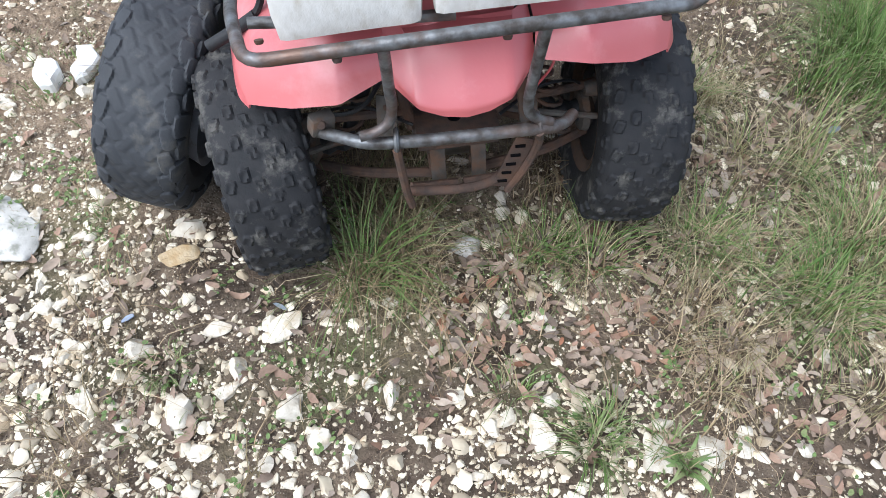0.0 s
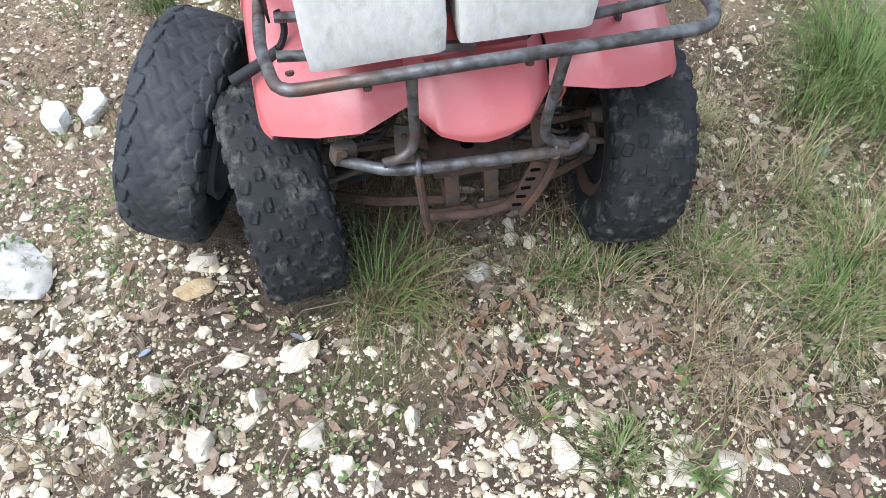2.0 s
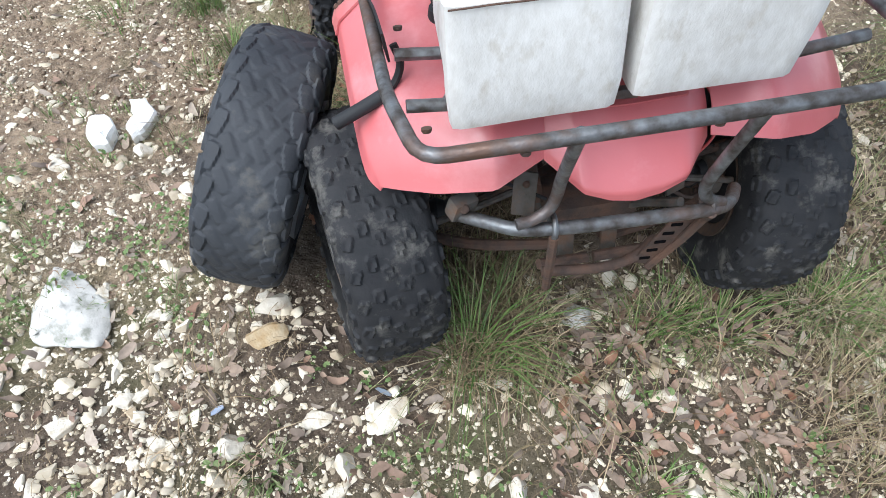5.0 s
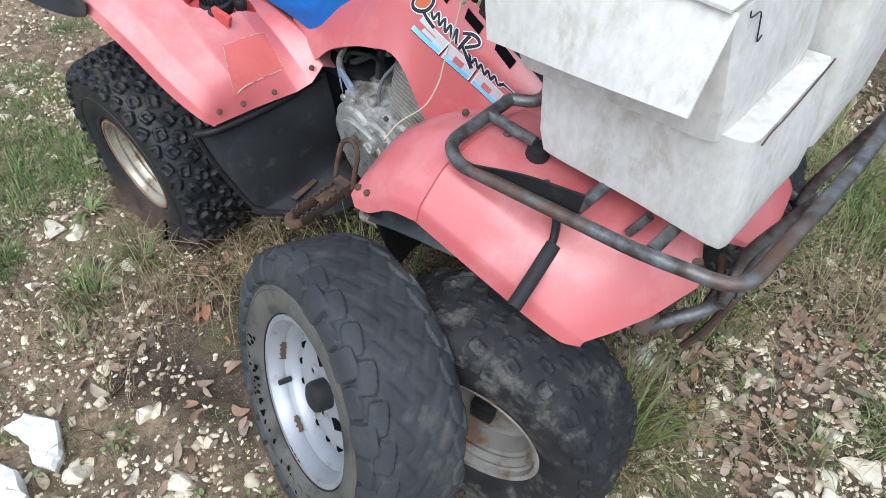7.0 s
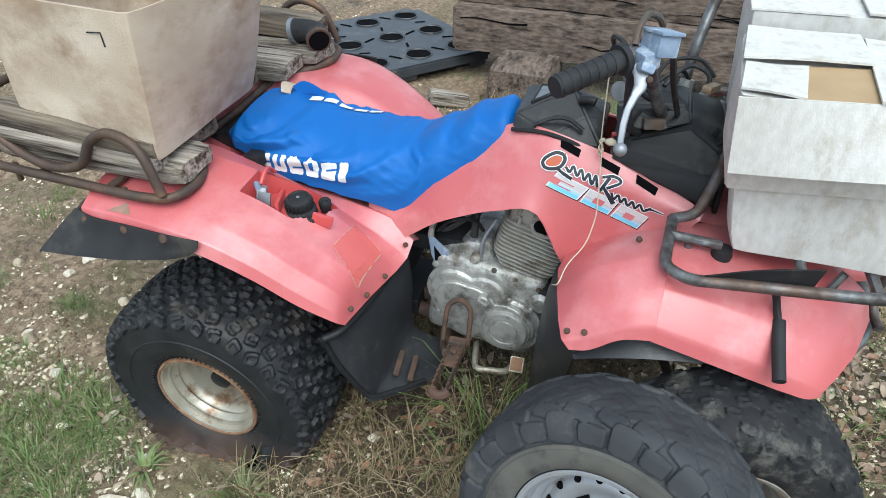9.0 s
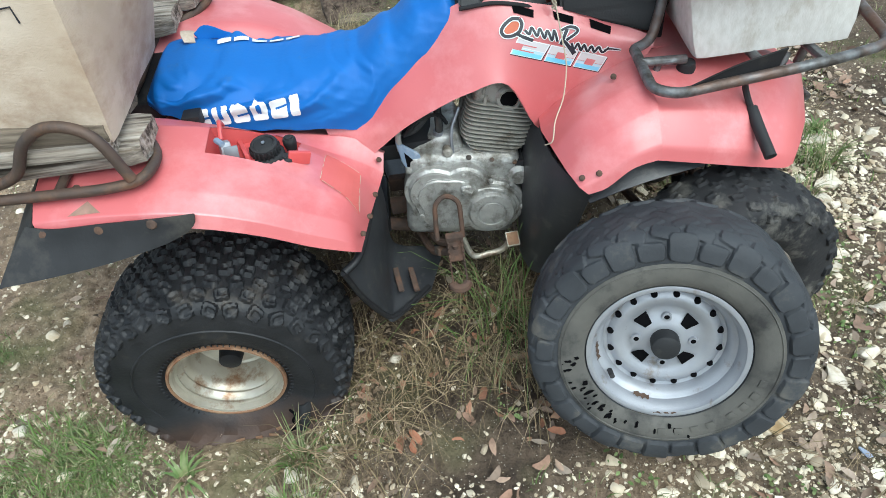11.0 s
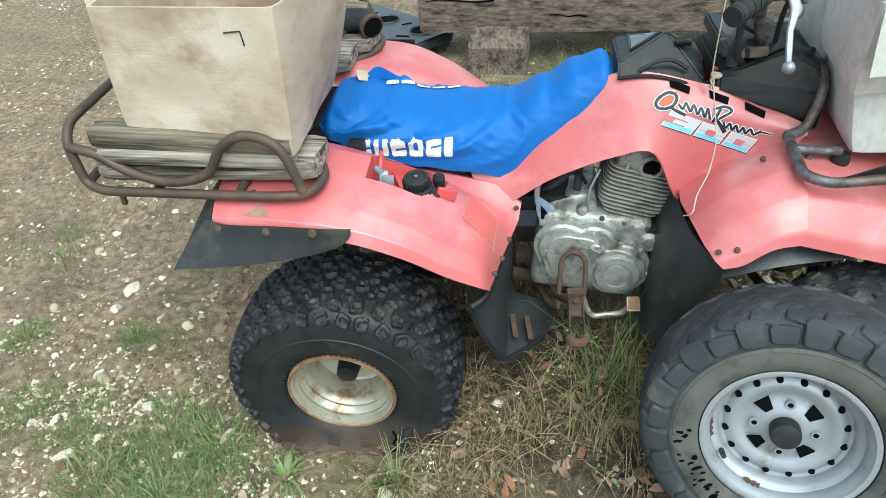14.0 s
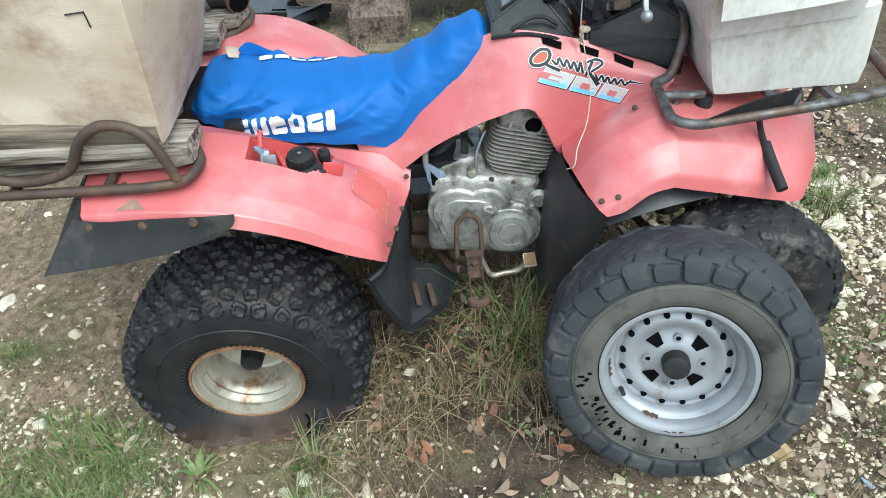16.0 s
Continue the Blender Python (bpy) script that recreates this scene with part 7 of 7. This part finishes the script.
    ob.matrix_basis = Matrix.Translation((x, y, ground_z(x, y) + s * .18)) @ pose(0, 0, 0, rng.uniform(-9, 9), rng.uniform(-9, 9), turn) @ Matrix.Diagonal((s * sx, s, s * flat, 1))
    return tagged(ob, label, "rock", "loose limestone rocks")


PALE = "pale angular limestone rock lying on the soil"
rock(-1.235, .265, .088, grey_rock, -52, "flat grey lichen-spotted slab of limestone", .5, 1.3)
rock(.035, .135, .04, grey_rock, 20, "round grey stone under the machine", 1.6, .8)
rock(-.747, .157, .043, tan_rock, 20, "ochre-stained lump of limestone")
for i, (x, y, s, tn) in enumerate(((-.726, .247, .042, 10), (-.457, -.064, .038, 50), (-.681, -.274, .042, 120), (.042, -.375, .022, 30), (.148, -.397, .030, 75), (.525, -.467, .038, 15),
                                   (.106, -.076, .020, 60), (-1.057, .018, .025, 40), (-.189, -.271, .030, 85), (-.624, -.38, .025, 20), (-1.147, .853, .030, 0), (-.992, .673, .028, 35),
                                   (-.867, 1.646, .028, 60), (-.833, 1.586, .024, 10), (-.771, 1.355, .024, 20), (-.558, 2.15, .026, 80), (-.171, 2.167, .020, 0), (-.041, 2.519, .028, 0),
                                   (-.434, 1.093, .02, 0), (-.812, 1.599, .022, 0), (.40, -.47, .032, 40), (.60, -.47, .026, 90), (-.36, -.37, .030, 10), (-.42, -.30, .034, 70), (-.56, -.18, .032, 100), (-.62, -.06, .026, 15), (-.80, -.12, .032, 5))):
    rock(x, y, s, big_meshes[i % 8], tn, PALE)
PLASTER = material("white_plaster", (.86, .86, .85), (.78, .78, .76), .8, bump=.4)


def broken_slab(label, outline, z, thick, seed):
    """A broken lump with a jagged outline and an uneven top."""
    r = random.Random(seed)
    cx, cy = sum(p[0] for p in outline) / len(outline), sum(p[1] for p in outline) / len(outline)
    pts = []
    for (x0, y0), (x1, y1) in zip(outline, outline[1:] + outline[:1]):
        for k in range(3):
            pts.append((x0 + (x1 - x0) * k / 3 - cx + r.uniform(-.004, .004), y0 + (y1 - y0) * k / 3 - cy + r.uniform(-.004, .004)))
    bm = bmesh.new()
    rings = [[bm.verts.new((x * f, y * f, h + r.uniform(-.004, .004))) for x, y in pts] for f, h in ((.92, -.02), (1.0, thick * .45), (.9, thick * .85), (.5, thick))]
    n = len(pts)
    for A, B in zip(rings, rings[1:]):
        for k in range(n):
            bm.faces.new((A[k], A[(k + 1) % n], B[(k + 1) % n], B[k]))
    bmesh.ops.triangulate(bm, faces=[bm.faces.new(rings[-1])])
    bmesh.ops.recalc_face_normals(bm, faces=bm.faces)
    ob = new("plaster_lump", mesh_of(bm, "plaster_lump", PLASTER, smooth=False))
    ob.matrix_basis = Matrix.Translation((cx, cy, z))
    return tagged(ob, label, "rubble")


broken_slab("jagged white lump of broken plaster on the soil", [(-1.222, 1.07), (-1.17, 1.07), (-1.128, .998), (-1.15, .914), (-1.182, .888), (-1.212, .93), (-1.195, .985)], .015, .026, 3)
broken_slab("rough white lump of plaster lying beside another", [(-1.325, .985), (-1.276, .997), (-1.241, .943), (-1.247, .867), (-1.298, .873), (-1.328, .917)], .012, .036, 5)

placed = 0
tries = 0
while placed < 190 and tries < 9000:
    tries += 1
    x, y = rng.uniform(-1.9, 1.7), rng.uniform(-.85, 2.9)
    if occupied(x, y) or rng.random() > stone_density(x, y) * (1 if y < .5 else .5):
        continue
    rock(x, y, rng.uniform(.013, .023), big_meshes[placed % 8], rng.uniform(0, 360), PALE, rng.uniform(.8, 1.1))
    placed += 1

variants = [stone_shape(2, 200 + k, .62, .5) for k in range(10)]
smalls = [stone_shape(1, 300 + k, .7, .3) for k in range(8)]


def gravel(count, smin, smax, shapes, area, power=2.2, least=0.0):
    V, F = [], []
    x0, x1, y0, y1 = area
    made = 0
    soft_edge = .3 * min(x1 - x0, y1 - y0, 1.2)
    while made < count:
        x, y = rng.uniform(x0, x1), rng.uniform(y0, y1)
        if rng.random() * soft_edge > min(x - x0, x1 - x, y - y0, y1 - y):
            continue
        bare = .22 if -.80 < x < .4 and .30 < y < 1.25 else 1
        if rng.random() > bare * max(least, stone_density(x, y)) or occupied(x, y):
            made += .02
            continue
        s = smin + (smax - smin) * rng.random() ** power
        vv, ff = shapes[rng.randrange(len(shapes))]
        c, sn = math.cos(a := rng.uniform(0, 6.28)), math.sin(a)
        tx, ty = rng.uniform(-.35, .35), rng.uniform(-.35, .35)
        z = ground_z(x, y) + s * .2
        n0 = len(V)
        V += [(x + s * (c * p[0] - sn * p[1]), y + s * (sn * p[0] + c * p[1]), z + s * (p[2] + tx * p[0] + ty * p[1])) for p in vv]
        F += [(a0 + n0, b0 + n0, c0 + n0) for a0, b0, c0 in ff]
        made += 1
    return V, F


V, F = gravel(2700, .006, .019, variants, (-2.1, 1.9, -.95, 3.0), 2.0)
V2, F2 = gravel(700, .006, .02, variants, (-5, 5, -4, 6), 2.0)
F += [tuple(i + len(V) for i in f) for f in F2]
V += V2
stuff("gravel", V, F, LIME, "loose pale limestone gravel", "gravel", True, 38)
V, F = gravel(30000, .0018, .0085, smalls, (-2.2, 2.0, -1.1, 3.2), 2.2, .38)
V2, F2 = gravel(9000, .0018, .008, smalls, (-1.3, 1.0, -.8, .5), 2.0, .4)
F += [tuple(i + len(V) for i in f) for f in F2]
V += V2
V2, F2 = gravel(34000, .0018, .0082, smalls, (-2.3, -.35, 1.0, 3.6), 2.4, .6)
F += [tuple(i + len(V) for i in f) for f in F2]
V += V2
V2, F2 = gravel(5200, .003, .0115, variants, (-2.2, -.1, 1.1, 3.6), 2.6, .5)
F += [tuple(i + len(V) for i in f) for f in F2]
V += V2
V2, F2 = gravel(15000, .003, .010, smalls, (-2.5, 4.0, 2.6, 7.5), 2.4, .55)
F += [tuple(i + len(V) for i in f) for f in F2]
V += V2
for y_far, x_near, count in ((.72, -.9, 600), (.86, -.8, 500), (1.02, -.76, 400), (1.22, -.8, 350)):
    V2, F2 = gravel(count, .002, .0075, smalls, (-1.6, x_near, .15, y_far), 1.8, .7)
    F += [tuple(i + len(V) for i in f) for f in F2]
    V += V2
stuff("grit", V, F, LIME, "fine pale limestone grit", "gravel")
V, F = [], []
for _ in range(34000):
    x, y = rng.uniform(-2.2, 2.2), rng.uniform(-1.0, 4.5)
    if field(x, y, 1.5, 61) + (.25 if y > 1.4 else -.15) < 0:
        continue
    s = .0014 + .0050 * rng.random() ** 2.2
    vv, ff = smalls[rng.randrange(8)]
    n0, z, c, sn = len(V), ground_z(x, y) + s * .4, math.cos(x * 900), math.sin(x * 900)
    V += [(x + s * (c * p[0] - sn * p[1]), y + s * (sn * p[0] + c * p[1]), z + s * p[2]) for p in vv]
    F += [(a + n0, b + n0, c2 + n0) for a, b, c2 in ff]
for _ in range(20000):
    x, y = rng.uniform(-2.3, -.3), rng.uniform(1.1, 3.4)
    if occupied(x, y):
        continue
    s = .0018 + .0075 * rng.random() ** 3
    vv, ff = smalls[rng.randrange(8)]
    n0, z, c, sn = len(V), ground_z(x, y) + s * .6, math.cos(x * 900), math.sin(x * 900)
    V += [(x + s * (c * p[0] - sn * p[1]), y + s * (sn * p[0] + c * p[1]), z + s * p[2]) for p in vv]
    F += [(a + n0, b + n0, c2 + n0) for a, b, c2 in ff]
stuff("soil_crumbs", V, F, CRUMB, "loose brown crumbs of soil", "soil", True)


def leaves(count, area, weight, smin=.011, smax=.028):
    V, F = [], []
    x0, x1, y0, y1 = area
    made = 0
    while made < count:
        x, y = rng.uniform(x0, x1), rng.uniform(y0, y1)
        made += .1
        if rng.random() > weight(x, y):
            continue
        s = rng.uniform(smin, smax)
        w = s * rng.uniform(.32, .48)
        m = Matrix.Translation((x, y, ground_z(x, y) + rng.uniform(.004, .022))) @ Euler((rng.gauss(0, .4), rng.gauss(0, .4), rng.uniform(0, 6.28))).to_matrix().to_4x4()
        curl, fold = rng.uniform(-.3, .45), rng.uniform(-.15, .45)
        n0 = len(V)
        k1, k2, bend = rng.uniform(.6, 1.15), rng.uniform(.6, 1.2), rng.gauss(0, .22)
        for u, hw in ((-1, .14), (-.78, .62 * k1), (-.35, .95), (.15, 1), (.55, .9 * k2), (.85, .55 * k2), (1, .08)):
            for e in (-1, 0, 1):
                V.append(tuple(m @ Vector((u * s, e * hw * w * (1.25 if e > 0 else .8) + bend * s * u * u, s * curl * (u * u - .3) + abs(e) * fold * w * hw))))
        for k in range(6):
            for e in range(2):
                a = n0 + 3 * k + e
                F.append((a, a + 1, a + 4, a + 3))
        made += .9
    return V, F


def leaf_w(x, y):
    d = .12
    if -.1 < x < .85 and -.33 < y < .2:
        d = .95
    elif -.3 < x < .85 and y < -.3:
        d = .14
    if -.8 < x < .5 and .2 <= y < 1.3:
        d = .13
    if x > .6 and y < .9:
        d = .7
    if x < -.3 and y < .2:
        d = .22
    if y > 1.4:
        d = .05
    return d * (.7 + .8 * field(x, y, 3.0, 9))


V, F = leaves(4700, (-1.6, 1.8, -.8, 2.2), leaf_w)
stuff("dead_leaves", V, F, LEAF, "curled brown dead oak leaves scattered over the soil", "leaves", True)
V, F = leaves(190, (-.75, .55, -.25, 1.25), lambda x, y: .9 if x < -.2 and .5 < y < 1.2 else .5 if -.05 < x < .5 and y < .15 else 0, .012, .025)
stuff("russet_leaves", V, F, RUSSET, "fresh-fallen russet leaves on the soil under the quad", "leaves", True)


def blades(items, V=None, F=None):
    """items: x, y, height, width, direction, lean. Tapered bent blades."""
    V, F = ([], []) if V is None else (V, F)
    for x, y, h, w, a, lean in items:
        z0 = ground_z(x, y) - .004
        dx, dy = math.cos(a), math.sin(a)
        n0 = len(V)
        k = 5
        for i in range(k):
            t = i / (k - 1)
            b = lean * t * t
            bx, bz = h * (math.sin(b) * t), h * t * math.cos(b * .85)
            hw = w * (1 - t ** 1.6) * .5 + .0002
            V.append((x + dx * bx - dy * hw, y + dy * bx + dx * hw, z0 + bz))
            V.append((x + dx * bx + dy * hw, y + dy * bx - dx * hw, z0 + bz))
        for i in range(k - 1):
            a0 = n0 + 2 * i
            F.append((a0, a0 + 1, a0 + 3, a0 + 2))
    return V, F


def tuft_items(x, y, n, spread, hmin, hmax, w=.003, lean=1.1, push=0.0):
    out = []
    for _ in range(n):
        a = rng.uniform(0, 6.28)
        d = spread * math.sqrt(rng.random())
        out.append((x + d * math.cos(a), y + d * math.sin(a), rng.uniform(hmin, hmax), w * rng.uniform(.6, 1.2), a + rng.gauss(push, .5), max(.05, rng.gauss(lean, .4))))
    return out


def tuft(x, y, n, spread, hmin, hmax, mat, label, w=.003, lean=1.1, mixed=0):
    V, F = blades(tuft_items(x, y, n, spread, hmin, hmax, w, lean))
    th = thing("grass_tuft", label, "grass", Matrix.Translation((0, 0, 0)), group="grass tufts")
    ob = tagged(new("clump", raw_mesh("clump", V, F, mat, True)), kind="stuff")
    ob.parent = th
    if mixed:
        V, F = blades(tuft_items(x, y, mixed, spread * 1.2, hmin * .7, hmax * .8, w * .8, lean + .3))
        ob = tagged(new("dry_clump", raw_mesh("dry_clump", V, F, HAY, True)), kind="stuff")
        ob.parent = th
    return th


G1, G2 = "long green grass tuft growing from stony soil", "mixed green and straw-coloured grass tuft"
for x, y, n, sp, h0, h1, dry in ((-.25, .03, 75, .07, .16, .40, 16), (-.13, .10, 34, .09, .08, .26, 26), (.16, .06, 40, .09, .06, .20, 60), (.36, .05, 50, .08, .08, .24, 60),
                                 (.26, -.44, 70, .05, .05, .15, 10), (.10, -.30, 25, .04, .04, .12, 10), (.62, .10, 90, .10, .10, .26, 50), (.80, -.05, 90, .12, .12, .30, 50),
                                 (1.02, -.10, 110, .14, .14, .34, 60), (1.18, .15, 80, .15, .14, .32, 70), (.95, .35, 60, .14, .10, .26, 80), (1.42, .72, 190, .17, .15, .42, 60), (1.22, .66, 36, .08, .10, .28, 40), (1.50, .92, 120, .16, .12, .36, 60), (1.08, .04, 200, .12, .14, .34, 120), (.90, -.14, 160, .10, .12, .28, 110), (.69, .08, 110, .09, .06, .2, 170), (-.185, .105, 50, .08, .12, .30, 25), (.25, .09, 60, .07, .06, .18, 60), (.295, -.39, 70, .045, .04, .11, 0), (.43, -.45, 60, .04, .03, .09, 0), (-.73, -.17, 60, .05, .03, .07, 0), (.56, .45, 60, .06, .06, .18, 60),
                                 (1.55, .50, 120, .15, .15, .40, 110), (1.10, .42, 24, .05, .12, .34, 60), (1.06, .30, 20, .04, .12, .36, 40), (1.60, 1.05, 120, .18, .06, .18, 80), (.75, .65, 90, .12, .08, .25, 140),
                                 (-.40, .74, 26, .05, .16, .36, 8), (-.35, .80, 24, .05, .20, .44, 6), (-.30, .70, 14, .05, .20, .46, 4), (-.47, .86, 14, .06, .06, .18, 24), (-.735, 1.335, 55, .035, .05, .15, 6),
                                 (-.85, 1.95, 130, .13, .03, .09, 20), (-.66, 2.02, 120, .11, .03, .09, 20), (-.67, 1.87, 120, .10, .03, .09, 20), (-.82, 2.16, 110, .10, .03, .09, 15),
                                 (-.60, 2.52, 70, .10, .02, .06, 6), (-.32, 2.75, 50, .08, .02, .06, 4), (-.29, 2.36, 50, .05, .02, .07, 4), (-1.05, 1.61, 150, .075, .05, .13, 6), (-.91, 1.32, 140, .065, .05, .14, 6), (-1.02, 1.22, 50, .05, .03, .08, 4), (-.92, 1.79, 90, .09, .03, .09, 10),
                                 (-1.35, 1.55, 60, .10, .04, .10, 0), (.1, 2.9, 40, .08, .04, .10, 0)):
    if x > 1.1 and y > .4:
        n, dry = int(n * 2.3), int(dry * .2)
    elif x > .5:
        n, dry = int(n * .6), int(dry * .9)
    tuft(x, y, n, sp, h0, h1, FRESH if h1 < .16 else GRASS, G1 if dry < n * .5 else G2, .0032 if h1 > .16 else .0042, 1.1 if h1 > .2 else .9, dry)

tuft(-.752, 1.632, 18, .02, .05, .085, HERB, "low broad-leaved green weed by the flat tyre", .014, 1.35)
tuft(.462, -.495, 16, .02, .05, .08, HERB, "low broad-leaved green weed among the stones", .016, 1.35)

# short grass and straw litter
items = []
while len(items) < 12000:
    x, y = rng.uniform(-3.5, 4), rng.uniform(-2.5, 5)
    d = .05
    if -1.25 < x < -.5 and 1.7 < y < 2.4:
        d = .9
    elif -1.25 < x < -.5 and 1.1 < y <= 1.7:
        d = .10
    elif x < -.85 and .2 < y < 1.5:
        d = .35
    elif x > .55:
        d = .14
    elif -.9 < x < .6 and -.2 < y < .4:
        d = .12
    if -.75 < x < .4 and .4 < y < 1.25:
        d = .02
    if occupied(x, y) or rng.random() > d * (.15 + 2.4 * max(0, field(x, y, 2.6, 21))):
        continue
    items += tuft_items(x, y, 4, .02, .02, .06, .0032, .7)
for cx, cy, r, n in ((-.82, 2.08, .16, 620), (-.64, 1.98, .12, 520), (-.70, 1.84, .11, 460), (-.86, 1.92, .13, 480), (-.60, 2.50, .12, 260), (-.70, 2.33, .10, 200), (-.29, 2.36, .06, 120), (-.32, 2.75, .09, 130), (.30, 2.97, .08, 120), (-1.05, 1.62, .10, 160), (-1.20, 1.85, .12, 180)):
    for _ in range(int(n * .75)):
        x, y = rng.gauss(cx, r * .55), rng.gauss(cy, r * .55)
        if not occupied(x, y):
            items += tuft_items(x, y, 3, .010, .012, .042, .0026, 1.0)
V, F = blades(items)
stuff("short_grass", V, F, FRESH, "sparse short green grass in the soil", "grass", True)
items = []
while len(items) < 5600:
    x, y = rng.uniform(-1.1, 1.8), rng.uniform(-.5, 1.7)
    d = .05
    if -.85 < x < -.2 and .55 < y < 1.3:
        d = .55
    elif -.3 < x < .9 and -.05 < y < 1.3:
        d = .6
    elif x > .5:
        d = .16
    elif -1.0 < x < -.6 and 1.0 < y < 1.5:
        d = .35
    if occupied(x, y) or rng.random() > d * (.3 + 1.8 * field(x, y, 2.9, 33)):
        continue
    a0 = rng.uniform(0, 6.28)
    for _ in range(3):
        items.append((x + rng.gauss(0, .02), y + rng.gauss(0, .02), rng.uniform(.06, .23), rng.uniform(.0016, .0032), a0 + rng.gauss(0, .7), rng.uniform(1.4, 1.85)))
V, F = blades(items)
stuff("straw_litter", V, F, STRAW, "matted dry straw and dead grass", "grass", True)
items = []
made = 0
while made < 46:
    x, y = rng.uniform(.48, 1.75), rng.uniform(-.45, 1.5)
    if occupied(x, y) or rng.random() > .3 + .9 * field(x, y, 2.0, 71):
        continue
    items += tuft_items(x, y, rng.randint(25, 60), .045, .06, .20, .0022, 1.35)
    made += 1
V, F = blades(items)
stuff("dry_grass", V, F, HAY, "pale bleached dry grass clumps beside the machine", "grass", True)


def weeds(count):
    V, F = [], []
    n = 0
    while n < count:
        cx, cy = rng.uniform(-1.7, .9), rng.uniform(-.7, 1.6)
        w = .9 if (x_ := cx) < -.8 and .2 < cy < .9 else .35 if cy < .1 else .08
        if rng.random() > w * (.3 + 1.6 * max(0, field(cx, cy, 3.1, 51))):
            continue
        for _ in range(rng.randint(6, 16)):
            x, y = cx + rng.gauss(0, .022), cy + rng.gauss(0, .022)
            s = rng.uniform(.004, .010)
            m = Matrix.Translation((x, y, ground_z(x, y) + rng.uniform(.006, .03))) @ Euler((rng.gauss(0, .4), rng.gauss(0, .4), rng.uniform(0, 6.28))).to_matrix().to_4x4()
            n0 = len(V)
            V += [tuple(m @ Vector((s * a, s * b, s * c))) for a, b, c in ((-1, 0, 0), (-.3, .6, .12), (.6, .5, .1), (1, 0, -.1), (.6, -.5, .1), (-.3, -.6, .12))]
            F += [(n0, n0 + 1, n0 + 4, n0 + 5), (n0 + 1, n0 + 2, n0 + 3, n0 + 4)]
        n += 1
    return V, F


V, F = weeds(190)
stuff("weeds", V, F, HERB, "low green weeds between the stones", "weeds")


V, F = [], []
for _ in range(70):
    x, y, a = rng.uniform(-1.3, 1.2), rng.uniform(-.6, 1.4), rng.uniform(0, 6.28)
    ln, r = rng.uniform(.03, .12), rng.uniform(.0008, .002)
    z = ground_z(x, y) + .012
    pts = [Vector((x + math.cos(a + .4 * u) * ln * u, y + math.sin(a + .4 * u) * ln * u, z + .008 * math.sin(u * 3))) for u in (0, .35, .7, 1)]
    n0 = len(V)
    for p in pts:
        V += [(p.x + r * math.cos(k * 2.09), p.y + r * math.sin(k * 2.09), p.z + r * math.cos(k * 2.09 + 1)) for k in range(3)]
    F += [(n0 + 3 * i + k, n0 + 3 * i + (k + 1) % 3, n0 + 3 * i + 3 + (k + 1) % 3, n0 + 3 * i + 3 + k) for i in range(3) for k in range(3)]
stuff("twigs", V, F, CRUMB, "thin dead twigs on the soil", "twigs")


def shard(name, x, y, turn, sx, sy, mat, label, category):
    """A broken flat chip with an uneven outline."""
    bm = bmesh.new()
    pts = [(-1, -.5), (-.2, -.8), (.9, -.45), (1, .3), (.1, .75), (-.8, .5)]
    f = bm.faces.new([bm.verts.new((sx * a, sy * b, .004 * a * b)) for a, b in pts])
    ex = bmesh.ops.extrude_face_region(bm, geom=[f])
    bmesh.ops.translate(bm, vec=(0, 0, .004), verts=[g for g in ex["geom"] if isinstance(g, bmesh.types.BMVert)])
    bmesh.ops.recalc_face_normals(bm, faces=bm.faces)
    ob = new(name, mesh_of(bm, name, mat))
    ob.matrix_basis = Matrix.Translation((x, y, ground_z(x, y) + .008)) @ pose(0, 0, 0, 6, -5, turn)
    return tagged(ob, label, category)


BLUECHIP = material("faded_blue_plastic", (0.32, 0.38, 0.5), (0.26, 0.31, 0.42), 0.5, scale=40, bump=0.1)
shard("plastic_shard", -.846, -.024, 30, .017, .009, BLUECHIP, "small broken chip of faded blue plastic", "litter")
shard("plastic_shard", -.464, -.014, -35, .022, .007, GREYPLASTIC, "thin grey-blue strip of broken plastic", "litter")
shard("slate_chip", 1.228, .495, 10, .025, .016, GREYPLASTIC, "dark blue-grey chip of slate in the grass", "rubble")

# loose straw threads and rootlets between the stones
items = []
while len(items) < 3600:
    x, y = rng.uniform(-1.5, 1.3), rng.uniform(-.75, 1.5)
    if occupied(x, y) or rng.random() > .35 + .8 * field(x, y, 3.3, 87):
        continue
    a0 = rng.uniform(0, 6.28)
    for _ in range(4):
        items.append((x + rng.gauss(0, .025), y + rng.gauss(0, .025), rng.uniform(.02, .07), rng.uniform(.0008, .0016), a0 + rng.gauss(0, 1.0), rng.uniform(1.5, 1.85)))
V, F = blades(items)
stuff("straw_threads", V, F, STRAW, "thin dry straw threads scattered between the stones", "straw", True)
